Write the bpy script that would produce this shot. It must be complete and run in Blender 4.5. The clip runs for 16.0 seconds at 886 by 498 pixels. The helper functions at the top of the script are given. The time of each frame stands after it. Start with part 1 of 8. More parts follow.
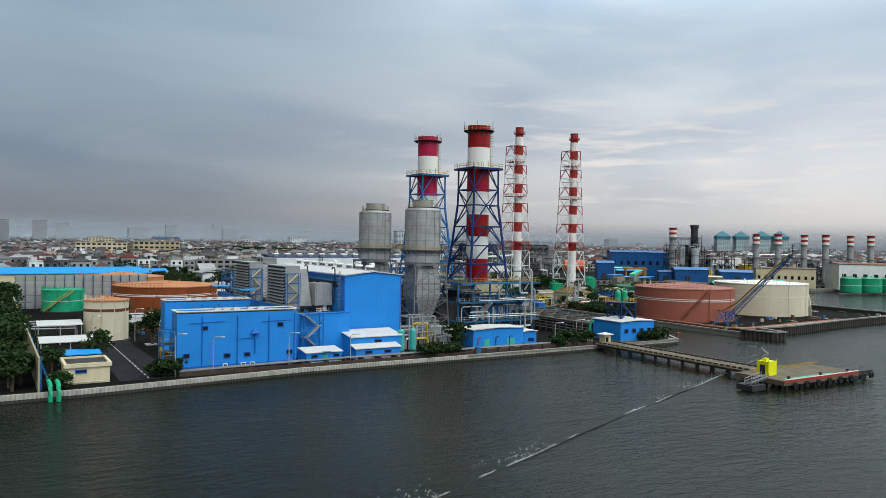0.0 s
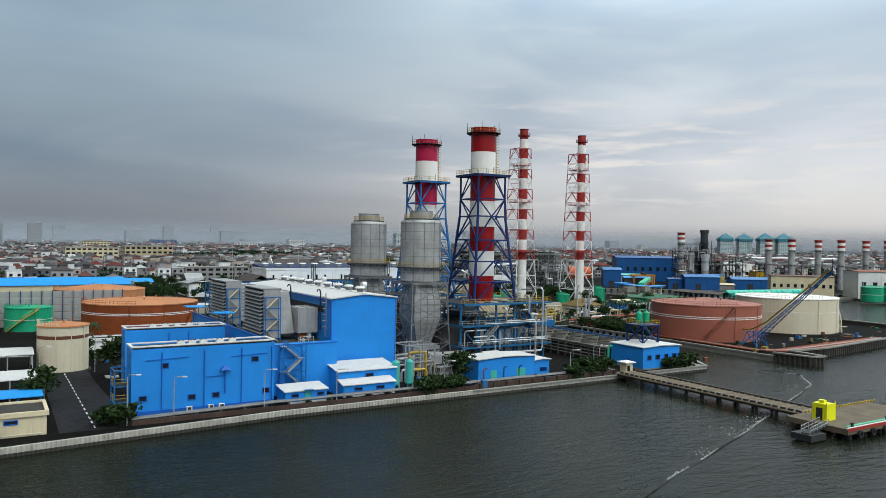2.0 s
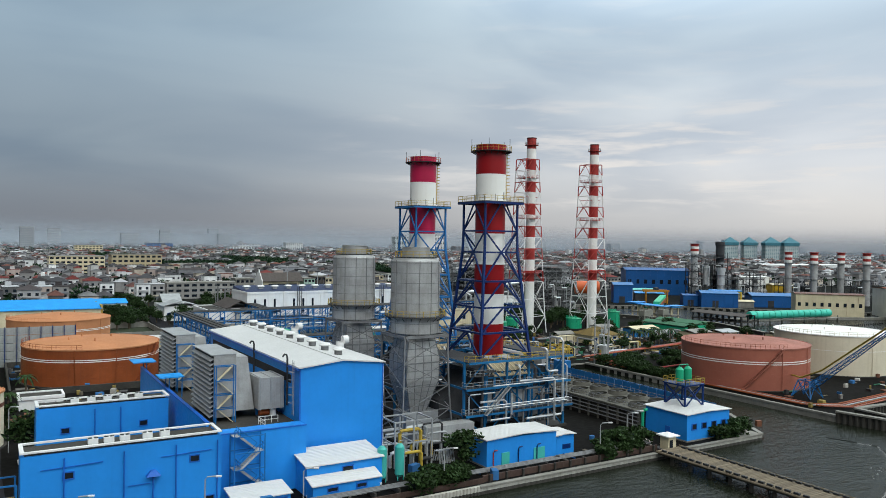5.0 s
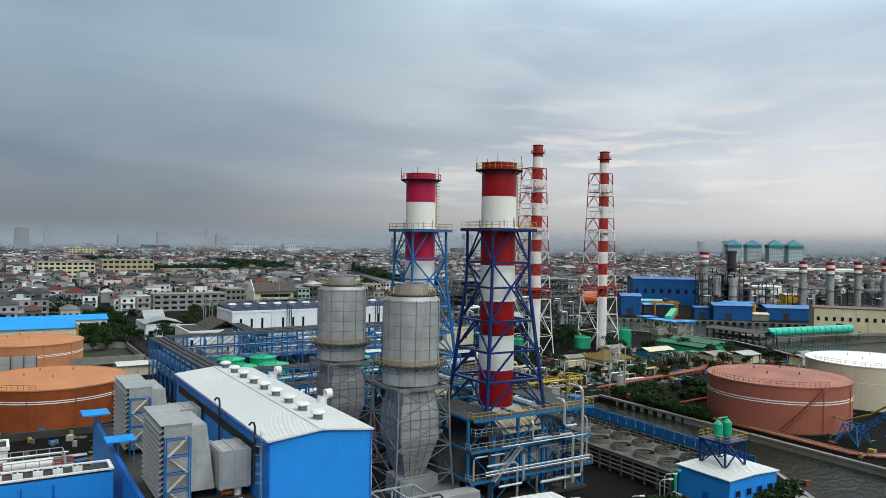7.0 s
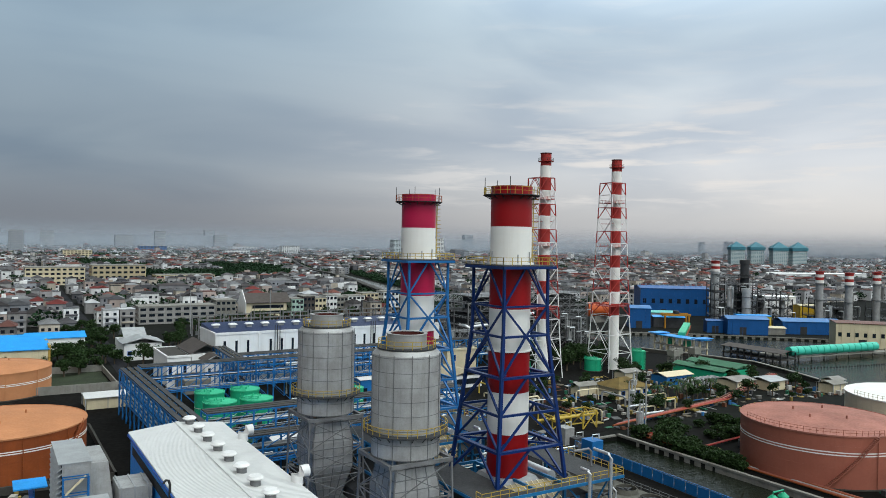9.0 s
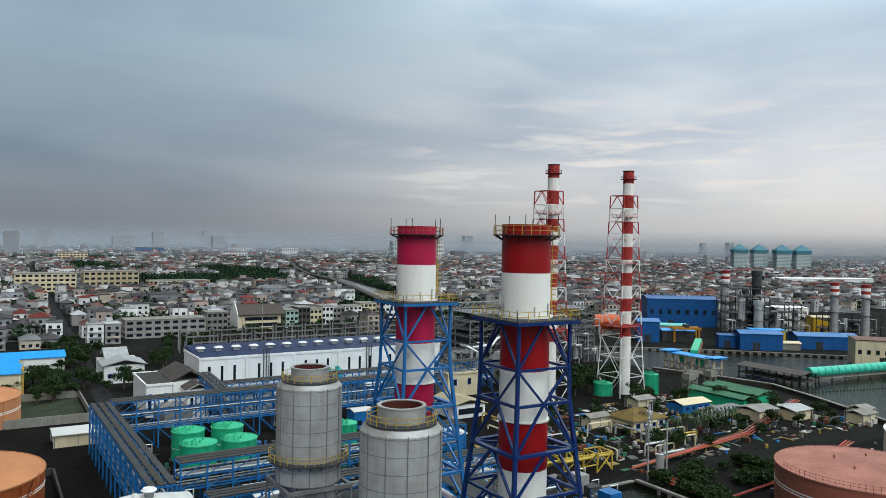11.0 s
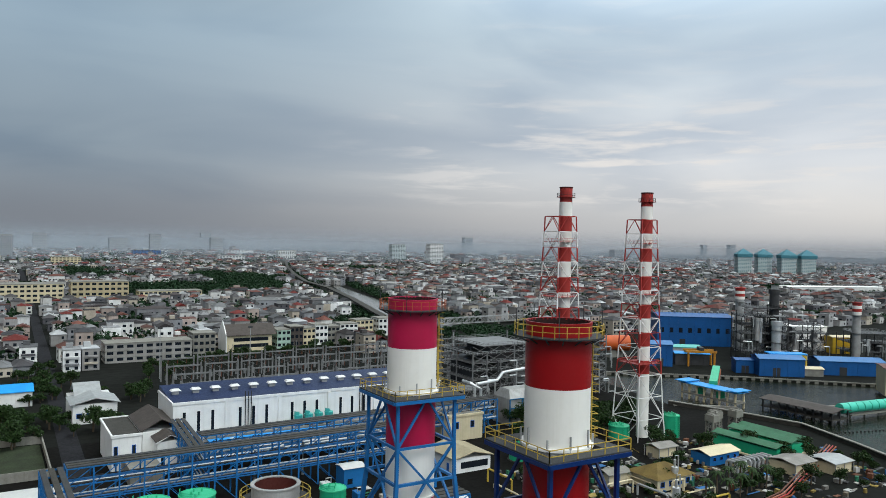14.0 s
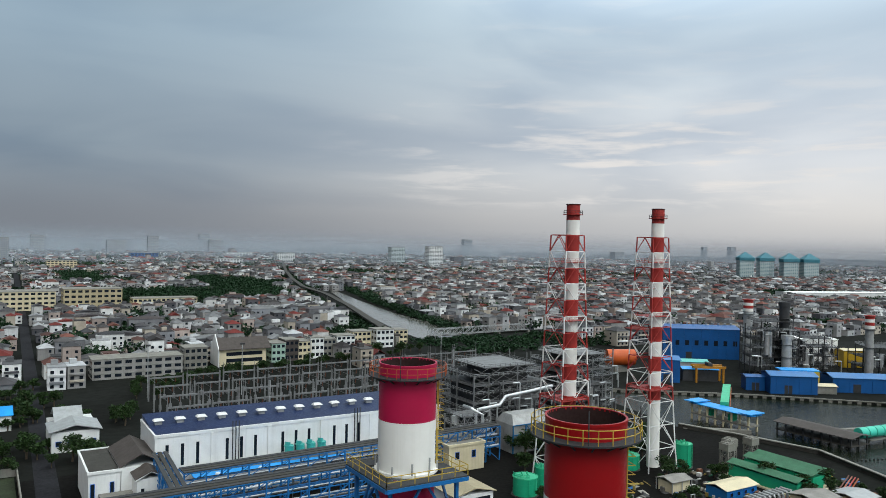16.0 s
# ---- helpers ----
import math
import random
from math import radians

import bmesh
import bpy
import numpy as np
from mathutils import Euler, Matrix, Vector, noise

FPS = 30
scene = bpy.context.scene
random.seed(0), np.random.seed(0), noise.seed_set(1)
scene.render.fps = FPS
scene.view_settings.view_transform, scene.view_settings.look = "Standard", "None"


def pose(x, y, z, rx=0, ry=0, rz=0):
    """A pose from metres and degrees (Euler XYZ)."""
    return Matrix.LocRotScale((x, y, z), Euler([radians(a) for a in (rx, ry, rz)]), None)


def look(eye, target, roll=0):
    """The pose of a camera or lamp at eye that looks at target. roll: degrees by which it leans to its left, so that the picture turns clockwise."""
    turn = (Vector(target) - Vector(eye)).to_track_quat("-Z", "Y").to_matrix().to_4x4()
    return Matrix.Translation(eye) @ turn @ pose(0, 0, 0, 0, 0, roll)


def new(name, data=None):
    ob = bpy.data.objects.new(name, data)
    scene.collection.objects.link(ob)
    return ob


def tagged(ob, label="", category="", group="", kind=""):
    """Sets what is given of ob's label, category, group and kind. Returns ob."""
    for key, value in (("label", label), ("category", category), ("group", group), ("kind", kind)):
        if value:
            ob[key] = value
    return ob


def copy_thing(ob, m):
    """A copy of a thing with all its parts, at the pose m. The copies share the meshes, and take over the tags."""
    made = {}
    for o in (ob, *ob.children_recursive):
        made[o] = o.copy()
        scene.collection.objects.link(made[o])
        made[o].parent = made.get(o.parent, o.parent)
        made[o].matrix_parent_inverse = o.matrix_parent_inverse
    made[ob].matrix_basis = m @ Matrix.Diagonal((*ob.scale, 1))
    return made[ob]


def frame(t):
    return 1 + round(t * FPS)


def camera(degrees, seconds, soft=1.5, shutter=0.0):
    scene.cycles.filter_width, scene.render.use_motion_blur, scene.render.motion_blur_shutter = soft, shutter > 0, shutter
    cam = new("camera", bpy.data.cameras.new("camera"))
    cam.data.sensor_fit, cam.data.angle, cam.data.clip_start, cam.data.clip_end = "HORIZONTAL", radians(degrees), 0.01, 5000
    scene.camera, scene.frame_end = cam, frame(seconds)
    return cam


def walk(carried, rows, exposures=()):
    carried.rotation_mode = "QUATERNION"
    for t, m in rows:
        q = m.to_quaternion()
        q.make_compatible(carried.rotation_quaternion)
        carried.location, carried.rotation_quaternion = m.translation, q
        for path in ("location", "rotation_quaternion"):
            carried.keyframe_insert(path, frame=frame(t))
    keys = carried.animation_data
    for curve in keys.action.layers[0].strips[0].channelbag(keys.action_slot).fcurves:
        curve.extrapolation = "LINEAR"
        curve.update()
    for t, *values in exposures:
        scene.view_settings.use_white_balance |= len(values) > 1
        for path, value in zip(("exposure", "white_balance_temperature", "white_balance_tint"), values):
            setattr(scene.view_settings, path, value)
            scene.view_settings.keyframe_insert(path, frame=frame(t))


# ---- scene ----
cam = camera(60.9, 16.0, soft=0.6)
PATH = [
    (0.0, look((-116.37, -173.56, 26.91), (-64.54, -88.06, 25.74), 0.97)),
    (2.0, look((-105.47, -155.04, 30.30), (-53.60, -69.55, 29.30), 0.89)),
    (4.2, look((-93.38, -134.92, 36.16), (-41.48, -49.45, 35.22), 0.87)),
    (6.3, look((-81.76, -115.70, 42.39), (-29.82, -30.26, 41.43), 0.90)),
    (7.5, look((-75.41, -104.71, 45.85), (-23.45, -19.28, 44.85), 0.92)),
    (9.0, look((-67.23, -90.76, 50.22), (-15.24, -5.34, 49.16), 0.97)),
    (11.3, look((-57.07, -73.18, 57.27), (-5.05, 12.21, 56.13), 1.04)),
    (13.5, look((-48.02, -57.50, 64.18), (4.04, 27.88, 63.01), 1.11)),
    (14.5, look((-44.43, -51.41, 67.41), (7.64, 33.96, 66.25), 1.13)),
    (16.0, look((-39.37, -42.86, 71.56), (12.74, 42.48, 70.47), 1.16)),
]
walk(cam, PATH)

# ---- world and light: overcast, brighter overhead and low in the west ----
world = bpy.data.worlds.new("overcast_sky")
scene.world = world
world.use_nodes = True
wt = world.node_tree
wt.nodes.clear()


def wn(kind, **props):
    n = wt.nodes.new(kind)
    for k, v in props.items():
        n.inputs[k].default_value = v
    return n


def wmath(op, a, b=0.0, clamp=False):
    n = wt.nodes.new("ShaderNodeMath")
    n.operation = op
    n.use_clamp = clamp
    for i, v in enumerate((a, b)):
        if isinstance(v, (int, float)):
            n.inputs[i].default_value = v
        else:
            wt.links.new(v, n.inputs[i])
    return n.outputs[0]


def wrange(v, a, b, c, d):
    n = wt.nodes.new("ShaderNodeMapRange")
    n.interpolation_type = "SMOOTHSTEP"
    wt.links.new(v, n.inputs[0])
    for i, x in enumerate((a, b, c, d)):
        n.inputs[i + 1].default_value = x
    return n.outputs[0]


def wmix(f, a, b, blend="MIX"):
    n = wt.nodes.new("ShaderNodeMix")
    n.data_type, n.blend_type = "RGBA", blend
    for s, v in ((n.inputs[0], f), (n.inputs[6], a), (n.inputs[7], b)):
        if isinstance(v, (int, float)):
            s.default_value = v
        elif isinstance(v, tuple):
            s.default_value = (*v, 1)
        else:
            wt.links.new(v, s)
    return n.outputs[2]


def build_sky():
    tc = wt.nodes.new("ShaderNodeTexCoord").outputs["Generated"]
    sep = wt.nodes.new("ShaderNodeSeparateXYZ")
    wt.links.new(tc, sep.inputs[0])
    x, y, z = sep.outputs
    side = wmath("ADD", wmath("MULTIPLY", x, 0.854), wmath("MULTIPLY", y, -0.52))   # towards the bright west
    # stretched cloud banks
    mp = wn("ShaderNodeMapping", Scale=(1.6, 1.6, 6.5), Location=(0.3, 1.7, 0.25))
    wt.links.new(tc, mp.inputs[0])
    big = wn("ShaderNodeTexNoise", Scale=1.4, Detail=4.0, Roughness=0.45, Distortion=0.5)
    wt.links.new(mp.outputs[0], big.inputs["Vector"])
    mp2 = wn("ShaderNodeMapping", Scale=(3.0, 3.0, 22.0), Location=(4.1, 0.2, 0.9))
    wt.links.new(tc, mp2.inputs[0])
    fine = wn("ShaderNodeTexNoise", Scale=2.4, Detail=5.0, Roughness=0.55, Distortion=0.3)
    wt.links.new(mp2.outputs[0], fine.inputs["Vector"])
    up = wrange(z, 0.0, 0.30, 0.0, 1.0)
    lit = wrange(side, -0.5, 0.5, 0.0, 1.0)
    low = wmix(lit, (0.21, 0.236, 0.277), (0.70, 0.69, 0.68))
    high = wmix(lit, (0.31, 0.425, 0.53), (0.63, 0.75, 0.84))
    mid = wmix(lit, (0.245, 0.31, 0.375), (0.72, 0.755, 0.80))
    col = wmix(wrange(z, 0.02, 0.12, 0.0, 1.0), low, mid)
    col = wmix(wrange(z, 0.10, 0.30, 0.0, 1.0), col, high)
    bank = wrange(big.outputs[0], 0.36, 0.68, 0.0, 1.0)
    dark = wmix(1.0, col, (0.82, 0.86, 0.91), "MULTIPLY")
    pale = wmix(1.0, col, (1.14, 1.12, 1.09), "MULTIPLY")
    col = wmix(wmath("MULTIPLY", wrange(z, 0.01, 0.08, 0.25, 1.0), 1.0), col, wmix(bank, dark, pale))
    streak = wmath("MULTIPLY", wrange(fine.outputs[0], 0.50, 0.72, 0.0, 0.6), wmath("MULTIPLY", wrange(z, 0.03, 0.07, 0.0, 1.0), wrange(z, 0.10, 0.22, 1.0, 0.15)))
    streak = wmath("MULTIPLY", streak, wrange(side, -0.22, 0.2, 0.0, 1.5))
    col = wmix(streak, col, (0.86, 0.83, 0.80))
    # haze at the horizon
    hz = wmix(lit, (0.21, 0.236, 0.272), (0.52, 0.53, 0.55))
    col = wmix(wrange(z, -0.012, 0.045, 1.0, 0.0), col, hz)
    # thinner cloud overhead
    gain = wrange(z, 0.28, 0.9, 1.0, 1.75)
    gain = wmath("MULTIPLY", gain, wmath("ADD", 1.0, wmath("MULTIPLY", wrange(z, 0.24, 0.45, 0.0, 1.0), wrange(side, -0.4, 0.35, -0.84, 1.7))))
    comb = wt.nodes.new("ShaderNodeCombineXYZ")
    for i in range(3):
        wt.links.new(gain, comb.inputs[i])
    col = wmix(1.0, col, comb.outputs[0], "MULTIPLY")
    col = wmix(1.0, col, wmix(wrange(z, 0.30, 0.6, 0.0, 1.0), (1.0, 1.0, 1.0), (1.08, 1.0, 0.90)), "MULTIPLY")
    nish = wt.nodes.new("ShaderNodeTexSky")
    nish.sky_type, nish.sun_disc = "NISHITA", False
    nish.sun_elevation, nish.sun_rotation = radians(SUN_EL), radians(SUN_AZ)
    bg1, bg2 = wn("ShaderNodeBackground", Strength=1.04), wn("ShaderNodeBackground", Strength=0.05)
    wt.links.new(col, bg1.inputs[0])
    wt.links.new(nish.outputs[0], bg2.inputs[0])
    mixs = wn("ShaderNodeMixShader", Fac=0.06)
    wt.links.new(bg1.outputs[0], mixs.inputs[1])
    wt.links.new(bg2.outputs[0], mixs.inputs[2])
    out = wt.nodes.new("ShaderNodeOutputWorld")
    wt.links.new(mixs.outputs[0], out.inputs[0])


SUN_EL, SUN_AZ = 48.0, 150.0
build_sky()
sun = new("sun", bpy.data.lights.new("sun", "SUN"))
sun.data.energy, sun.data.angle, sun.data.color = 1.1, radians(25), (1.0, 0.97, 0.93)
sun.matrix_world = look((0, 0, 200), (0 + 60, 80, 200 - 105))
scene.view_settings.exposure = -0.08

# ---- materials ----
def node(nt, kind, **props):
    n = nt.nodes.new(kind)
    for k, v in props.items():
        n.inputs[k].default_value = v
    return n


def mat(name, col, rough=0.6, metal=0.0, scale=0.25, var=0.18, grain=0.12, bump=0.15, streak=0.0, dirt=(0.10, 0.08, 0.06), corr=None,
        rand=0.0, hues=None, island=False, spec=0.3):
    """Paint or mineral: large patches, fine grain, run-down streaks, ribs (corr: axis, spacing in metres)."""
    m = bpy.data.materials.new(name)
    m.use_nodes = True
    nt = m.node_tree
    bs = nt.nodes["Principled BSDF"]
    bs.inputs["Metallic"].default_value, bs.inputs["Specular IOR Level"].default_value = metal, spec
    tc = nt.nodes.new("ShaderNodeTexCoord").outputs["Object"]
    link = nt.links.new

    def mix(f, a, b, blend="MIX"):
        n = nt.nodes.new("ShaderNodeMix")
        n.data_type, n.blend_type = "RGBA", blend
        for s, v in ((n.inputs[0], f), (n.inputs[6], a), (n.inputs[7], b)):
            if isinstance(v, (int, float)):
                s.default_value = v
            elif isinstance(v, tuple):
                s.default_value = (*v, 1)
            else:
                link(v, s)
        return n.outputs[2]

    def rng(v, a, b, c, d):
        n = nt.nodes.new("ShaderNodeMapRange")
        link(v, n.inputs[0])
        for i, x in enumerate((a, b, c, d)):
            n.inputs[i + 1].default_value = x
        return n.outputs[0]

    big = node(nt, "ShaderNodeTexNoise", Scale=scale, Detail=4.0, Roughness=0.6)
    fine = node(nt, "ShaderNodeTexNoise", Scale=scale * 14, Detail=3.0, Roughness=0.65)
    link(tc, big.inputs["Vector"]), link(tc, fine.inputs["Vector"])
    base = tuple(col)
    if hues or rand:
        src = nt.nodes.new("ShaderNodeNewGeometry").outputs["Random Per Island"] if island else nt.nodes.new("ShaderNodeObjectInfo").outputs["Random"]
        if hues:
            r = nt.nodes.new("ShaderNodeValToRGB")
            r.color_ramp.interpolation = "CONSTANT"
            while len(r.color_ramp.elements) < len(hues):
                r.color_ramp.elements.new(0.5)
            for i, h in enumerate(hues):
                r.color_ramp.elements[i].position, r.color_ramp.elements[i].color = i / len(hues), (*h, 1)
            link(src, r.inputs[0])
            base = r.outputs[0]
        if rand:
            w = nt.nodes.new("ShaderNodeTexWhiteNoise")
            w.noise_dimensions = "1D"
            link(src, w.inputs["W"])
            g = nt.nodes.new("ShaderNodeCombineColor")
            v = rng(w.outputs["Value"], 0, 1, 1 - rand, 1 + rand)
            for i in range(3):
                link(v, g.inputs[i])
            base = mix(1.0, base, g.outputs[0], "MULTIPLY")
    dark = mix(1.0, base, (1 - var, 1 - var * 1.05, 1 - var * 1.1), "MULTIPLY")
    c = mix(rng(big.outputs[0], 0.35, 0.68, 0, 1), dark, base)
    c = mix(rng(fine.outputs[0], 0.42, 0.78, 0, grain), c, mix(1.0, c, (0.45, 0.44, 0.42), "MULTIPLY"))
    if streak:
        mp = node(nt, "ShaderNodeMapping", Scale=(1.3, 1.3, 0.05))
        link(tc, mp.inputs[0])
        st = node(nt, "ShaderNodeTexNoise", Scale=1.0, Detail=5.0, Roughness=0.7)
        link(mp.outputs[0], st.inputs["Vector"])
        c = mix(rng(st.outputs[0], 0.50, 0.80, 0, streak), c, tuple(dirt))
    link(c, bs.inputs["Base Color"])
    link(rng(fine.outputs[0], 0.3, 0.7, max(rough - 0.1, 0.03), min(rough + 0.1, 1)), bs.inputs["Roughness"])
    b = node(nt, "ShaderNodeBump", Strength=bump, Distance=0.05)
    link(fine.outputs[0], b.inputs["Height"])
    if corr:
        sx = nt.nodes.new("ShaderNodeSeparateXYZ")
        link(tc, sx.inputs[0])
        mu = nt.nodes.new("ShaderNodeMath")
        mu.operation, mu.inputs[1].default_value = "MULTIPLY", 2 * math.pi / corr[1]
        link(sx.outputs["xyz".index(corr[0])], mu.inputs[0])
        si = nt.nodes.new("ShaderNodeMath")
        si.operation = "SINE"
        link(mu.outputs[0], si.inputs[0])
        b2 = node(nt, "ShaderNodeBump", Strength=0.5, Distance=corr[1] * 0.2)
        link(si.outputs[0], b2.inputs["Height"]), link(b.outputs[0], b2.inputs["Normal"])
        b = b2
    link(b.outputs[0], bs.inputs["Normal"])
    bs.inputs["Roughness"].default_value = rough
    return m


def water_material():
    m = bpy.data.materials.new("harbour_water")
    m.use_nodes = True
    nt = m.node_tree
    bs = nt.nodes["Principled BSDF"]
    link = nt.links.new
    tc = nt.nodes.new("ShaderNodeTexCoord").outputs["Object"]
    big = node(nt, "ShaderNodeTexNoise", Scale=0.02, Detail=3.0)
    link(tc, big.inputs["Vector"])
    ramp = nt.nodes.new("ShaderNodeValToRGB")
    ramp.color_ramp.elements[0].position, ramp.color_ramp.elements[0].color = 0.35, (0.004, 0.0075, 0.0035, 1)
    ramp.color_ramp.elements[1].position, ramp.color_ramp.elements[1].color = 0.7, (0.016, 0.018, 0.012, 1)
    link(big.outputs[0], ramp.inputs[0]), link(ramp.outputs[0], bs.inputs["Base Color"])
    bs.inputs["Roughness"].default_value, bs.inputs["IOR"].default_value = 0.10, 1.19
    bs.inputs["Specular IOR Level"].default_value = 0.30
    prev = None
    for sc, dist, st, turn in ((0.08, 1.6, 0.18, 25), (0.36, 0.55, 0.46, 40), (1.3, 0.18, 0.55, 10)):
        mp = node(nt, "ShaderNodeMapping", Rotation=(0, 0, radians(turn)), Scale=(1.0, 2.6, 1.0))
        link(tc, mp.inputs[0])
        n = node(nt, "ShaderNodeTexNoise", Scale=sc, Detail=3.0, Roughness=0.6, Distortion=0.4)
        link(mp.outputs[0], n.inputs["Vector"])
        b = node(nt, "ShaderNodeBump", Strength=st, Distance=dist)
        link(n.outputs[0], b.inputs["Height"])
        if prev:
            link(prev, b.inputs["Normal"])
        prev = b.outputs[0]
    link(prev, bs.inputs["Normal"])
    return m


WATER = water_material()
SILTY = mat("silty_canal_water", (0.13, 0.128, 0.112), 0.16, scale=0.03, var=0.15, grain=0.05, bump=0.05, spec=0.5)
BLUE = mat("blue_wall_paint", (0.016, 0.245, 0.70), 0.5, scale=0.12, var=0.12, grain=0.06, streak=0.16, dirt=(0.012, 0.10, 0.36))
BLUE_Y = mat("blue_cladding", (0.016, 0.245, 0.70), 0.5, scale=0.12, var=0.12, grain=0.06, streak=0.16, dirt=(0.012, 0.10, 0.36))
BLUE_DK = mat("deep_blue_cladding", (0.005, 0.085, 0.28), 0.5, scale=0.12, var=0.2, streak=0.2, dirt=(0.02, 0.05, 0.15))
BLUE_TRIM = mat("blue_painted_trim", (0.012, 0.12, 0.50), 0.45)
SKYBLUE = mat("bright_blue_sheet_roof", (0.02, 0.32, 0.80), 0.45, var=0.2, streak=0.0, grain=0.15)
ROOF_W = mat("white_sheet_roof", (0.60, 0.595, 0.575), 0.5, scale=0.08, var=0.08, grain=0.06, corr=("y", 0.5))
WHITE = mat("white_plaster", (0.76, 0.76, 0.74), 0.7, scale=0.2, var=0.12, streak=0.25, dirt=(0.30, 0.29, 0.27))
CREAM = mat("cream_plaster", (0.66, 0.57, 0.38), 0.7, scale=0.2, var=0.15, streak=0.3, dirt=(0.25, 0.20, 0.13))
CYAN_B = mat("light_blue_steel", (0.012, 0.15, 0.34), 0.5, var=0.3, streak=0.3, dirt=(0.03, 0.06, 0.09))
NAVY = mat("navy_sheet_roof", (0.010, 0.022, 0.075), 0.5, scale=0.1, var=0.25, grain=0.1)
STEEL = mat("galvanised_casing", (0.42, 0.42, 0.41), 0.5, 0.25, scale=0.3, var=0.30, grain=0.2, streak=0.45, dirt=(0.15, 0.14, 0.12))
STEEL_DK = mat("grey_duct_casing", (0.05, 0.051, 0.053), 0.75, 0.0, scale=0.3, var=0.3, streak=0.4, dirt=(0.07, 0.065, 0.06))
STEEL_LT = mat("pale_grey_steel", (0.36, 0.37, 0.37), 0.5, 0.1, scale=0.5, var=0.2, grain=0.15)
STEEL_MD = mat("weathered_grey_steel", (0.20, 0.203, 0.205), 0.55, 0.1, scale=0.5, var=0.3, grain=0.2, streak=0.3)
FAN_C = mat("mossy_brown_concrete", (0.125, 0.12, 0.10), 0.85, scale=0.4, var=0.35, grain=0.3, bump=0.4, streak=0.4, dirt=(0.05, 0.05, 0.04))
LAG = mat("bright_pipe_lagging", (0.62, 0.63, 0.63), 0.35, 0.6, scale=0.5, var=0.15)
# near-black steel, also put on sheets that stand for shade inside openings
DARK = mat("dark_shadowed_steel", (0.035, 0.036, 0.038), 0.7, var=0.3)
RUST = mat("rust_brown_liner", (0.075, 0.014, 0.010), 0.8, var=0.35)
FRAME_B = mat("navy_blue_steel", (0.002, 0.023, 0.12), 0.4, var=0.15)
FRAME_L = mat("bright_blue_steel", (0.012, 0.14, 0.38), 0.45, var=0.2)
RED = mat("signal_red_paint", (0.28, 0.002, 0.004), 0.45, scale=0.2, var=0.14, grain=0.04, streak=0.12, dirt=(0.18, 0.01, 0.01))
CRIMSON = mat("crimson_paint", (0.42, 0.008, 0.055), 0.45, scale=0.2, var=0.14, grain=0.04, streak=0.08, dirt=(0.2, 0.01, 0.02))
BRICKRED = mat("faded_red_paint", (0.38, 0.035, 0.028), 0.55, scale=0.3, var=0.25)
STACK_W = mat("white_stack_paint", (0.80, 0.78, 0.73), 0.5, scale=0.2, var=0.08, grain=0.04, streak=0.18, dirt=(0.48, 0.40, 0.28))
WHITE_ST = mat("white_steel_paint", (0.74, 0.73, 0.71), 0.5, var=0.15)
SOOT = mat("sooty_flue_lining", (0.030, 0.012, 0.010), 0.9, var=0.35)
YELLOW = mat("yellow_handrail", (0.50, 0.35, 0.05), 0.5, var=0.25)
ORANGE = mat("orange_red_handrail", (0.42, 0.10, 0.03), 0.5, var=0.25)
LEMON = mat("fluorescent_yellow_paint", (0.80, 0.78, 0.01), 0.5, var=0.12)
TEAL = mat("turquoise_paint", (0.06, 0.42, 0.36), 0.4, var=0.12)
GREEN = mat("green_tank_paint", (0.015, 0.37, 0.19), 0.45, scale=0.3, var=0.18, streak=0.15, dirt=(0.03, 0.17, 0.10))
GREEN_R = mat("green_roof_paint", (0.04, 0.46, 0.24), 0.5, scale=0.4, var=0.2)
PINK = mat("faded_terracotta_paint", (0.34, 0.108, 0.068), 0.6, scale=0.15, var=0.16, grain=0.08, streak=0.28, dirt=(0.20, 0.075, 0.05))
PINK_R = mat("chalky_pink_roof", (0.40, 0.155, 0.11), 0.75, scale=0.12, var=0.35, grain=0.35)
IVORY = mat("ivory_tank_paint", (0.66, 0.59, 0.44), 0.55, scale=0.15, var=0.1, streak=0.3, dirt=(0.33, 0.24, 0.13))
IVORY_R = mat("white_tank_roof", (0.78, 0.76, 0.71), 0.6, scale=0.15, var=0.1)
RUSTY = mat("rusty_orange_paint", (0.27, 0.062, 0.013), 0.65, scale=0.2, var=0.25, grain=0.12, streak=0.55, dirt=(0.12, 0.035, 0.015))
RUSTY_R = mat("orange_tank_roof", (0.50, 0.21, 0.09), 0.7, scale=0.15, var=0.18, grain=0.12)
BROWN = mat("brown_band_paint", (0.13, 0.045, 0.025), 0.6)
CONC = mat("weathered_concrete", (0.25, 0.24, 0.21), 0.85, scale=0.3, var=0.3, grain=0.25, bump=0.4, streak=0.45, dirt=(0.09, 0.085, 0.07))
CONC_DK = mat("damp_concrete", (0.055, 0.051, 0.044), 0.85, scale=0.3, var=0.35, grain=0.3, bump=0.4, streak=0.5, dirt=(0.04, 0.04, 0.03))
QUAY_W = mat("limewashed_sheet_wall", (0.47, 0.45, 0.395), 0.8, scale=0.5, var=0.3, grain=0.2, streak=0.6, dirt=(0.14, 0.13, 0.10))
ASPHALT = mat("asphalt", (0.022, 0.022, 0.025), 0.9, spec=0.1, scale=0.1, var=0.3, grain=0.3, bump=0.3)
YARD = mat("dark_yard_ground", (0.010, 0.0095, 0.0085), 0.95, spec=0.05, scale=0.06, var=0.45, grain=0.35, bump=0.5)
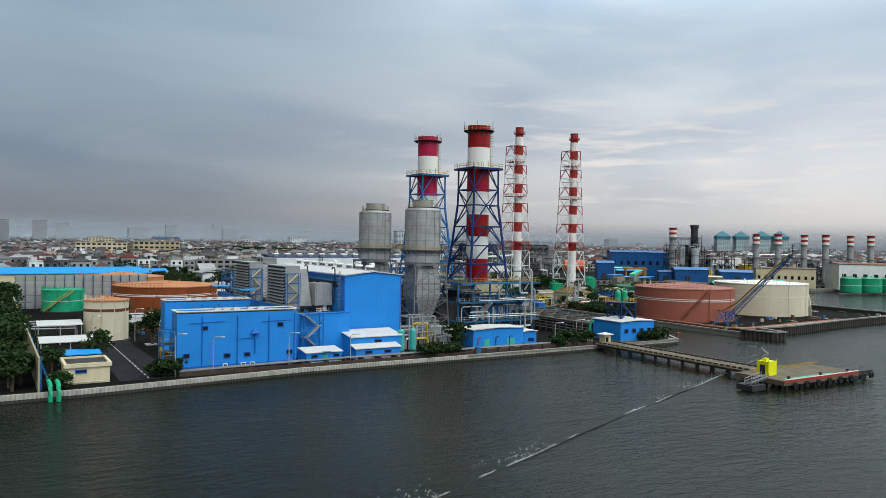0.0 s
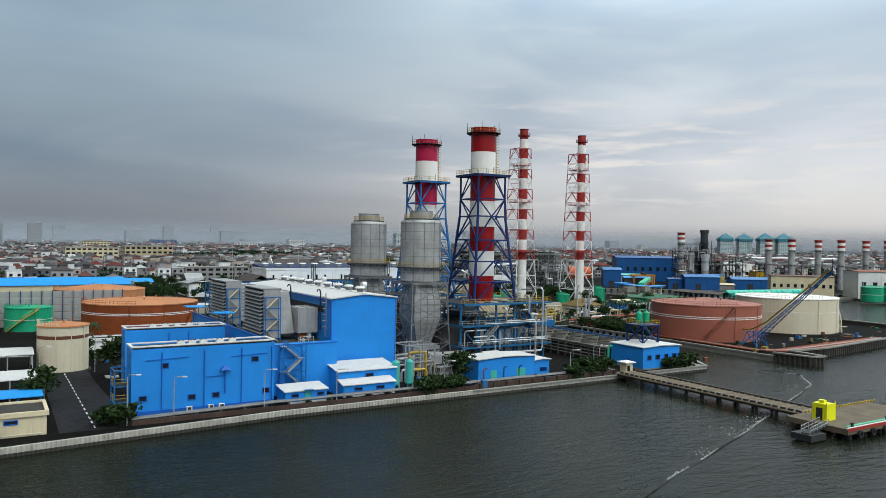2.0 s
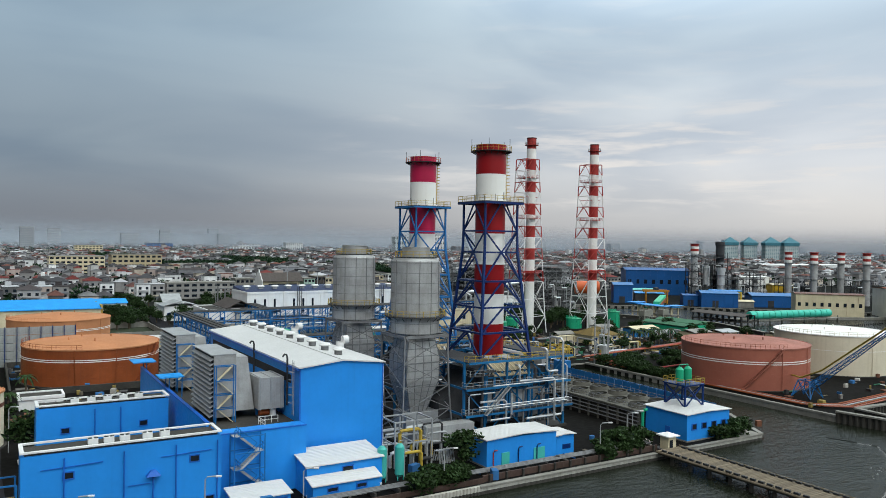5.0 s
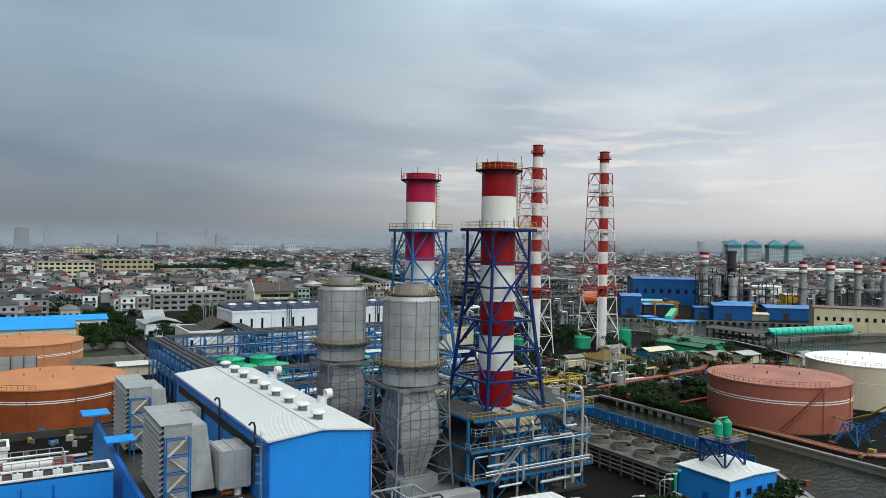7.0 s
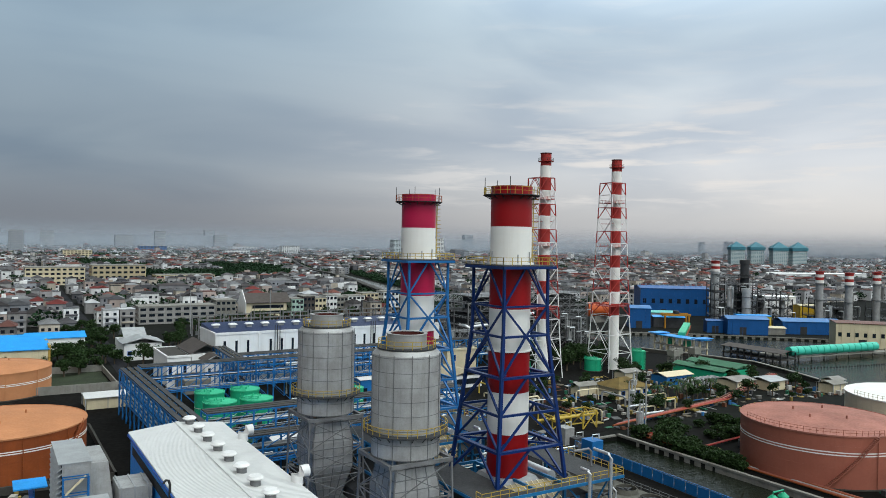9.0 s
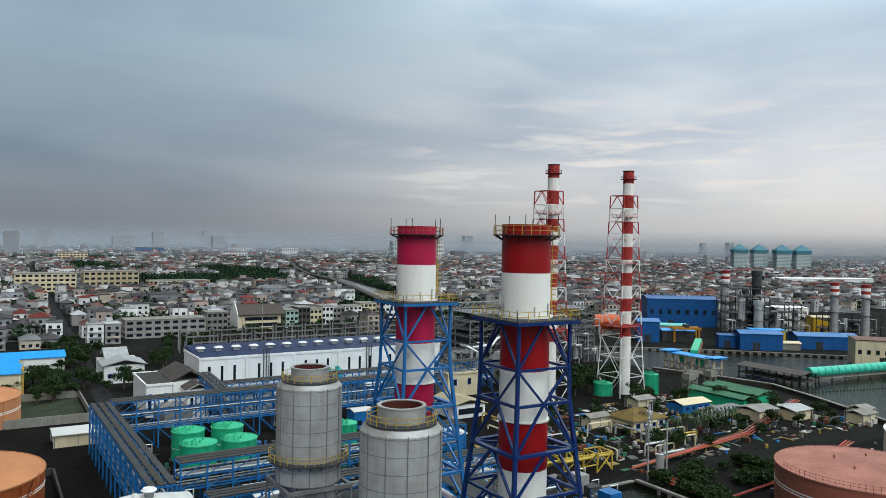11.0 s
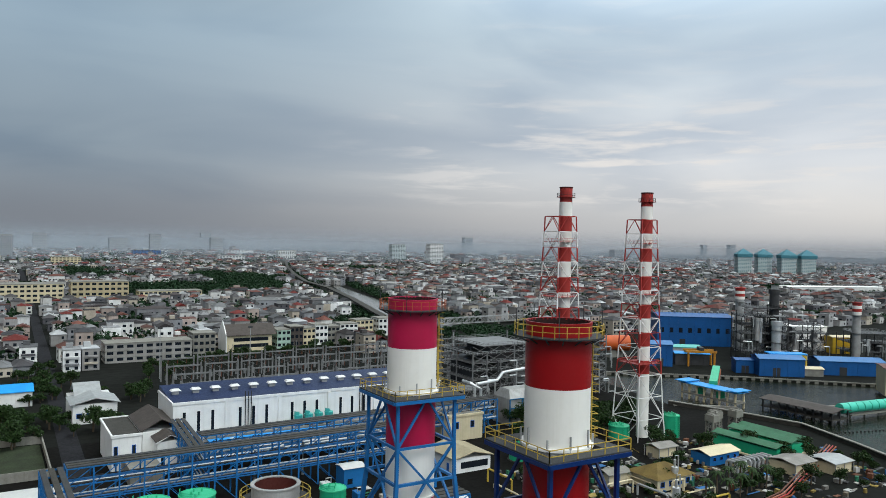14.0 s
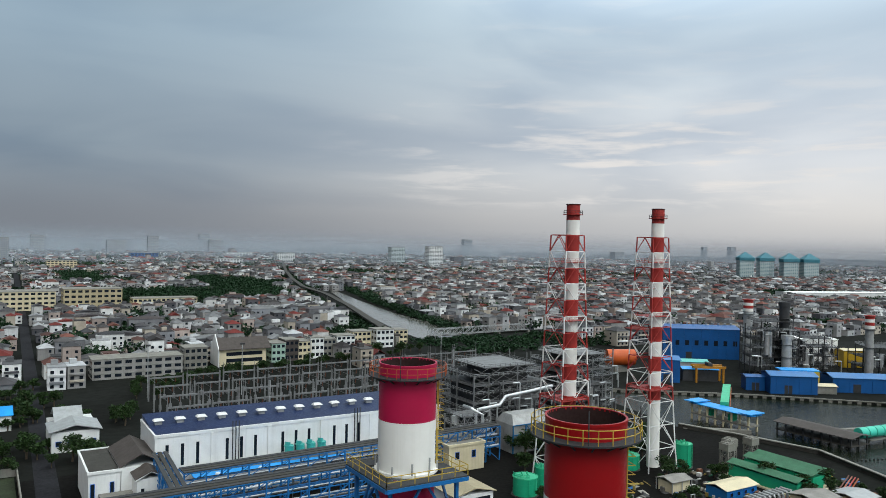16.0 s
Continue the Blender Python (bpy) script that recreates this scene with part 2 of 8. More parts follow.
SOIL = mat("city_ground", (0.016, 0.017, 0.015), 0.95, spec=0.03, scale=0.02, var=0.4, grain=0.3, bump=0.4)
LEAF = mat("leaves", (0.026, 0.052, 0.015), 0.6, scale=0.6, var=0.4, grain=0.3, rand=0.45, island=True, spec=0.1)
LEAF_DK = mat("dark_leaves", (0.017, 0.042, 0.018), 0.65, scale=0.05, var=0.4, grain=0.3, rand=0.5, island=True, spec=0.08)
GRASS = mat("rough_grass", (0.03, 0.042, 0.018), 0.9, scale=0.15, var=0.45, grain=0.4, bump=0.6)
BARK = mat("bark", (0.10, 0.075, 0.05), 0.9)
GLASS = mat("dark_window_glass", (0.012, 0.016, 0.022), 0.12, grain=0.0, var=0.1, bump=0.0)
DARK_R = mat("dark_tile_roof", (0.075, 0.062, 0.055), 0.8, scale=0.5, var=0.3)
GREEN_OLD = mat("weathered_green_sheet_roof", (0.05, 0.17, 0.09), 0.7, scale=0.3, var=0.3, grain=0.25, streak=0.3, dirt=(0.10, 0.11, 0.09))
DUSTY_R = mat("dusty_sheet_roof", (0.27, 0.255, 0.23), 0.7, scale=0.3, var=0.3, grain=0.25)
TAN = mat("tan_wall", (0.40, 0.34, 0.22), 0.8, scale=0.15, var=0.25, streak=0.4)
TIMBER = mat("grey_brown_decking", (0.19, 0.15, 0.10), 0.85, scale=0.4, var=0.35, grain=0.3, rand=0.25)
TYRE = mat("black_rubber", (0.018, 0.018, 0.018), 0.8)
FOAM = mat("foam", (0.52, 0.53, 0.52), 0.7, scale=0.6, var=0.4, grain=0.5)
PAINT_W = mat("road_paint", (0.7, 0.7, 0.68), 0.7, var=0.3)
APT_W = mat("apartment_white", (0.50, 0.56, 0.56), 0.7, scale=0.05, var=0.1)
# wall grey with the far haze painted into the base colour
HAZE_G = mat("tower_haze_grey", (0.25, 0.27, 0.30), 0.8, scale=0.05, var=0.15)
TEAL_R = mat("teal_tile_roof", (0.05, 0.19, 0.24), 0.6)
PALE_PANE = mat("pale_teal_window_bands", (0.16, 0.28, 0.30), 0.3)

# ---- mesh helpers ----
ORIGIN = {}


class Geo:
    """Collects corners and faces in world metres; becomes one mesh."""

    def __init__(self):
        self.v, self.f, self.s = [], [], False

    def add(self, vs, fs):
        n = len(self.v)
        self.v.extend(vs)
        self.f.extend([tuple(i + n for i in f) for f in fs])
        return self

    def box(self, x0, x1, y0, y1, z0, z1):
        return self.add([(x, y, z) for z in (z0, z1) for y in (y0, y1) for x in (x0, x1)],
                        [(0, 2, 3, 1), (4, 5, 7, 6), (0, 1, 5, 4), (2, 6, 7, 3), (0, 4, 6, 2), (1, 3, 7, 5)])

    def rbox(self, cx, cy, z0, z1, w, d, a):
        """Box turned by a degrees about its middle."""
        c, s = math.cos(radians(a)), math.sin(radians(a))
        return self.add([(cx + c * x - s * y, cy + s * x + c * y, z) for z in (z0, z1) for y in (-d / 2, d / 2) for x in (-w / 2, w / 2)],
                        [(0, 2, 3, 1), (4, 5, 7, 6), (0, 1, 5, 4), (2, 6, 7, 3), (0, 4, 6, 2), (1, 3, 7, 5)])

    def frustum(self, a, b):
        """Between two upright rectangles (x0, x1, y0, y1, z)."""
        return self.add([(x, y, r[4]) for r in (a, b) for y in r[2:4] for x in r[0:2]],
                        [(0, 2, 3, 1), (4, 5, 7, 6), (0, 1, 5, 4), (2, 6, 7, 3), (0, 4, 6, 2), (1, 3, 7, 5)])

    def beam(self, p, q, w, h=None):
        p, q = Vector(p), Vector(q)
        d = (q - p)
        if d.length < 1e-6:
            return self
        d.normalize()
        a = d.cross(Vector((0, 0, 1)) if abs(d.z) < 0.95 else Vector((1, 0, 0))).normalized()
        b = a.cross(d)
        a, b = a * w / 2, b * (h or w) / 2
        return self.add([tuple(o + i * a + j * b) for o in (p, q) for i, j in ((-1, -1), (1, -1), (1, 1), (-1, 1))],
                        [(0, 1, 2, 3), (7, 6, 5, 4), (0, 4, 5, 1), (1, 5, 6, 2), (2, 6, 7, 3), (3, 7, 4, 0)])

    def cyl(self, x, y, z0, z1, r, r1=None, n=32, cap=True):
        r1 = r if r1 is None else r1
        self.s = True
        vs = [(x + q * math.cos(2 * math.pi * i / n), y + q * math.sin(2 * math.pi * i / n), z) for q, z in ((r, z0), (r1, z1)) for i in range(n)]
        fs = [(i, (i + 1) % n, n + (i + 1) % n, n + i) for i in range(n)]
        if cap:
            fs += [tuple(range(n - 1, -1, -1)), tuple(range(n, 2 * n))]
        return self.add(vs, fs)

    def ring(self, x, y, z0, z1, ri, ro, n=32):
        """A flat ring with thickness."""
        self.s = True
        vs = [(x + q * math.cos(2 * math.pi * i / n), y + q * math.sin(2 * math.pi * i / n), z) for q, z in ((ri, z0), (ro, z0), (ro, z1), (ri, z1)) for i in range(n)]
        return self.add(vs, [(k * n + i, k * n + (i + 1) % n, (k + 1) % 4 * n + (i + 1) % n, (k + 1) % 4 * n + i) for k in range(4) for i in range(n)])

    def tube(self, pts, r, n=8):
        """A bent pipe."""
        self.s = True
        pts = [Vector(p) for p in pts]
        base = len(self.v)
        for k, p in enumerate(pts):
            d = (pts[min(k + 1, len(pts) - 1)] - pts[max(k - 1, 0)]).normalized()
            a = d.cross(Vector((0, 0, 1)) if abs(d.z) < 0.9 else Vector((1, 0, 0))).normalized()
            b = a.cross(d)
            self.v.extend(tuple(p + r * (math.cos(2 * math.pi * i / n) * a + math.sin(2 * math.pi * i / n) * b)) for i in range(n))
        for k in range(len(pts) - 1):
            for i in range(n):
                o = base + k * n
                self.f.append((o + i, o + (i + 1) % n, o + n + (i + 1) % n, o + n + i))
        self.f.append(tuple(base + i for i in range(n - 1, -1, -1)))
        self.f.append(tuple(base + (len(pts) - 1) * n + i for i in range(n)))
        return self

    def prism(self, outline, z0, z1):
        n = len(outline)
        return self.add([(x, y, z) for z in (z0, z1) for x, y in outline],
                        [(i, (i + 1) % n, n + (i + 1) % n, n + i) for i in range(n)] + [tuple(range(n - 1, -1, -1)), tuple(range(n, 2 * n))])

    def gable(self, x0, x1, y0, y1, z0, z1, along="y", over=0.0, th=0.25):
        """A pitched roof slab with thickness; the ridge runs along an axis."""
        x0, x1, y0, y1 = x0 - over, x1 + over, y0 - over, y1 + over
        if along == "y":
            m = (x0 + x1) / 2
            prof = [(x0, z0), (m, z1), (x1, z0), (x1, z0 + th), (m, z1 + th), (x0, z0 + th)]
            vs = [(x, y, z) for y in (y0, y1) for x, z in prof]
        else:
            m = (y0 + y1) / 2
            prof = [(y0, z0), (m, z1), (y1, z0), (y1, z0 + th), (m, z1 + th), (y0, z0 + th)]
            vs = [(x, y, z) for x in (x1, x0) for y, z in prof]
        fs = [(i, (i + 1) % 6, 6 + (i + 1) % 6, 6 + i) for i in range(6)] + [(0, 5, 4, 1), (1, 4, 3, 2), (6, 7, 10, 11), (7, 8, 9, 10)]
        return self.add(vs, fs)

    def hip(self, x0, x1, y0, y1, z0, z1):
        w, d = x1 - x0, y1 - y0
        if w >= d:
            r = [(x0 + d / 2, (y0 + y1) / 2, z1), (x1 - d / 2, (y0 + y1) / 2, z1)]
            fs = [(0, 1, 5, 4), (2, 3, 4, 5), (3, 0, 4), (1, 2, 5), (3, 2, 1, 0)]
        else:
            r = [((x0 + x1) / 2, y0 + w / 2, z1), ((x0 + x1) / 2, y1 - w / 2, z1)]
            fs = [(0, 1, 4), (1, 2, 5, 4), (2, 3, 5), (3, 0, 4, 5), (3, 2, 1, 0)]
        return self.add([(x0, y0, z0), (x1, y0, z0), (x1, y1, z0), (x0, y1, z0)] + r, fs)

    def mesh(self, name, o=(0, 0, 0)):
        me = bpy.data.meshes.new(name)
        me.from_pydata([(x - o[0], y - o[1], z - o[2]) for x, y, z in self.v], [], self.f)
        if self.s:
            me.polygons.foreach_set("use_smooth", [True] * len(me.polygons))
            me.set_sharp_from_angle(angle=radians(35))
        me.update()
        return me


def thing(name, x, y, z, label, category, group="", kind=""):
    """An Empty at a thing's base, to hold its parts."""
    e = new(name)
    e.location = (x, y, z)
    e.empty_display_size = 0.5
    ORIGIN[e] = (x, y, z)
    return tagged(e, label, category, group, kind)


def part(name, geo, material, parent, label=""):
    o = ORIGIN[parent]
    me = geo.mesh(name, o)
    me.materials.append(material)
    ob = new(name, me)
    ob.parent = parent
    ORIGIN[ob] = o
    return tagged(ob, label)


def pieces(names, geo, material, parent, label=""):
    """Every beam of a frame as a part of its own, named by its lean: leg, crossbeam or brace."""
    o = ORIGIN[parent]
    for i in range(0, len(geo.v), 8):
        vs = geo.v[i:i + 8]
        d = Vector(vs[4]) - Vector(vs[0])
        k = 0 if abs(d.z) > 0.93 * d.length else (1 if abs(d.z) < 0.05 * d.length else 2)
        g = Geo()
        g.add(vs, [(0, 1, 2, 3), (7, 6, 5, 4), (0, 4, 5, 1), (1, 5, 6, 2), (2, 6, 7, 3), (3, 7, 4, 0)])
        part(names[k], g, material, parent, label)


def solo(name, geo, material, label, category, group="", kind="", o=(0, 0, 0)):
    """A thing of one mesh."""
    me = geo.mesh(name, o)
    me.materials.append(material)
    ob = new(name, me)
    ob.location = o
    ORIGIN[ob] = o
    return tagged(ob, label, category, group, kind)


def piece(name, me, material, parent, m):
    """One of many alike pieces on shared mesh data, placed in the parent's space."""
    if not me.materials:
        me.materials.append(material)
    ob = new(name, me)
    ob.parent = parent
    ob.matrix_local = m
    return ob


def box_mesh(name, w, d, h):
    return Geo().box(-w / 2, w / 2, -d / 2, d / 2, 0, h).mesh(name)


def rails(g, pts, h=1.1, w=0.07, step=2.0, closed=False, mids=1):
    """Handrail: posts, top and middle rails along a line."""
    pts = [Vector(p) for p in pts]
    if closed:
        pts.append(pts[0])
    for a, b in zip(pts, pts[1:]):
        n = max(1, round((b - a).length / step))
        for i in range(n):
            p = a.lerp(b, i / n)
            g.beam(p, p + Vector((0, 0, h)), w)
        for k in range(mids + 1):
            z = Vector((0, 0, h * (k + 1) / (mids + 1)))
            g.beam(a + z, b + z, w)
    g.beam(pts[-1], pts[-1] + Vector((0, 0, h)), w)
    return g


def circle(x, y, z, r, n=24, a0=0.0, a1=360.0):
    return [(x + r * math.cos(radians(a0 + (a1 - a0) * i / n)), y + r * math.sin(radians(a0 + (a1 - a0) * i / n)), z) for i in range(n)]


G0 = 1.0   # level of the works above the water

# ---- water, land, quays ----
g = Geo()
g.add([(-4900, -4900, 0), (4900, -4900, 0), (4900, 4900, 0), (-4900, 4900, 0)], [(0, 1, 2, 3)])
solo("water", g, WATER, "grey-green rippled harbour water", "water", kind="structure")

LAND = [(-4900, -60), (-400, -40), (-103, -37.0), (-62, -32.7), (44, -32.5), (53, -18), (55, 40), (56, 50), (71.5, 50), (72, -31), (78, -31),
        (93, -32), (133, -27), (176, -24), (180, 45), (197, 84), (206, 109), (199, 137), (192, 158), (202, 205), (221, 225), (273, 185),
        (314, 145), (420, 52), (900, -380), (4900, -3900), (4900, 4900), (-4900, 4900)]
solo("ground", Geo().prism(LAND, -3, G0), SOIL, "flat grey-brown ground of works and town", "ground", kind="structure")
solo("yard", Geo().prism([(-108, -36), (-62, -32), (43, -31.8), (52, -18), (54, 49), (200, 100), (192, 158), (190, 200), (-60, 200), (-60, 128), (-108, 128)], G0 - 0.1, G0 + 0.02),
     YARD, "dark oily yard of the power station", "yard", kind="structure")
# city canal, pale under the sky
solo("canal", Geo().prism([(228, 420), (283, 430), (286, 470), (299, 598), (334, 760), (366, 890), (358, 896), (312, 747), (276, 625), (261, 570), (238, 482)], G0 - 0.2, G0 + 0.06), SILTY,
     "pale silty drainage canal through the town", "canal", kind="structure")


def sheet_wall(name, pts, z0, z1, pitch, depth, material, label, cap=None):
    """Folded sheet piling along a line, with a concrete cap."""
    e = thing(name, *pts[0], 0, label, "quay wall", kind="structure")
    g, c, low = Geo(), Geo(), Geo()
    foot = 0.5 if material is QUAY_W else z0
    for (xa, ya), (xb, yb) in zip(pts, pts[1:]):
        a, b = Vector((xa, ya, 0)), Vector((xb, yb, 0))
        n = max(1, round((b - a).length / pitch))
        out = Vector((b.y - a.y, a.x - b.x, 0)).normalized()
        prof = []
        for i in range(n):
            for t, k in ((0, 0), (0.2, 1), (0.5, 1), (0.7, 0)):
                prof.append(a.lerp(b, (i + t) / n) + out * (k * depth))
        prof.append(b)
        m = len(prof)
        back = [p - out * 0.5 for p in (b, a)]
        ring = prof + back
        g.prism([(p.x, p.y) for p in ring], foot, z1)
        if foot > z0:
            low.prism([(p.x, p.y) for p in ring], z0, foot)
        if cap:
            q = [a + out * (depth + 0.15), b + out * (depth + 0.15), b - out * 0.7, a - out * 0.7]
            c.prism([(p.x, p.y) for p in q], z1, z1 + cap)
    part("piling", g, material, e)
    if material is QUAY_W:
        part("tide_band", low, CONC_DK, e, "dark algae-stained foot at the waterline")
    if cap:
        part("coping", c, CONC, e)
    return e


sheet_wall("quay_wall_west", [(-400, -40.2), (-103, -37.2), (-62, -32.9)], -1.5, 1.35, 0.62, 0.16, QUAY_W, "limewashed ribbed quay wall along the water")
sheet_wall("quay_wall_hall", [(-62, -32.9), (-24, -32.8)], -1.5, 1.3, 0.62, 0.16, QUAY_W, "limewashed ribbed quay wall before the blue hall")
sheet_wall("quay_wall_works", [(-24, -32.8), (17, -32.7), (44, -32.7)], -1.5, 1.0, 1.2, 0.05, QUAY_W, "pale concrete quay wall along the water", cap=0.3)
sheet_wall("quay_wall_canal", [(44, -32.7), (53.2, -18), (55.2, 40), (56, 50.2), (71.3, 50.2)], -1.5, 1.0, 2.4, 0.08, CONC, "stained concrete canal wall", cap=0.35)
sheet_wall("quay_wall_island", [(71.6, 50), (71.8, -20), (72, -31)], -1.5, 1.2, 3.0, 0.08, CONC, "stained concrete canal wall below the tank", cap=0.45)
sheet_wall("quay_wall_piling", [(72, -31), (74, -41), (78, -41.5), (79, -31.5), (93, -32.3), (133, -27.3), (176, -24.2), (180.2, 45), (197.2, 84), (206.2, 109), (199.2, 137), (192.2, 158)], -2, 2.3, 1.3, 0.45, CONC_DK,
           "tall weathered sheet-pile quay wall", cap=0.35)
sheet_wall("quay_wall_far", [(202.3, 205), (221.3, 224.8), (273.3, 184.8), (314.3, 144.8), (420.3, 51.8), (900, -380.3)], -1.5, 1.2, 4.0, 0.1, CONC, "far concrete quay wall", cap=0.4)
# made ground behind the tall piling
solo("tank_yard", Geo().prism([(73, -30.6), (93.5, -31.8), (133, -26.8), (175.6, -23.7), (179, 45), (72.5, 45)], G0 - 0.1, G0 + 0.05), YARD, "bare stained ground of the tank yard", "yard", kind="structure")

# road into the works, with centre dashes
solo("road", Geo().prism([(-88.3, -31), (-85.6, -31), (-86.5, 10), (-86, 55), (-94, 55), (-95.5, 10), (-96, -31)], G0, G0 + 0.06), ASPHALT, "wet dark asphalt road", "road", kind="structure")
dash = thing("road_marking", -91, -20, G0 + 0.06, "worn white centre dashes on asphalt", "road marking", kind="structure")
dm = box_mesh("dash", 0.22, 1.6, 0.012)
for i in range(16):
    piece("dash", dm, PAINT_W, dash, pose(0, -9 + i * 3.4, 0))
solo("city_road", Geo().prism([(-28, 128), (-22, 128), (-17, 330), (-9, 620), (38, 2400), (30, 2400), (-15, 620), (-23, 330)], G0, G0 + 0.05), ASPHALT, "straight town street", "road", kind="structure")

# ---- the hall and its blue annexes ----
def window(parent, x, y, z, w, h, face="s", sill=True):
    """Recessed dark opening with frame and hood on a wall facing south (s) or west (w)."""
    fr, gl = Geo(), Geo()
    t = 0.14
    if face == "s":
        for a in ((x - w / 2 - t, x + w / 2 + t, z - t, z), (x - w / 2 - t, x + w / 2 + t, z + h, z + h + t), (x - w / 2 - t, x - w / 2, z, z + h), (x + w / 2, x + w / 2 + t, z, z + h)):
            fr.box(a[0], a[1], y - 0.12, y + 0.05, a[2], a[3])
        gl.box(x - w / 2, x + w / 2, y - 0.03, y + 0.06, z, z + h)
    else:
        for a in ((y - w / 2 - t, y + w / 2 + t, z - t, z), (y - w / 2 - t, y + w / 2 + t, z + h, z + h + t), (y - w / 2 - t, y - w / 2, z, z + h), (y + w / 2, y + w / 2 + t, z, z + h)):
            fr.box(x - 0.12, x + 0.05, a[0], a[1], a[2], a[3])
        gl.box(x - 0.03, x + 0.06, y - w / 2, y + w / 2, z, z + h)
    f = part("window", fr, BLUE_TRIM, parent)
    part("pane", gl, GLASS, f, "dark glass")
    return f


def turbine_hall():
    e = thing("turbine_hall", -39.7, 10, G0, "tall bright blue clad turbine hall with low white gable roof", "industrial hall")
    x0, x1, y0, y1, ze, zr = -46.9, -32.6, -16.3, 38.0, 18.5, 19.3
    m = (x0 + x1) / 2
    w = Geo()
    w.add([(x0, y0, G0), (x1, y0, G0), (x1, y0, ze), (m, y0, zr), (x0, y0, ze), (x0, y1, G0), (x1, y1, G0), (x1, y1, ze), (m, y1, zr), (x0, y1, ze)],
          [(0, 1, 2, 3, 4), (9, 8, 7, 6, 5), (0, 4, 9, 5), (1, 6, 7, 2)])
    part("wall", w, BLUE, e)
    r = part("roof", Geo().gable(x0, x1, y0, y1, ze, zr, "y", 0.35, 0.22), ROOF_W, e, "white ribbed sheet roof")
    part("ridge_cap", Geo().box(m - 0.35, m + 0.35, y0 - 0.3, y1 + 0.3, zr + 0.16, zr + 0.3), ROOF_W, e)
    for i in range(9):
        yy = -10.5 + i * 5.9
        v = Geo().cyl(m + 1.7, yy, 18.9, 20.1, 0.66, n=16)
        b = part("roof_vent", v, STEEL_MD, e, "round grey roof fan drum")
        part("cowl", Geo().cyl(m + 1.7, yy, 20.1, 20.3, 0.9, 1.1, 16).cyl(m + 1.7, yy, 20.3, 20.6, 1.1, 0.8, 16), WHITE_ST, b)
    part("dark_band", Geo().box(x0 - 0.06, x0 + 0.02, y0 + 4, y1 - 2, 15.6, 16.9), DARK, e, "dark louvre strip under the eaves")
    part("gutter", Geo().box(x0 - 0.5, x0 - 0.02, y0, y1, 18.15, 18.5), BLUE_TRIM, e)
    # corner trims and the raised edge of the front
    for xx in (x0, x1):
        part("corner_trim", Geo().box(xx - 0.12, xx + 0.12, y0 - 0.06, y0 + 0.2, G0, 18.45), BLUE_TRIM, e)
    part("downpipe", Geo().tube([(x1 + 0.25, y0 + 0.4, 18.2), (x1 + 0.25, y0 + 0.4, G0)], 0.14), WHITE_ST, e)
    # caged ladder on the west side
    ld = Geo()
    for dx in (-0.3, 0.3):
        ld.beam((x0 - 0.55, y0 + 1.6 + dx, 11), (x0 - 0.55, y0 + 1.6 + dx, 19.6), 0.07)
    for k in range(22):
        ld.beam((x0 - 0.55, y0 + 1.3, 11.2 + k * 0.38), (x0 - 0.55, y0 + 1.9, 11.2 + k * 0.38), 0.05)
    for k in range(6):
        ld.tube([(x0 - 0.5, y0 + 1.2, 13 + k * 1.2), (x0 - 1.2, y0 + 1.25, 13 + k * 1.2), (x0 - 1.2, y0 + 1.95, 13 + k * 1.2), (x0 - 0.5, y0 + 2.0, 13 + k * 1.2)], 0.035, 5)
    part("ladder", ld, STEEL_LT, e, "galvanised caged ladder")
    # swan-neck vent pipes
    for yy in (y0 + 4.5, y0 + 22):
        part("vent_pipe", Geo().tube([(x0 - 0.5, yy, 12), (x0 - 0.5, yy, 19.6), (x0 - 0.65, yy, 20.1), (x0 - 1.0, yy, 20.2), (x0 - 1.3, yy, 19.8)], 0.16), DARK, e)
    for yy in (2, 26):
        part("exhaust_drum", Geo().tube([(x1 + 0.3, yy, 18.4), (x1 + 0.3, yy, 19.6), (x1 + 0.9, yy, 20.0), (x1 + 1.8, yy, 20.0)], 0.8, 14), WHITE_ST, e, "white bent exhaust cowl")


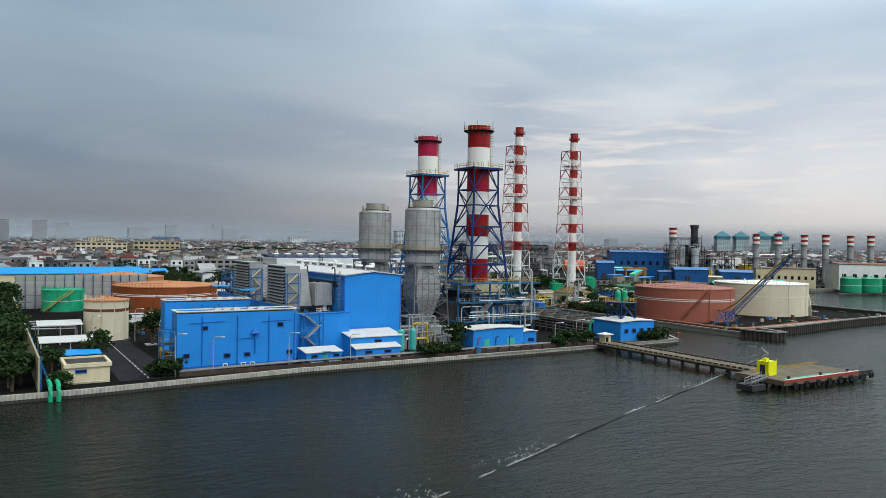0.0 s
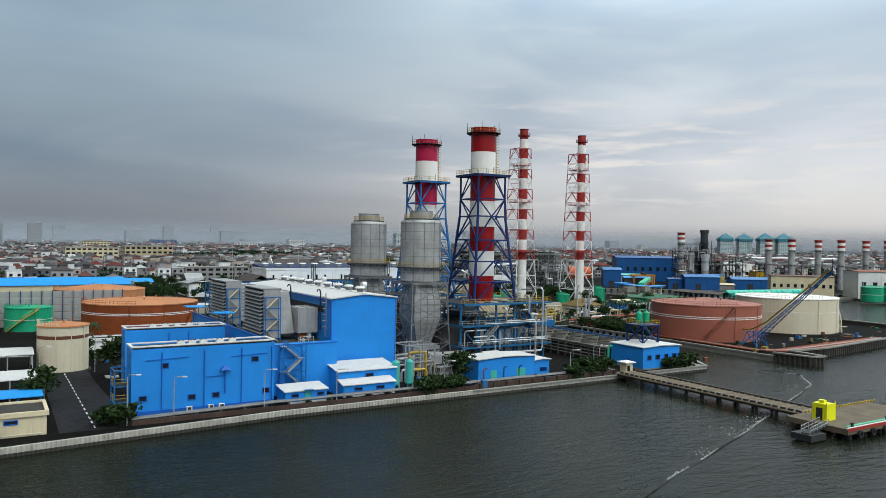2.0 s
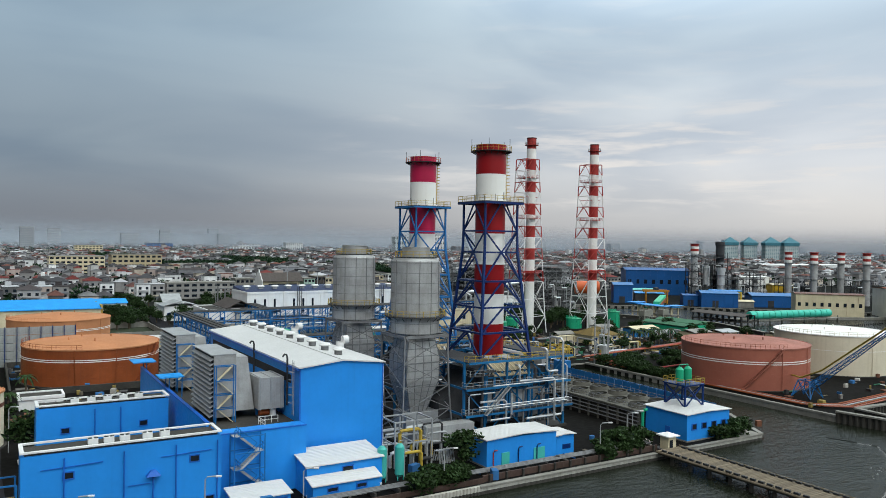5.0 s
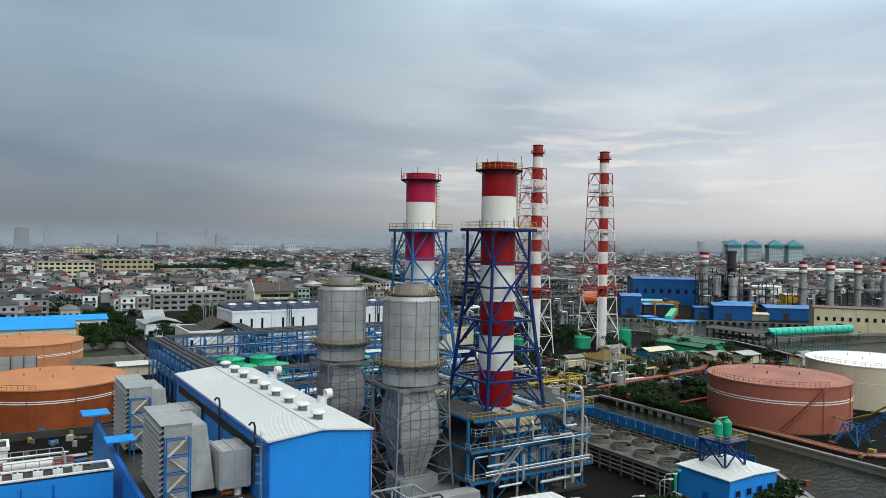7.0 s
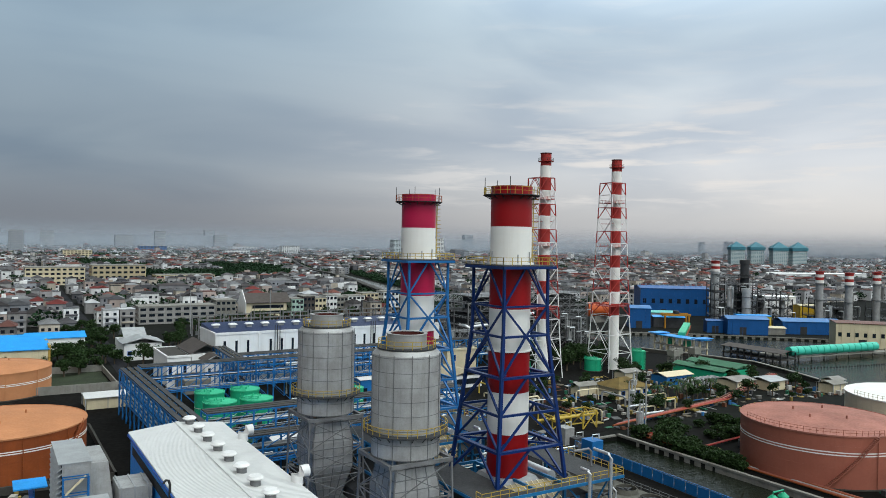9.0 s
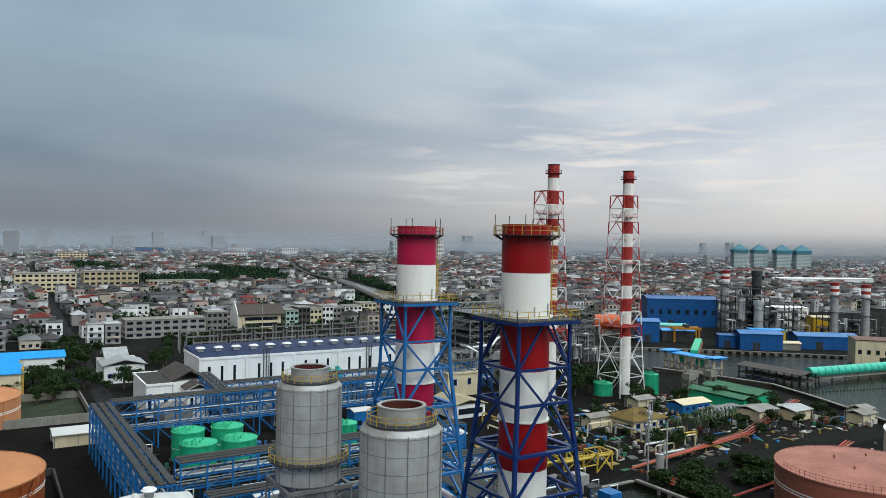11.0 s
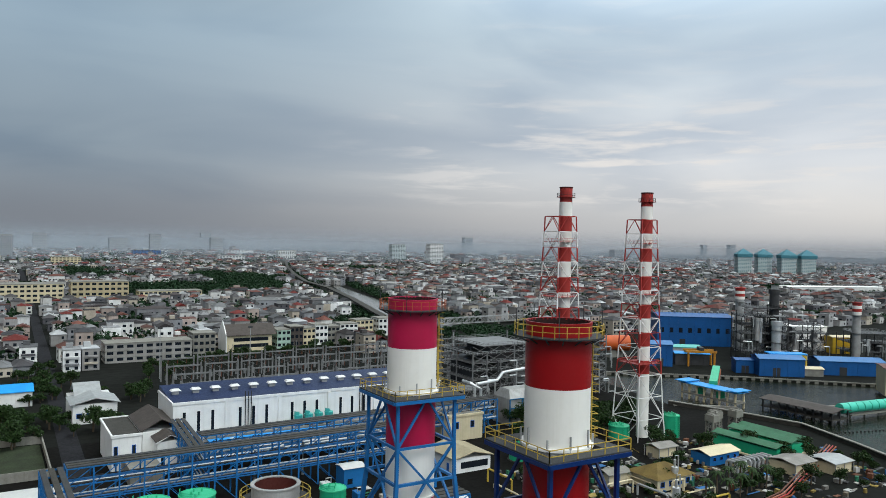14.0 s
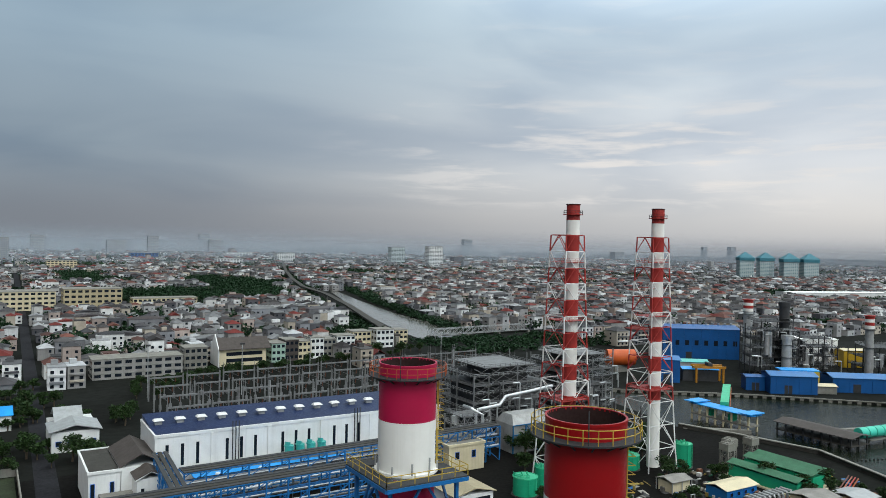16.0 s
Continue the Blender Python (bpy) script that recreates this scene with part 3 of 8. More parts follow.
def parapet_block(name, x0, x1, y0, y1, z1, label, units, wins, ribs):
    e = thing(name, (x0 + x1) / 2, (y0 + y1) / 2, G0, label, "building")
    part("wall", Geo().box(x0, x1, y0, y1, G0 - 0.6, z1 - 0.55), BLUE, e)
    part("roof", Geo().box(x0 + 0.4, x1 - 0.4, y0 + 0.4, y1 - 0.4, z1 - 0.54, z1 - 0.4), CONC_DK, e, "dark flat roof")
    c = Geo()
    for a in ((x0 - 0.1, x1 + 0.1, y0 - 0.1, y0 + 0.38), (x0 - 0.1, x1 + 0.1, y1 - 0.38, y1 + 0.1), (x0 - 0.1, x0 + 0.38, y0 + 0.38, y1 - 0.38), (x1 - 0.38, x1 + 0.1, y0 + 0.38, y1 - 0.38)):
        c.box(*a, z1 - 0.2, z1)
    part("parapet", c, WHITE_ST, e, "pale thin parapet coping")
    for fx, fy in units:
        u = part("rooftop_unit", Geo().box(x0 + fx - 0.6, x0 + fx + 0.6, y0 + fy - 0.4, y0 + fy + 0.4, z1 - 0.4, z1 + 0.3), WHITE, e, "white rooftop condenser")
        part("fan_grille", Geo().cyl(x0 + fx - 0.32, y0 + fy, z1 + 0.3, z1 + 0.36, 0.28, n=12).cyl(x0 + fx + 0.34, y0 + fy, z1 + 0.3, z1 + 0.36, 0.28, n=12), DARK, u)
    for fx, fz in wins:
        window(e, x0 + fx, y0, G0 + fz, 1.1, 0.75)
    for fx in ribs:
        part("downpipe", Geo().tube([(x0 + fx, y0 - 0.16, z1 - 1.2), (x0 + fx, y0 - 0.16, G0)], 0.1, 6), BLUE_TRIM, e)
    return e


turbine_hall()
b1 = parapet_block("switchgear_block", -85.1, -61.2, -24.5, -19.6, 12.4, "windowless bright blue switchgear block with white parapet",
                   [(8.2 + i * 1.9, 2.4) for i in range(3)] + [(14.8 + i * 2.2, 2.4) for i in range(2)], [(5.2, 7.6), (20.4, 7.7), (1.8, 2.4), (9.6, 2.0), (13.6, 2.0), (22.4, 2.0)], (4.7, 11.6, 18.0, 23.4))
part("plinth", Geo().box(-85.3, -61.2, -24.75, -24.52, G0 - 0.6, G0 + 0.7), BLUE_TRIM, b1)
part("cable_conduit", Geo().beam((-83, -24.6, 10.0), (-76, -24.6, 10.2), 0.09).beam((-69, -24.6, 9.8), (-62.5, -24.6, 10.0), 0.09).beam((-73, -24.6, 6.6), (-70.3, -24.6, 6.6), 0.09), BLUE_TRIM, b1)
part("exhaust_hood", Geo().frustum((-70.9, -69.1, -25.4, -24.5, 7.6), (-70.3, -69.7, -25.0, -24.5, 8.3)).tube([(-70, -24.8, 7.6), (-70, -24.8, 3.5)], 0.12, 6), BLUE_TRIM, b1)
for x in (-76.0, -72.4, -70.6):
    u = part("wall_condenser", Geo().box(x - 0.45, x + 0.45, -25.25, -24.8, G0 + 0.1, G0 + 0.9), WHITE, b1, "white air-conditioner on the wall foot")
    part("fan_grille", Geo().box(x - 0.3, x + 0.3, -25.28, -25.24, G0 + 0.2, G0 + 0.8), DARK, u)
parapet_block("control_block", -82.0, -62.6, 3.0, 7.6, 12.4, "bright blue control block with white parapet", [(5.5 + i * 2.4, 2.3) for i in range(5)], [(4.0, 6.8), (15.5, 6.8)], (8.2, 12.0))
# end frame of steel on the block's west side
sf = thing("cable_frame", -86.3, -23, G0, "blue steel frame with yellow landings beside the block", "steel frame")
gg = Geo()
for x in (-87.6, -85.5):
    for y in (-24.4, -20.4):
        gg.beam((x, y, G0), (x, y, 8.6), 0.22)
for z in (3.4, 6.0, 8.6):
    for a, b in (((-87.6, -24.4), (-85.5, -24.4)), ((-87.6, -20.4), (-85.5, -20.4)), ((-87.6, -24.4), (-87.6, -20.4))):
        gg.beam((*a, z), (*b, z), 0.18)
part("frame", gg, FRAME_L, sf)
part("landing", Geo().box(-87.5, -85.3, -24.2, -20.6, 6.1, 6.16).box(-87.5, -85.3, -24.2, -20.6, 3.5, 3.56), STEEL_DK, sf)
part("handrail", rails(rails(Geo(), [(-85.4, -24.3, 6.1), (-87.6, -24.3, 6.1), (-87.6, -20.5, 6.1)]), [(-85.4, -24.3, 3.5), (-87.6, -24.3, 3.5), (-87.6, -20.5, 3.5)]), YELLOW, sf, "yellow handrail")

# podium that carries the intake filters
pod = thing("filter_podium", -54, 10, G0, "bright blue podium with open deck for the intake filters", "building")
part("wall", Geo().box(-61.2, -46.95, -19.4, -16.2, G0, 10.4).box(-61.2, -60.8, -16.2, 38, G0, 11.6), BLUE, pod)
part("deck", Geo().box(-60.8, -46.95, -16.2, 38, 9.6, 9.9), CONC_DK, pod, "dark wet deck")
part("handrail", rails(Geo(), [(-52.5, -16.6, 9.9), (-52.5, -13.4, 9.9), (-49.4, -13.4, 9.9)], step=1.0), WHITE_ST, pod, "white handrail on the deck")
lu = thing("lube_pump_unit", -50, -9.5, 9.9, "white and rust-brown pump unit with hoses on the deck", "pump")
part("base", Geo().box(-51.5, -48.2, -10.6, -8.4, 9.9, 10.2), DARK, lu)
part("motor", Geo().tube([(-51.2, -9.5, 10.7), (-49.6, -9.5, 10.7)], 0.45, 12), RUSTY, lu)
part("casing", Geo().cyl(-48.9, -9.5, 10.2, 11.5, 0.5, n=14), WHITE_ST, lu)
part("hose", Geo().tube([(-48.9, -9.5, 11.4), (-48.6, -9.2, 12.4), (-48.0, -9.0, 12.6), (-47.4, -9.0, 11.6)], 0.1, 6), LAG, lu)
part("coping", Geo().box(-61.3, -60.7, -16.2, 38, 11.6, 11.75).box(-61.3, -46.95, -19.5, -19.1, 10.4, 10.55), BLUE_TRIM, pod)


def intake_filter(y0, y1):
    e = thing("intake_filter_house", -56, (y0 + y1) / 2, 9.9, "grey weathered intake filter house with rows of louvres", "air intake", "intake filter houses")
    x0, x1, z0, z1 = -58.7, -54.9, 9.9, 20.3
    part("casing", Geo().box(x0 + 0.35, x1, y0, y1, z0 + 0.6, z1), STEEL, e, "grey sheet-metal casing")
    part("roof", Geo().box(x0 - 0.1, x1 + 0.1, y0 - 0.1, y1 + 0.1, z1, z1 + 0.12), STEEL_LT, e)
    # dark sheet over the casing paints the shade between the louvres
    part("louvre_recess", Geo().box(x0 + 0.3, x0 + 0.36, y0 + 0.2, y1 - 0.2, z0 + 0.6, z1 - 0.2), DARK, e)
    me = Geo().add([(0, y0, 0.32), (0.5, y0, 0.0), (0.5, y0, 0.10), (0.06, y0, 0.36), (0, y1, 0.32), (0.5, y1, 0.0), (0.5, y1, 0.10), (0.06, y1, 0.36)],
                   [(0, 3, 2, 1), (4, 5, 6, 7), (0, 1, 5, 4), (1, 2, 6, 5), (2, 3, 7, 6), (3, 0, 4, 7)]).mesh("louvre")
    sl = Geo().add([(-0.25, y0, -0.05), (0.35, y0, 0.30), (0.35, y0, 0.42), (-0.25, y0, 0.06), (-0.25, y1, -0.05), (0.35, y1, 0.30), (0.35, y1, 0.42), (-0.25, y1, 0.06)],
                   [(0, 1, 2, 3), (7, 6, 5, 4), (0, 4, 5, 1), (1, 5, 6, 2), (2, 6, 7, 3), (3, 7, 4, 0)])
    lm = sl.mesh("louvre", (0, (y0 + y1) / 2, 0))
    for k in range(13):
        piece("louvre", lm, STEEL_LT, e, pose(x0 + 56, 0, 0.75 + k * 0.73))
    part("leg", Geo().box(x0 + 0.4, x0 + 0.7, y0 + 0.1, y0 + 0.4, z0, z0 + 0.6).box(x1 - 0.5, x1 - 0.2, y0 + 0.1, y0 + 0.4, z0, z0 + 0.6), FRAME_L, e)
    # zigzag stair frame on the south end
    st = Geo()
    for x in (-58.3, -55.3):
        st.beam((x, y0 - 1.3, z0), (x, y0 - 1.3, z1 - 1.5), 0.14)
        st.beam((x, y0 - 0.2, z0), (x, y0 - 0.2, z1 - 1.5), 0.14)
    for k in range(4):
        z = z0 + 2.2 * (k + 1)
        st.beam((-58.3, y0 - 1.3, z), (-55.3, y0 - 1.3, z), 0.12).beam((-58.3, y0 - 0.2, z), (-55.3, y0 - 0.2, z), 0.12)
        a, b = (-58.0, -55.6) if k % 2 else (-55.6, -58.0)
        part("flight", Geo().beam((a, y0 - 0.75, z - 2.2), (b, y0 - 0.75, z), 0.7, 0.12), CREAM, e, "cream stair flight")
    part("stair", st, FRAME_L, e, "blue zigzag stair")
    part("cladding_panel", Geo().box(x0 + 0.5, x1 - 0.3, y0 - 0.05, y0 - 0.01, z0 + 0.8, z1 - 0.6), STEEL, e, "grey end panel")
    # transition duct towards the hall
    d = thing("intake_duct", -50.5, (y0 + y1) / 2, 9.9, "grey ribbed air duct between filter and hall", "duct", "intake ducts")
    ym = (y0 + y1) / 2
    part("casing", Geo().frustum((x1 + 0.02, -51.7, y0 + 0.6, y1 - 0.8, 11.2), (x1 + 0.02, -52.6, y0 + 1.6, y1 - 1.8, 19.6)).box(-51.6, -47.4, ym - 7.4, ym - 1.4, 11.4, 16.4), STEEL, d)
    for x in (-51.3, -49.6, -47.9):
        part("rib", Geo().box(x - 0.1, x + 0.1, ym - 7.52, ym - 1.3, 11.3, 16.52), STEEL_LT, d)
    part("support", Geo().box(-51.2, -50.8, ym - 5, ym - 4.6, 9.9, 11.4).box(-48.4, -48, ym - 5, ym - 4.6, 9.9, 11.4), FRAME_L, d)


intake_filter(-9.2, 3.2)
intake_filter(18.0, 30.6)
cb = thing("blue_canopy", -60, 14, 9.9, "small flat bright blue canopy over the podium edge", "canopy")
part("roof", Geo().box(-62.4, -58.2, 11.5, 15.5, 13.6, 13.8), SKYBLUE, cb)
part("post", Geo().beam((-60.7, 12, 9.9), (-60.7, 12, 13.6), 0.15).beam((-60.7, 15, 9.9), (-60.7, 15, 13.6), 0.15).beam((-58.5, 12, 9.9), (-58.5, 12, 13.6), 0.15), FRAME_L, cb)
cb2 = thing("blue_canopy", -60, 34, 9.9, "small flat bright blue canopy over the podium edge", "canopy")
part("roof", Geo().box(-63.4, -59.0, 33, 38, 13.2, 13.4), SKYBLUE, cb2)
part("post", Geo().beam((-60.7, 34, 9.9), (-60.7, 34, 13.2), 0.15).beam((-60.7, 37.5, 9.9), (-60.7, 37.5, 13.2), 0.15), FRAME_L, cb2)


def stair_tower():
    e = thing("outdoor_stair", -55, -21, G0, "light blue open steel stair of four flights against the wall", "stair")
    fr, fl, hr = Geo(), Geo(), Geo()
    x0, x1, y0, y1 = -58.6, -54.2, -21.9, -19.7
    for x in (x0, x1):
        for y in (y0, y1):
            fr.beam((x, y, G0), (x, y, 10.6), 0.16)
    for k in range(4):
        z, zt = G0 + 2.35 * k, G0 + 2.35 * (k + 1)
        a, b = (x0 + 0.8, x1 - 0.8) if k % 2 == 0 else (x1 - 0.8, x0 + 0.8)
        yy = y0 + 0.55 if k % 2 == 0 else y1 - 0.55
        for s in (-0.5, 0.5):
            fl.beam((a, yy + s, z), (b, yy + s, zt), 0.1, 0.3)
            hr.beam((a, yy + s, z + 1), (b, yy + s, zt + 1), 0.07)
        for i in range(10):
            t = (i + 0.5) / 10
            fl.box(a + (b - a) * t - 0.17, a + (b - a) * t + 0.17, yy - 0.5, yy + 0.5, z + 2.35 * t - 0.03, z + 2.35 * t + 0.03)
        xe = (x1 - 0.8, x1) if k % 2 == 0 else (x0, x0 + 0.8)
        fl.box(*xe, y0, y1, zt - 0.06, zt)
        fr.beam((x0, y0, zt), (x1, y0, zt), 0.12).beam((x0, y1, zt), (x1, y1, zt), 0.12)
        rails(hr, [(xe[0], y0, zt), (xe[1], y0, zt), (xe[1], y1, zt)], step=1.2)
    part("frame", fr, FRAME_L, e), part("flight", fl, STEEL_LT, e), part("handrail", hr, FRAME_L, e)


stair_tower()


def annex(name, x0, x1, y0, y1, ze, zr, label, wins, door=None):
    """Low blue annex with a white mono-pitch roof falling to the south."""
    e = thing(name, (x0 + x1) / 2, (y0 + y1) / 2, G0, label, "annex")
    g = Geo()
    g.add([(x0, y0, G0), (x1, y0, G0), (x1, y1, G0), (x0, y1, G0), (x0, y0, ze), (x1, y0, ze), (x1, y1, zr), (x0, y1, zr)],
          [(0, 1, 5, 4), (1, 2, 6, 5), (2, 3, 7, 6), (3, 0, 4, 7)])
    part("wall", g, BLUE, e)
    o, th = 0.3, 0.16
    r = Geo()
    s = (zr - ze) / (y1 - y0)
    a, b = ze - o * s + 0.01, zr + 0.01
    r.add([(x0 - o, y0 - o, a), (x1 + o, y0 - o, a), (x1 + o, y1, b), (x0 - o, y1, b), (x0 - o, y0 - o, a + th), (x1 + o, y0 - o, a + th), (x1 + o, y1, b + th), (x0 - o, y1, b + th)],
          [(3, 2, 1, 0), (4, 5, 6, 7), (0, 1, 5, 4), (1, 2, 6, 5), (2, 3, 7, 6), (3, 0, 4, 7)])
    part("roof", r, ROOF_W, e, "white sheet roof")
    for fx, fz, w, h in wins:
        window(e, x0 + fx, y0, G0 + fz, w, h)
    if door:
        d = part("door", Geo().box(x0 + door - 0.5, x0 + door + 0.5, y0 - 0.08, y0 + 0.02, G0, G0 + 2.1), TEAL, e, "turquoise steel door")
        part("hood", Geo().box(x0 + door - 0.8, x0 + door + 0.8, y0 - 0.8, y0, G0 + 2.3, G0 + 2.4), FRAME_L, e)
    part("plinth", Geo().box(x0 - 0.05, x1 + 0.05, y0 - 0.06, y0 - 0.005, G0, G0 + 0.35), WHITE, e)
    return e


annex("battery_annex", -48.6, -36.4, -24.0, -17.6, 5.4, 6.3, "low blue annex with white lean-to roof", [(6.5, 2.9, 1.6, 0.8)])
annex("battery_annex_low", -48.6, -38.0, -26.6, -24.05, 3.3, 3.9, "lower blue front annex with white lean-to roof", [(3.0, 1.2, 1.5, 0.5), (7.6, 1.2, 1.5, 0.5)])
annex("pump_annex", -60.0, -52.2, -27.2, -22.6, 3.2, 3.7, "small blue annex with white roof below the stair", [(1.8, 1.2, 1.2, 0.5), (6.6, 1.2, 1.2, 0.5)], door=4.2)
for x in (-35.9, -32.8):
    e = thing("pressure_vessel", x, -23.0, G0, "upright turquoise pressure vessel with domed ends", "pressure vessel", "pressure vessels")
    part("shell", Geo().cyl(x, -23, G0 + 0.5, G0 + 0.9, 0.4, 0.75, 20).cyl(x, -23, G0 + 0.9, 6.2, 0.75, n=20, cap=False).cyl(x, -23, 6.2, 6.65, 0.75, 0.35, 20), TEAL, e)
    part("leg", Geo().beam((x - 0.5, -23.4, G0), (x - 0.5, -23.4, G0 + 1), 0.12).beam((x + 0.5, -23.4, G0), (x + 0.5, -23.4, G0 + 1), 0.12).beam((x, -22.4, G0), (x, -22.4, G0 + 1), 0.12), TEAL, e)
    part("pipe", Geo().tube([(x, -23, 6.6), (x, -23, 7.1), (x + 0.9, -23, 7.1), (x + 0.9, -23, G0)], 0.09, 6), STEEL_LT, e)


# ---- bypass silencers ----
def lattice(g, levels, cx, cy, w=0.3, brace=0.2, style="x"):
    """Four-legged braced frame; levels: (z, half width) from below."""
    for (za, a), (zb, b) in zip(levels, levels[1:]):
        for sx, sy in ((-1, -1), (1, -1), (1, 1), (-1, 1)):
            g.beam((cx + sx * a, cy + sy * a, za), (cx + sx * b, cy + sy * b, zb), w)
        cs = [(-1, -1), (1, -1), (1, 1), (-1, 1)]
        for (ax, ay), (bx, by) in zip(cs, cs[1:] + cs[:1]):
            pa, pb = (cx + ax * a, cy + ay * a, za), (cx + bx * a, cy + by * a, za)
            qa, qb = (cx + ax * b, cy + ay * b, zb), (cx + bx * b, cy + by * b, zb)
            g.beam(qa, qb, brace * 1.2)
            if style == "x":
                g.beam(pa, qb, brace), g.beam(pb, qa, brace)
            elif style == "k":
                m = tuple((Vector(qa) + Vector(qb)) / 2)
                g.beam(pa, m, brace), g.beam(pb, m, brace)
            elif style == "v":
                m = tuple((Vector(pa) + Vector(pb)) / 2)
                g.beam(qa, m, brace), g.beam(qb, m, brace)
            else:
                g.beam(pa, qb, brace)
    return g


def silencer(x, y):
    e = thing("bypass_silencer", x, y, G0, "fat grey sheet-clad bypass stack on a braced steel tower", "bypass stack", "bypass stacks")
    R = 4.75
    body = part("shell", Geo().cyl(x, y, 20.9, 34.7, R, n=48, cap=False).cyl(x, y, 34.7, 35.3, R, 4.2, 48), STEEL, e, "weathered grey sheet-metal shell")
    for k in range(8):
        part("seam_band", Geo().ring(x, y, 20.9 + k * 1.93, 20.97 + k * 1.93, R - 0.02, R + 0.04, 48), STEEL_MD, body)
    for i in range(12):
        a = 2 * math.pi * (i + 0.35) / 12
        part("stiffener", Geo().beam((x + (R + 0.01) * math.cos(a), y + (R + 0.01) * math.sin(a), 20.2), (x + (R + 0.01) * math.cos(a), y + (R + 0.1) * math.sin(a), 34.9), 0.08), STEEL_MD, body)
    n = part("neck", Geo().cyl(x, y, 35.1, 37.4, 2.75, n=40, cap=False).ring(x, y, 37.3, 37.45, 2.4, 2.85, 40), STEEL, e)
    part("liner", Geo().cyl(x, y, 34, 37.35, 2.4, n=40, cap=False).cyl(x, y, 33.9, 34, 2.4, n=40), RUST, n, "rust-red inner liner")
    t = part("top_gallery", Geo().ring(x, y, 35.4, 35.55, 2.75, 4.1, 40), STEEL_DK, e)
    part("handrail", rails(Geo(), circle(x, y, 35.5, 4.0, 20), closed=True, step=1.3), YELLOW, t, "faded yellow handrail")
    p = part("ring_gallery", Geo().ring(x, y, 24.0, 24.2, R, 5.9, 48), STEEL_DK, e, "ring gallery")
    part("handrail", rails(Geo(), circle(x, y, 24.2, 5.8, 28), closed=True, step=1.4), YELLOW, p, "yellow handrail")
    br = Geo()
    for i in range(20):
        a = 2 * math.pi * i / 20
        br.beam((x + R * math.cos(a), y + R * math.sin(a), 23.3), (x + 5.7 * math.cos(a), y + 5.7 * math.sin(a), 24.0), 0.09)
    pieces(("bracket", "bracket", "bracket"), br, STEEL_DK, p)
    # square casing that tapers in and out below
    h = 3.6
    c = part("lower_casing", Geo().frustum((x - h, x + h, y - h, y + h, 16.2), (x - 2.7, x + 2.7, y - 2.7, y + 2.7, 20.9)).box(x - h, x + h, y - h, y + h, 12.0, 16.2)
             .frustum((x - 1.5, x + 1.5, y - 1.5, y + 1.5, 4.6), (x - h, x + h, y - h, y + h, 12.0)), STEEL, e, "ribbed pale grey hopper casing")

    def half(z):
        return h if 12.0 <= z <= 16.2 else (1.5 + (z - 4.6) / 7.4 * (h - 1.5) if z < 12.0 else h - (z - 16.2) / 4.7 * (h - 2.7))
    for k in range(11):
        z = 5.4 + k * 1.4
        q = half(z)
        part("rib", Geo().box(x - q - 0.09, x + q + 0.09, y - q - 0.09, y - q + 0.05, z, z + 0.1).box(x - q - 0.09, x - q + 0.05, y - q, y + q, z, z + 0.1), STEEL_MD, c)
    for f in (-0.98, -0.5, 0.0, 0.5, 0.98):
        for za, zb in ((4.6, 12.0), (12.0, 16.2), (16.2, 20.9)):
            a, b = half(za), half(zb)
            part("seam", Geo().beam((x + f * a, y - a - 0.03, za), (x + f * b, y - b - 0.03, zb), 0.1), STEEL_MD, c)
            part("seam", Geo().beam((x - a - 0.03, y + f * a, za), (x - b - 0.03, y + f * b, zb), 0.1), STEEL_MD, c)
    lat = lattice(Geo(), [(G0, 5.6), (6.5, 5.2), (11, 4.95), (15.6, 4.8), (20.3, 4.7)], x, y, 0.27, 0.12, "x")
    lat.beam((x - 4.7, y - 4.7, 20.5), (x + 4.7, y - 4.7, 20.5), 0.5).beam((x - 4.7, y + 4.7, 20.5), (x + 4.7, y + 4.7, 20.5), 0.5)
    lat.beam((x - 4.7, y - 4.7, 20.5), (x - 4.7, y + 4.7, 20.5), 0.5).beam((x + 4.7, y - 4.7, 20.5), (x + 4.7, y + 4.7, 20.5), 0.5)
    pieces(("leg", "crossbeam", "brace"), lat, STEEL_MD, e)
    part("damper_box", Geo().box(x - 3, x + 8.5, y - 2.6, y + 2.6, 2.2, 5.6), STEEL_LT, e)
    part("foundation", Geo().box(x - 6, x + 6, y - 6, y + 6, G0, G0 + 0.4), CONC_DK, e)


silencer(-17.1, 0.8)
silencer(-17.1, 29.4)


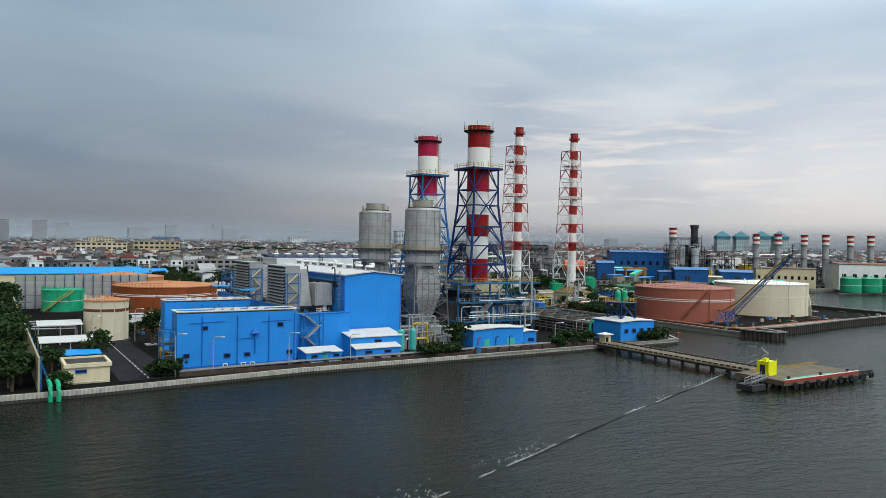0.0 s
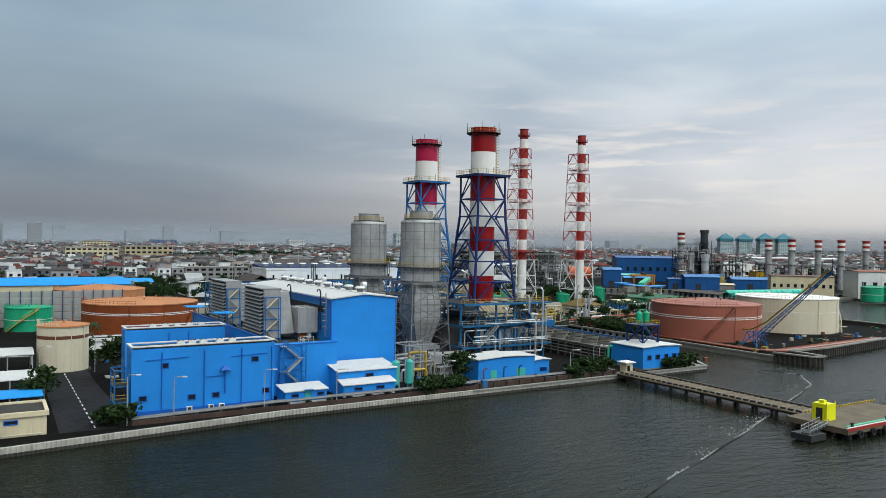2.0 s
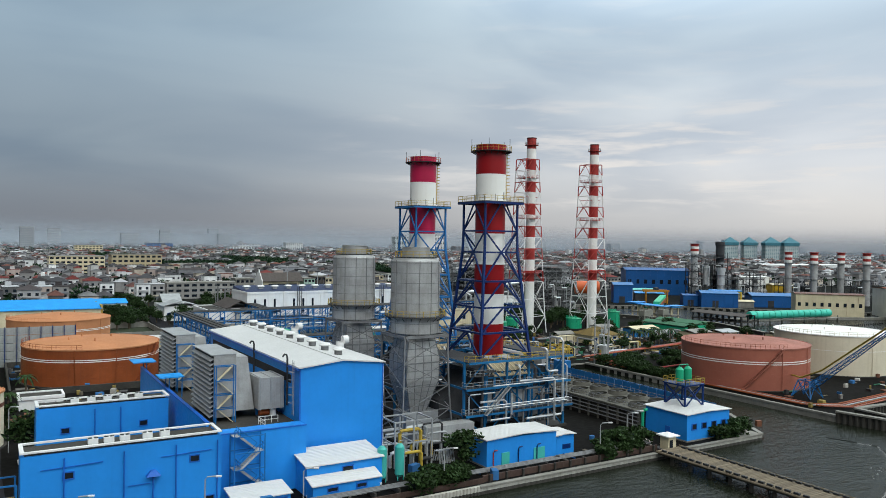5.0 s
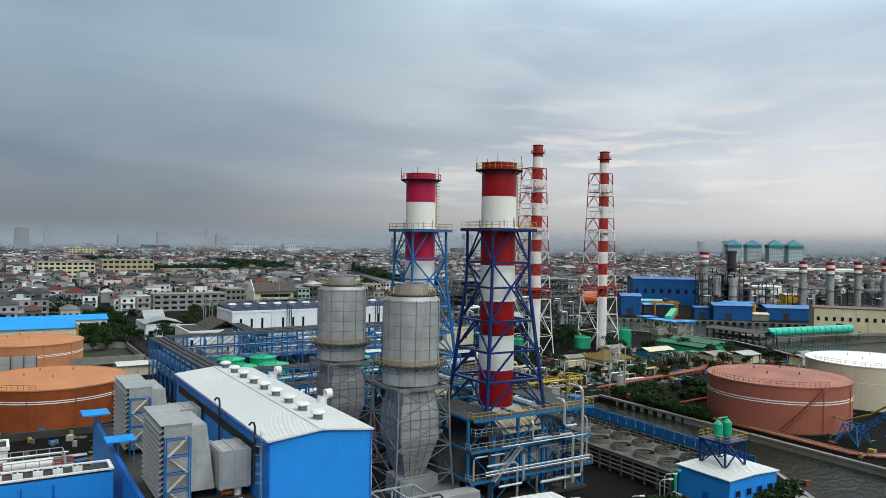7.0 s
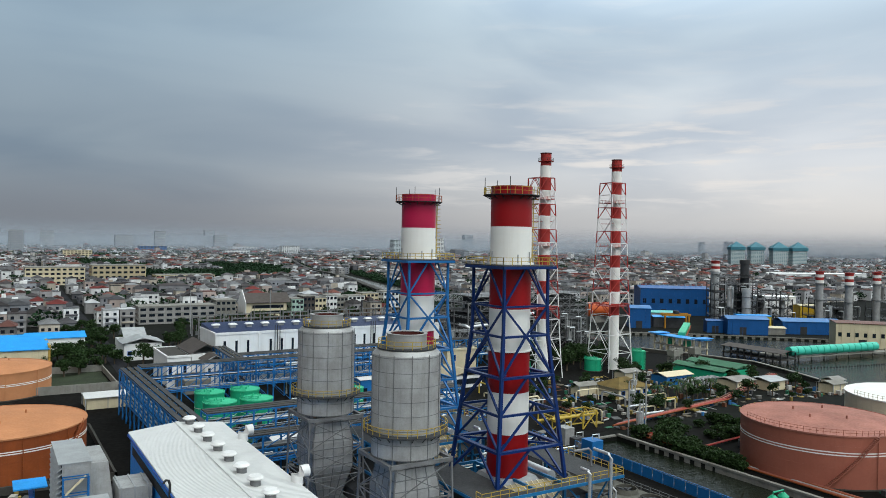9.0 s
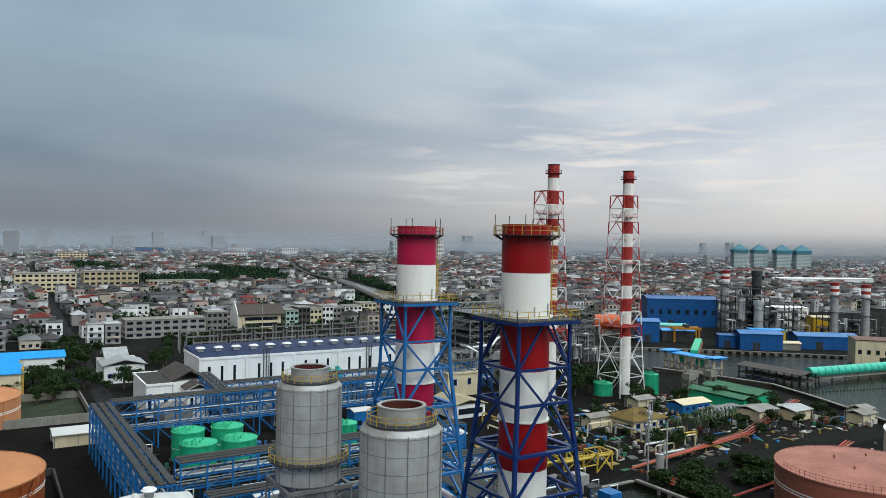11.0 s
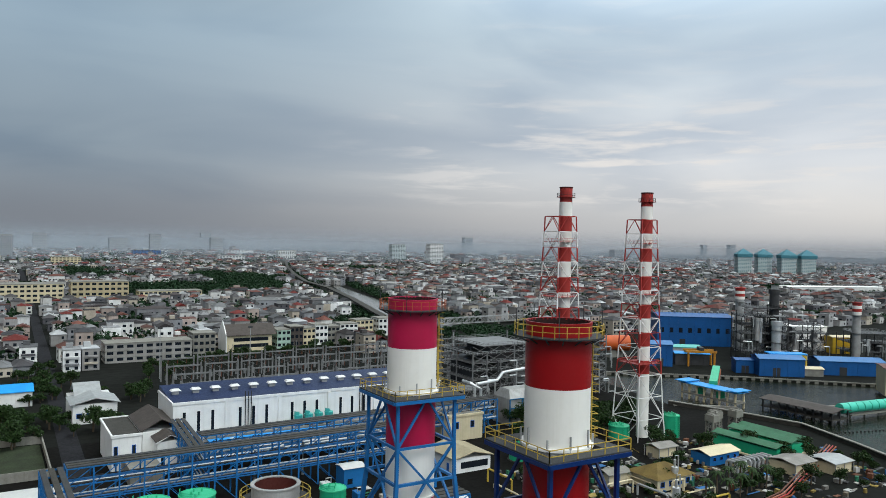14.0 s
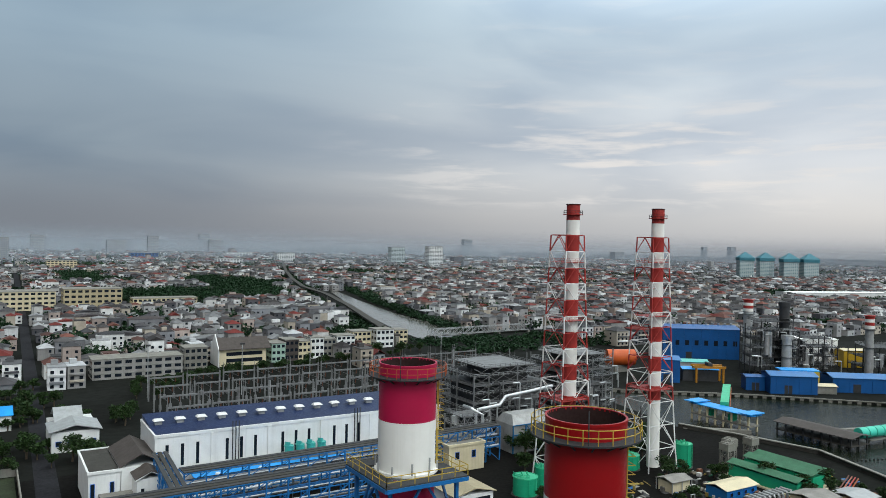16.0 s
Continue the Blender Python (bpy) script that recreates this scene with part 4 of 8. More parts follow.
# ---- main stacks in their steel towers ----
def main_stack(x, y, red, frame, label):
    e = thing("main_stack", x, y, 16, label, "chimney", "main stacks")
    R = 3.08
    zs = [58.4, 52.5, 46.6, 40.4, 34.2, 28.1, 22.0, 15.6]
    for i, (a, b) in enumerate(zip(zs, zs[1:])):
        part("band", Geo().cyl(x, y, b, a, R, n=48, cap=False), red if i % 2 == 0 else STACK_W, e, "red painted band" if i % 2 == 0 else "white painted band")
    part("rim", Geo().ring(x, y, 58.3, 58.5, R - 0.12, R + 0.05, 48), red, e)
    part("liner", Geo().cyl(x, y, 52.6, 58.45, R - 0.12, n=40, cap=False).cyl(x, y, 52.4, 52.5, R - 0.2, n=40), SOOT, e, "sooty flue liner")
    ga = part("top_gallery", Geo().ring(x, y, 57.1, 57.22, R, 4.25, 40), DARK, e)
    part("handrail", rails(Geo(), circle(x, y, 57.22, 4.15, 24), w=0.055, closed=True, step=1.1), YELLOW if y < 10 else ORANGE, ga, "painted tubular handrail")
    br = Geo()
    for i in range(16):
        a = 2 * math.pi * (i + 0.5) / 16
        br.beam((x + R * math.cos(a), y + R * math.sin(a), 56.55), (x + 4.1 * math.cos(a), y + 4.1 * math.sin(a), 57.1), 0.1)
    pieces(("bracket", "bracket", "bracket"), br, STEEL_DK, ga)
    for i in range(5):
        a = 2 * math.pi * (i + 0.2) / 5
        px, py = x + 4.1 * math.cos(a), y + 4.1 * math.sin(a)
        part("lightning_rod", Geo().tube([(px, py, 57), (px, py, 59.7)], 0.05, 5), STEEL_DK, e)
    part("flange", Geo().ring(x, y, 46.95, 47.2, R, R + 0.35, 48).ring(x, y, 34.1, 34.3, R, R + 0.2, 48), STACK_W, e)
    # caged ladder
    ld = Geo()
    a = radians(-18)
    for d in (-0.09, 0.09):
        ld.beam((x + (R + 0.3) * math.cos(a + d), y + (R + 0.3) * math.sin(a + d), 47), (x + (R + 0.3) * math.cos(a + d), y + (R + 0.3) * math.sin(a + d), 57), 0.08)
    for k in range(14):
        z = 47.6 + k * 0.7
        ld.tube([(x + q * math.cos(a + d), y + q * math.sin(a + d), z) for d, q in ((-0.12, R + 0.3), (-0.13, R + 0.9), (0.13, R + 0.9), (0.12, R + 0.3))], 0.04, 4)
    part("ladder", ld, YELLOW, e, "yellow caged ladder")
    # tower: straight above, spread below
    s = 3.95
    tw = Geo()
    lattice(tw, [(40.9, s), (46.7, s)], x, y, 0.36, 0.24, "k")
    lattice(tw, [(36.6, s + 0.1), (40.9, s)], x, y, 0.38, 0.24, "v")
    lattice(tw, [(15.6, 6.1), (20.6, 5.6), (25.6, 5.1), (30.8, 4.6), (36.6, s + 0.1)], x, y, 0.46, 0.28, "k")
    pieces(("tower_leg", "crossbeam", "brace"), tw, frame, e)
    pl = part("platform", Geo().box(x - s - 0.9, x + s + 0.9, y - s - 0.9, y - R + 0.1, 46.7, 46.9).box(x - s - 0.9, x + s + 0.9, y + R - 0.1, y + s + 0.9, 46.7, 46.9)
              .box(x - s - 0.9, x - R + 0.1, y - R + 0.1, y + R - 0.1, 46.7, 46.9).box(x + R - 0.1, x + s + 0.9, y - R + 0.1, y + R - 0.1, 46.7, 46.9), STEEL_DK, e)
    q = s + 0.85
    part("handrail", rails(Geo(), [(x - q, y - q, 46.9), (x + q, y - q, 46.9), (x + q, y + q, 46.9), (x - q, y + q, 46.9)], closed=True, step=1.5), YELLOW, pl, "yellow handrail")
    part("edge_beam", Geo().beam((x - q, y - q, 46.55), (x + q, y - q, 46.55), 0.3, 0.4).beam((x - q, y + q, 46.55), (x + q, y + q, 46.55), 0.3, 0.4)
         .beam((x - q, y - q, 46.55), (x - q, y + q, 46.55), 0.3, 0.4).beam((x + q, y - q, 46.55), (x + q, y + q, 46.55), 0.3, 0.4), frame, pl)
    sm = Geo()
    for i in range(10):
        a = 2 * math.pi * i / 10
        sm.beam((x + 3.35 * math.cos(a), y + 3.35 * math.sin(a), 46.9), (x + 3.35 * math.cos(a), y + 3.35 * math.sin(a), 48.0 + 0.4 * (i % 3)), 0.14)
    pieces(("sampling_port", "sampling_port", "sampling_port"), sm, STEEL_LT, e)
    # ring platforms inside the tower
    for z, hw in ((30.8, 4.6), (20.6, 5.6)):
        c = Geo()
        for a, b in (((-1, -1), (1, -1)), ((1, -1), (1, 1)), ((1, 1), (-1, 1)), ((-1, 1), (-1, -1))):
            c.beam((x + a[0] * hw, y + a[1] * hw, z), (x + b[0] * hw, y + b[1] * hw, z), 0.7, 0.35)
        for i in range(4):
            an = radians(45 + 90 * i)
            c.beam((x + hw * 1.41 * math.cos(an), y + hw * 1.41 * math.sin(an), z), (x + R * math.cos(an), y + R * math.sin(an), z), 0.3)
        part("guide_frame", c, frame, e)


main_stack(0.0, 0.2, RED, FRAME_B, "tall red and white banded flue stack in navy steel tower")
main_stack(-0.2, 28.0, CRIMSON, FRAME_L, "tall crimson and white banded flue stack in bright blue steel tower")
# ---- boiler houses below the main stacks ----
def boiler(x, y, steel, label):
    e = thing("heat_recovery_boiler", x, y, G0, label, "boiler", "heat recovery boilers")
    part("foundation", Geo().box(x - 12, x + 14, y - 8.6, y + 8, G0, G0 + 0.5), CONC_DK, e)
    ca = part("casing", Geo().box(x - 6, x + 10, y - 7.2, y + 5.4, 3.4, 13.2), STEEL_DK, e, "dark grey boiler casing")
    for i in range(8):
        part("casing_panel", Geo().box(x - 5.6 + i * 1.95, x - 4.1 + i * 1.95, y - 7.34, y - 7.2, 3.8, 9.6), STEEL, ca, "pale casing panel")
    part("inlet_duct", Geo().add([(x - 6, y - 4.5, 4.4), (x - 6, y + 4.5, 4.4), (x - 6, y + 4.5, 12.4), (x - 6, y - 4.5, 12.4), (x - 13, y - 2.2, 4.0), (x - 13, y + 2.2, 4.0), (x - 13, y + 2.2, 7.5), (x - 13, y - 2.2, 7.5)],
                                  [(0, 1, 2, 3), (7, 6, 5, 4), (0, 4, 5, 1), (1, 5, 6, 2), (2, 6, 7, 3), (3, 7, 4, 0)]), STEEL_DK, e)
    part("outlet_hood", Geo().frustum((x - 5, x + 5, y - 4.8, y + 4.8, 12.8), (x - 3.0, x + 3.0, y - 3.0, y + 3.0, 15.7)), STEEL_LT, e)
    part("slatted_roof", Geo().add([(x - 4, y - 8, 12.4), (x + 5, y - 8, 12.4), (x + 5, y - 3.4, 14.9), (x - 4, y - 3.4, 14.9), (x - 4, y - 8, 12.55), (x + 5, y - 8, 12.55), (x + 5, y - 3.4, 15.05), (x - 4, y - 3.4, 15.05)],
                                    [(3, 2, 1, 0), (4, 5, 6, 7), (0, 1, 5, 4), (1, 2, 6, 5), (2, 3, 7, 6), (3, 0, 4, 7)]), TAN, e, "faded yellow ribbed canopy")
    for i in range(10):
        part("roof_rib", Geo().beam((x - 3.8 + i * 0.96, y - 8, 12.6), (x - 3.8 + i * 0.96, y - 3.4, 15.1), 0.14), CREAM, e)
    for i in range(9):
        xx = x - 5.4 + i * 1.85
        part("stiffener", Geo().box(xx - 0.2, xx + 0.2, y - 7.55, y - 7.2, 3.4, 13.2), steel, ca)
    for z in (6.6, 9.4, 12.0):
        part("stiffener", Geo().box(x - 6, x + 10, y - 7.45, y - 7.2, z, z + 0.25), steel, ca)
    # drum on top
    dr = part("steam_drum", Geo().tube([(x + 5.6, y - 3.5, 15.2), (x + 5.6, y + 5, 15.2)], 0.95, 16), LAG, e, "lagged steam drum")
    cols, bm = Geo(), Geo()
    xs, ys = (x - 11, x - 6.2, x - 1, x + 4.4, x + 9.4, x + 13.4), (y - 8, y + 7.2)
    for xx in xs:
        for yy in ys:
            part("column", Geo().beam((xx, yy, G0), (xx, yy, 15.7), 0.42), steel, e)
    for z in (5.6, 10.6, 15.6):
        for yy in ys:
            bm.beam((xs[0], yy, z), (xs[-1], yy, z), 0.34, 0.42)
        for xx in xs:
            bm.beam((xx, ys[0], z), (xx, ys[1], z), 0.3, 0.4)
    for i in range(5):
        a, b = (xs[i], xs[i + 1]) if i % 2 else (xs[i + 1], xs[i])
        bm.beam((a, ys[0], 5.6), (b, ys[0], 10.6), 0.2).beam((b, ys[0], 10.6), (a, ys[0], 15.6), 0.2).beam((a, ys[0], G0), (b, ys[0], 5.6), 0.2)
    pieces(("column", "crossbeam", "brace"), bm, steel, e)
    for z, xa, xb in ((5.75, x - 11.5, x + 14.5), (10.75, x - 11.5, x + 4), (10.75, x + 8, x + 14), (15.75, x - 11, x + 14.5)):
        w = part("walkway", Geo().box(xa, xb, y - 9.6, y - 8.1, z, z + 0.1), STEEL_DK, e)
        part("handrail", rails(Geo(), [(xa, y - 8.1, z + 0.1), (xa, y - 9.5, z + 0.1), (xb, y - 9.5, z + 0.1), (xb, y - 8.1, z + 0.1)], step=1.5), YELLOW if z > 15 else STEEL_LT, w, "handrail")
        part("edge_beam", Geo().box(xa, xb, y - 9.75, y - 9.6, z - 0.3, z + 0.12), steel, w)
    part("walkway", Geo().box(x - 11, x - 4.5, y - 8.1, y + 7.4, 15.75, 15.85), STEEL_DK, e)
    w = part("walkway", Geo().box(x + 8.2, x + 14.5, y - 8.1, y + 7.4, 15.75, 15.85), STEEL_DK, e)
    part("handrail", rails(Geo(), [(x + 14.4, y - 8, 15.85), (x + 14.4, y + 7.3, 15.85), (x + 8.3, y + 7.3, 15.85)], step=1.6), YELLOW, w, "yellow handrail")
    # stairs in front
    for k, (za, zb, xa, xb) in enumerate(((5.7, 8.2, x - 7.5, x - 4.6), (8.2, 10.7, x - 4.6, x - 1.8))):
        st = Geo()
        for s in (0, 0.9):
            st.beam((xa, y - 10.6 + s, za), (xb, y - 10.6 + s, zb), 0.08, 0.2).beam((xa, y - 10.6 + s, za + 1), (xb, y - 10.6 + s, zb + 1), 0.07)
        for i in range(16):
            t = (i + 0.5) / 16
            st.box(xa + (xb - xa) * t - 0.15, xa + (xb - xa) * t + 0.15, y - 10.6, y - 9.7, za + (zb - za) * t - 0.03, za + (zb - za) * t + 0.03)
        part("stair", st, STEEL_LT, e, "galvanised stair flight")
    # looping bright pipes
    loops = [[(0.5, -8.8, 14.6), (0.5, -10, 14.6), (0.5, -10.2, 14.2), (0.5, -10.2, 11.6), (8.8, -10.2, 11.6), (9.3, -10.2, 11.2), (9.3, -10.2, 3.0)],
             [(7.5, -8, 17.4), (7.5, -9.6, 17.4), (7.5, -9.9, 17), (7.5, -9.9, 13.4), (8.0, -9.9, 12.9), (10.2, -9.9, 12.9)],
             [(11.8, -6, 19.2), (11.8, -9.2, 19.2), (11.8, -9.7, 18.6), (11.8, -9.7, 4.6), (11.3, -9.9, 4.0), (2.5, -9.9, 4.0)],
             [(-8.5, -9.9, 8.2), (-3, -9.9, 8.2), (-2.4, -9.9, 7.7), (-2.4, -9.9, 2.4)],
             [(-1.5, -10.4, 9.4), (-1.5, -10.4, 5.2), (-1.9, -10.4, 4.7), (-6.5, -10.4, 4.7)]]
    for k, lp in enumerate(loops):
        part("pipe", Geo().tube([(x + a, y + b, c) for a, b, c in lp], 0.24 if k < 3 else 0.2, 10), LAG, e, "bright lagged pipe")
    for i in range(6):
        part("header", Geo().tube([(x - 5 + i * 2.6, y - 6.4, 3.2), (x - 5 + i * 2.6, y - 6.4, 12)], 0.3, 8), STEEL_DK if i % 2 else LAG, e)
    more = [[(-10.5, -9.0, 2.2), (-10.5, -9.0, 9.2), (-10.1, -9.0, 9.6), (-4.5, -9.0, 9.6)], [(2.2, -9.3, 2.0), (2.2, -9.3, 9.4), (2.6, -9.3, 9.8), (6.4, -9.3, 9.8), (6.8, -9.3, 9.4), (6.8, -9.3, 7.0)],
            [(4.2, -10.0, 14.2), (4.2, -10.4, 13.8), (4.2, -10.4, 12.4), (4.6, -10.4, 12.0), (6.0, -10.4, 12.0)], [(13.0, -9.0, 14.0), (13.0, -9.6, 13.6), (13.0, -9.6, 7.6), (12.4, -9.6, 7.0), (8.6, -9.6, 7.0), (8.2, -9.6, 6.6), (8.2, -9.6, 2.0)],
            [(9.6, -4, 18.6), (12.6, -4, 18.6), (13.1, -4, 18.1), (13.1, -4, 15.9)], [(-7.6, -9.2, 2.0), (-7.6, -9.2, 13.4), (-7.2, -9.2, 13.8), (-4.6, -9.2, 13.8)]]
    for k, lp in enumerate(more):
        part("pipe", Geo().tube([(x + a, y + b, c) for a, b, c in lp], 0.15 + 0.05 * (k % 3), 8), (LAG, STEEL_MD, STEEL_DK)[k % 3], e)
    for za, xa, xb in ((3.0, 5.5, 10.5), (8.2, 6.0, 12.5), (13.0, -10.5, -5.0)):
        w = part("landing", Geo().box(x + xa, x + xb, y - 9.4, y - 8.1, za, za + 0.1), STEEL_DK, e)
        part("handrail", rails(Geo(), [(x + xa, y - 8.1, za + 0.1), (x + xa, y - 9.35, za + 0.1), (x + xb, y - 9.35, za + 0.1), (x + xb, y - 8.1, za + 0.1)], step=1.1), STEEL_LT, w, "pale handrail")
    part("pipe_bundle", Geo().tube([(x - 9, y - 10.3, 6.9), (x + 13, y - 10.3, 6.9)], 0.1, 6).tube([(x - 9, y - 10.3, 7.4), (x + 13, y - 10.3, 7.4)], 0.1, 6).tube([(x - 6, y - 10.5, 11.2), (x + 12, y - 10.5, 11.2)], 0.1, 6), LAG, e)


boiler(0.0, 0.2, CYAN_B, "grey heat recovery boiler in blue steelwork wrapped in bright pipes")
boiler(-0.2, 28.0, CYAN_B, "grey heat recovery boiler in blue steelwork behind the first")


def pipe_yard():
    e = thing("gas_pipe_skid", -28, -14, G0, "tangle of grey and yellow gas pipes beside the hall", "pipework")
    rnd = random.Random(5)
    for i in range(14):
        xa, ya = -31.5 + rnd.random() * 9, -19 + rnd.random() * 9
        h = 2 + rnd.random() * 5
        m = (LAG, STEEL_LT, STEEL_DK, YELLOW)[i % 4]
        part("pipe", Geo().tube([(xa, ya, G0), (xa, ya, h - 0.4), (xa + 0.15, ya, h - 0.1), (xa + 0.5, ya, h), (xa + 3.5, ya, h), (xa + 4, ya, h - 0.4), (xa + 4, ya, G0)], 0.16 + rnd.random() * 0.16, 8), m, e)
    for i in range(7):
        part("silencer_loop", Geo().tube([(-25.5 + i * 0.45, -21, 2.4), (-25.5 + i * 0.45, -21.6, 4.3), (-25.2 + i * 0.45, -22.4, 4.3), (-25.0 + i * 0.45, -22.6, 2.2)], 0.14, 6), LAG, e)
    fr = Geo()
    for xx in (-31, -27.5, -24):
        for yy in (-18, -13):
            fr.beam((xx, yy, G0), (xx, yy, 8.6), 0.24)
    for z in (5, 8.6):
        for yy in (-18, -13):
            fr.beam((-31, yy, z), (-24, yy, z), 0.22)
        for xx in (-31, -27.5, -24):
            fr.beam((xx, -18, z), (xx, -13, z), 0.2)
    part("frame", fr, STEEL_LT, e)
    part("duct", Geo().box(-24, -11, -11.5, -8.6, 2.4, 5.2), STEEL, e, "long grey duct on legs")
    part("leg", Geo().box(-22, -21.5, -10.4, -10, G0, 2.4).box(-13, -12.5, -10.4, -10, G0, 2.4), CONC, e)


pipe_yard()


# ---- waterside sheds ----
def shed(name, x0, x1, y0, y1, ze, label, rise=0.35, side=None):
    e = thing(name, (x0 + x1) / 2, (y0 + y1) / 2, G0, label, "shed")
    part("wall", Geo().box(x0, x1, y0, y1, G0, ze), BLUE, e)
    part("roof", Geo().gable(x0, x1, y0, y1, ze + 0.004, ze + rise, "y", 0.35, 0.16), ROOF_W, e, "white sheet roof")
    part("plinth", Geo().box(x0 - 0.05, x1 + 0.05, y0 - 0.06, y1 + 0.06, G0, G0 + 0.3), CONC, e)
    return e


s1 = shed("workshop_shed", -17.6, -2.8, -25.2, -19.0, 5.7, "low blue waterside shed with white roof and turquoise doors")
for xx, w in ((-13.8, 1.6), (-6.6, 2.4)):
    part("door", Geo().box(xx - w / 2, xx + w / 2, -25.32, -25.2, G0 + 0.1, G0 + 2.3), TEAL, s1, "turquoise steel door")
for xx in (-16.4, -11.2, -7.2):
    part("pipe", Geo().tube([(xx, -25.4, G0), (xx, -25.4, G0 + 2.6), (xx + 0.2, -25.4, G0 + 2.9), (xx + 0.8, -25.4, G0 + 2.9)], 0.1, 6), BRICKRED if xx < -16 else FRAME_B, s1)
s1b = shed("store_shed", -2.6, 1.4, -25.0, -20.6, 4.6, "small blue lean-to store with white roof", 0.2)
part("hatch", Geo().box(-1.2, 0.6, -25.1, -25.0, G0 + 1.2, G0 + 2.0), FRAME_B, s1b)
s2 = shed("pump_house", 25.6, 37.8, -29.6, -19.1, 6.2, "blue pump house with white roof at the quay corner", 0.25)
for i in range(4):
    window(s2, 27.6 + i * 2.8, -29.6, G0 + 2.3, 1.2, 1.0)
part("door", Geo().box(25.48, 25.6, -25.5, -24.3, G0, G0 + 2.2), BLUE_TRIM, s2, "dark blue door")
part("terrace", Geo().box(37.8, 44, -32.2, -22, G0, G0 + 0.25), CONC, s2, "concrete apron")
fs = thing("filter_stand", 32.6, -22.6, 6.4, "blue steel stand with yellow rails and green filter vessels", "equipment stand")
st = lattice(Geo(), [(6.3, 2.6), (10.6, 2.6)], 32.6, -22.6, 0.3, 0.2, "x")
part("frame", st, FRAME_B, fs)
part("deck", Geo().box(29.7, 35.5, -25.5, -19.7, 10.6, 10.8), FRAME_B, fs)
part("handrail", rails(Geo(), [(29.8, -25.4, 10.8), (35.4, -25.4, 10.8), (35.4, -19.8, 10.8), (29.8, -19.8, 10.8)], closed=True, step=1.2), YELLOW, fs, "yellow handrail")
for xx in (31.3, 33.7):
    part("vessel", Geo().cyl(xx, -22.6, 11.0, 11.3, 0.5, 0.8, 16).cyl(xx, -22.6, 11.3, 13.5, 0.8, n=16, cap=False).cyl(xx, -22.6, 13.5, 14.0, 0.8, 0.3, 16), GREEN, fs, "green filter vessel")
part("pipe", Geo().tube([(31.3, -22.6, 14), (31.3, -22.6, 14.4), (33.7, -22.6, 14.4), (33.7, -22.6, 14)], 0.12, 6).tube([(25, -20, 5.5), (24.2, -20, 5.5), (23.8, -20, 5), (23.8, -20, G0)], 0.3, 8), GREEN, fs)

gh = thing("gate_kiosk", 18.6, -31.4, G0, "small cream gate kiosk with white slab roof at the pier", "kiosk")
part("wall", Geo().box(17.7, 19.7, -32.2, -30.2, G0, 3.6), CREAM, gh)
part("roof", Geo().box(17.2, 20.2, -32.7, -29.7, 3.6, 3.8).hip(17.4, 20.0, -32.5, -29.9, 3.8, 4.2), WHITE, gh)
part("opening", Geo().box(18.0, 18.8, -32.26, -32.2, G0 + 0.1, G0 + 2.0), GLASS, gh)


# ---- cooling tower bank ----
def cooling_bank():
    e = thing("cooling_tower_bank", 30.5, 2, G0, "long low bank of grey mechanical cooling cells with round fans", "cooling tower")
    x0, x1, y0, y1, z = 24.2, 36.4, -18.6, 23.5, 5.0
    part("deck", Geo().box(x0, x1, y0, y1, z - 0.35, z), FAN_C, e, "brown-grey stained deck")
    part("fill", Geo().box(x0 + 1.2, x1 - 1.2, y0 + 0.8, y1 - 0.8, G0, z - 0.35), CONC_DK, e)
    cm = box_mesh("column", 0.35, 0.35, z - 0.35 - G0)
    n = 15
    for i in range(n):
        yy = y0 + 0.4 + (y1 - y0 - 0.8) * i / (n - 1)
        for xx in (x0 + 0.3, x1 - 0.3):
            piece("column", cm, FAN_C, e, pose(xx - 30.5, yy - 2, 0))
    lm = box_mesh("slat", 0.1, y1 - y0 - 0.4, 0.22)
    for k in range(4):
        piece("slat", lm, STEEL_MD, e, pose(x0 + 0.12 - 30.5, (y0 + y1) / 2 - 2, 0.9 + k * 0.8, 0, 25))
    fan = None
    for i in range(7):
        for j in range(2):
            cx, cy = x0 + 3.2 + j * 5.8, y0 + 3.2 + i * 6.0
            f = part("fan_stack", Geo().cyl(cx, cy, z, z + 0.85, 2.25, 2.05, 24, cap=False).cyl(cx, cy, z + 0.85, z + 0.8, 2.05, 1.9, 24, cap=False).cyl(cx, cy, z + 0.82, z + 0.01, 1.9, 2.05, 24, cap=False), FAN_C, e, "grey fan ring")
            part("blade", Geo().beam((cx - 1.8, cy - 0.4, z + 0.45), (cx + 1.8, cy + 0.4, z + 0.45), 0.5, 0.08).beam((cx - 0.4, cy + 1.8, z + 0.45), (cx + 0.4, cy - 1.8, z + 0.45), 0.5, 0.08).cyl(cx, cy, z + 0.3, z + 0.75, 0.35, n=10), STEEL_DK, f)
            # dark disc on the closed deck paints the shade down the fan shaft
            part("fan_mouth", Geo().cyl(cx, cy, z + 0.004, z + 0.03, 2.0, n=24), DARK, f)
    part("handrail", rails(Geo(), [(x0, y0, z), (x1, y0, z), (x1, y1, z), (x0, y1, z)], closed=True, step=2.2), STEEL_MD, e)
    part("riser_pipe", Geo().tube([(x1 + 0.8, y0 + 2, G0 + 1.4), (x1 + 0.8, y1 - 2, G0 + 1.4)], 0.45, 10), STEEL_MD, e)


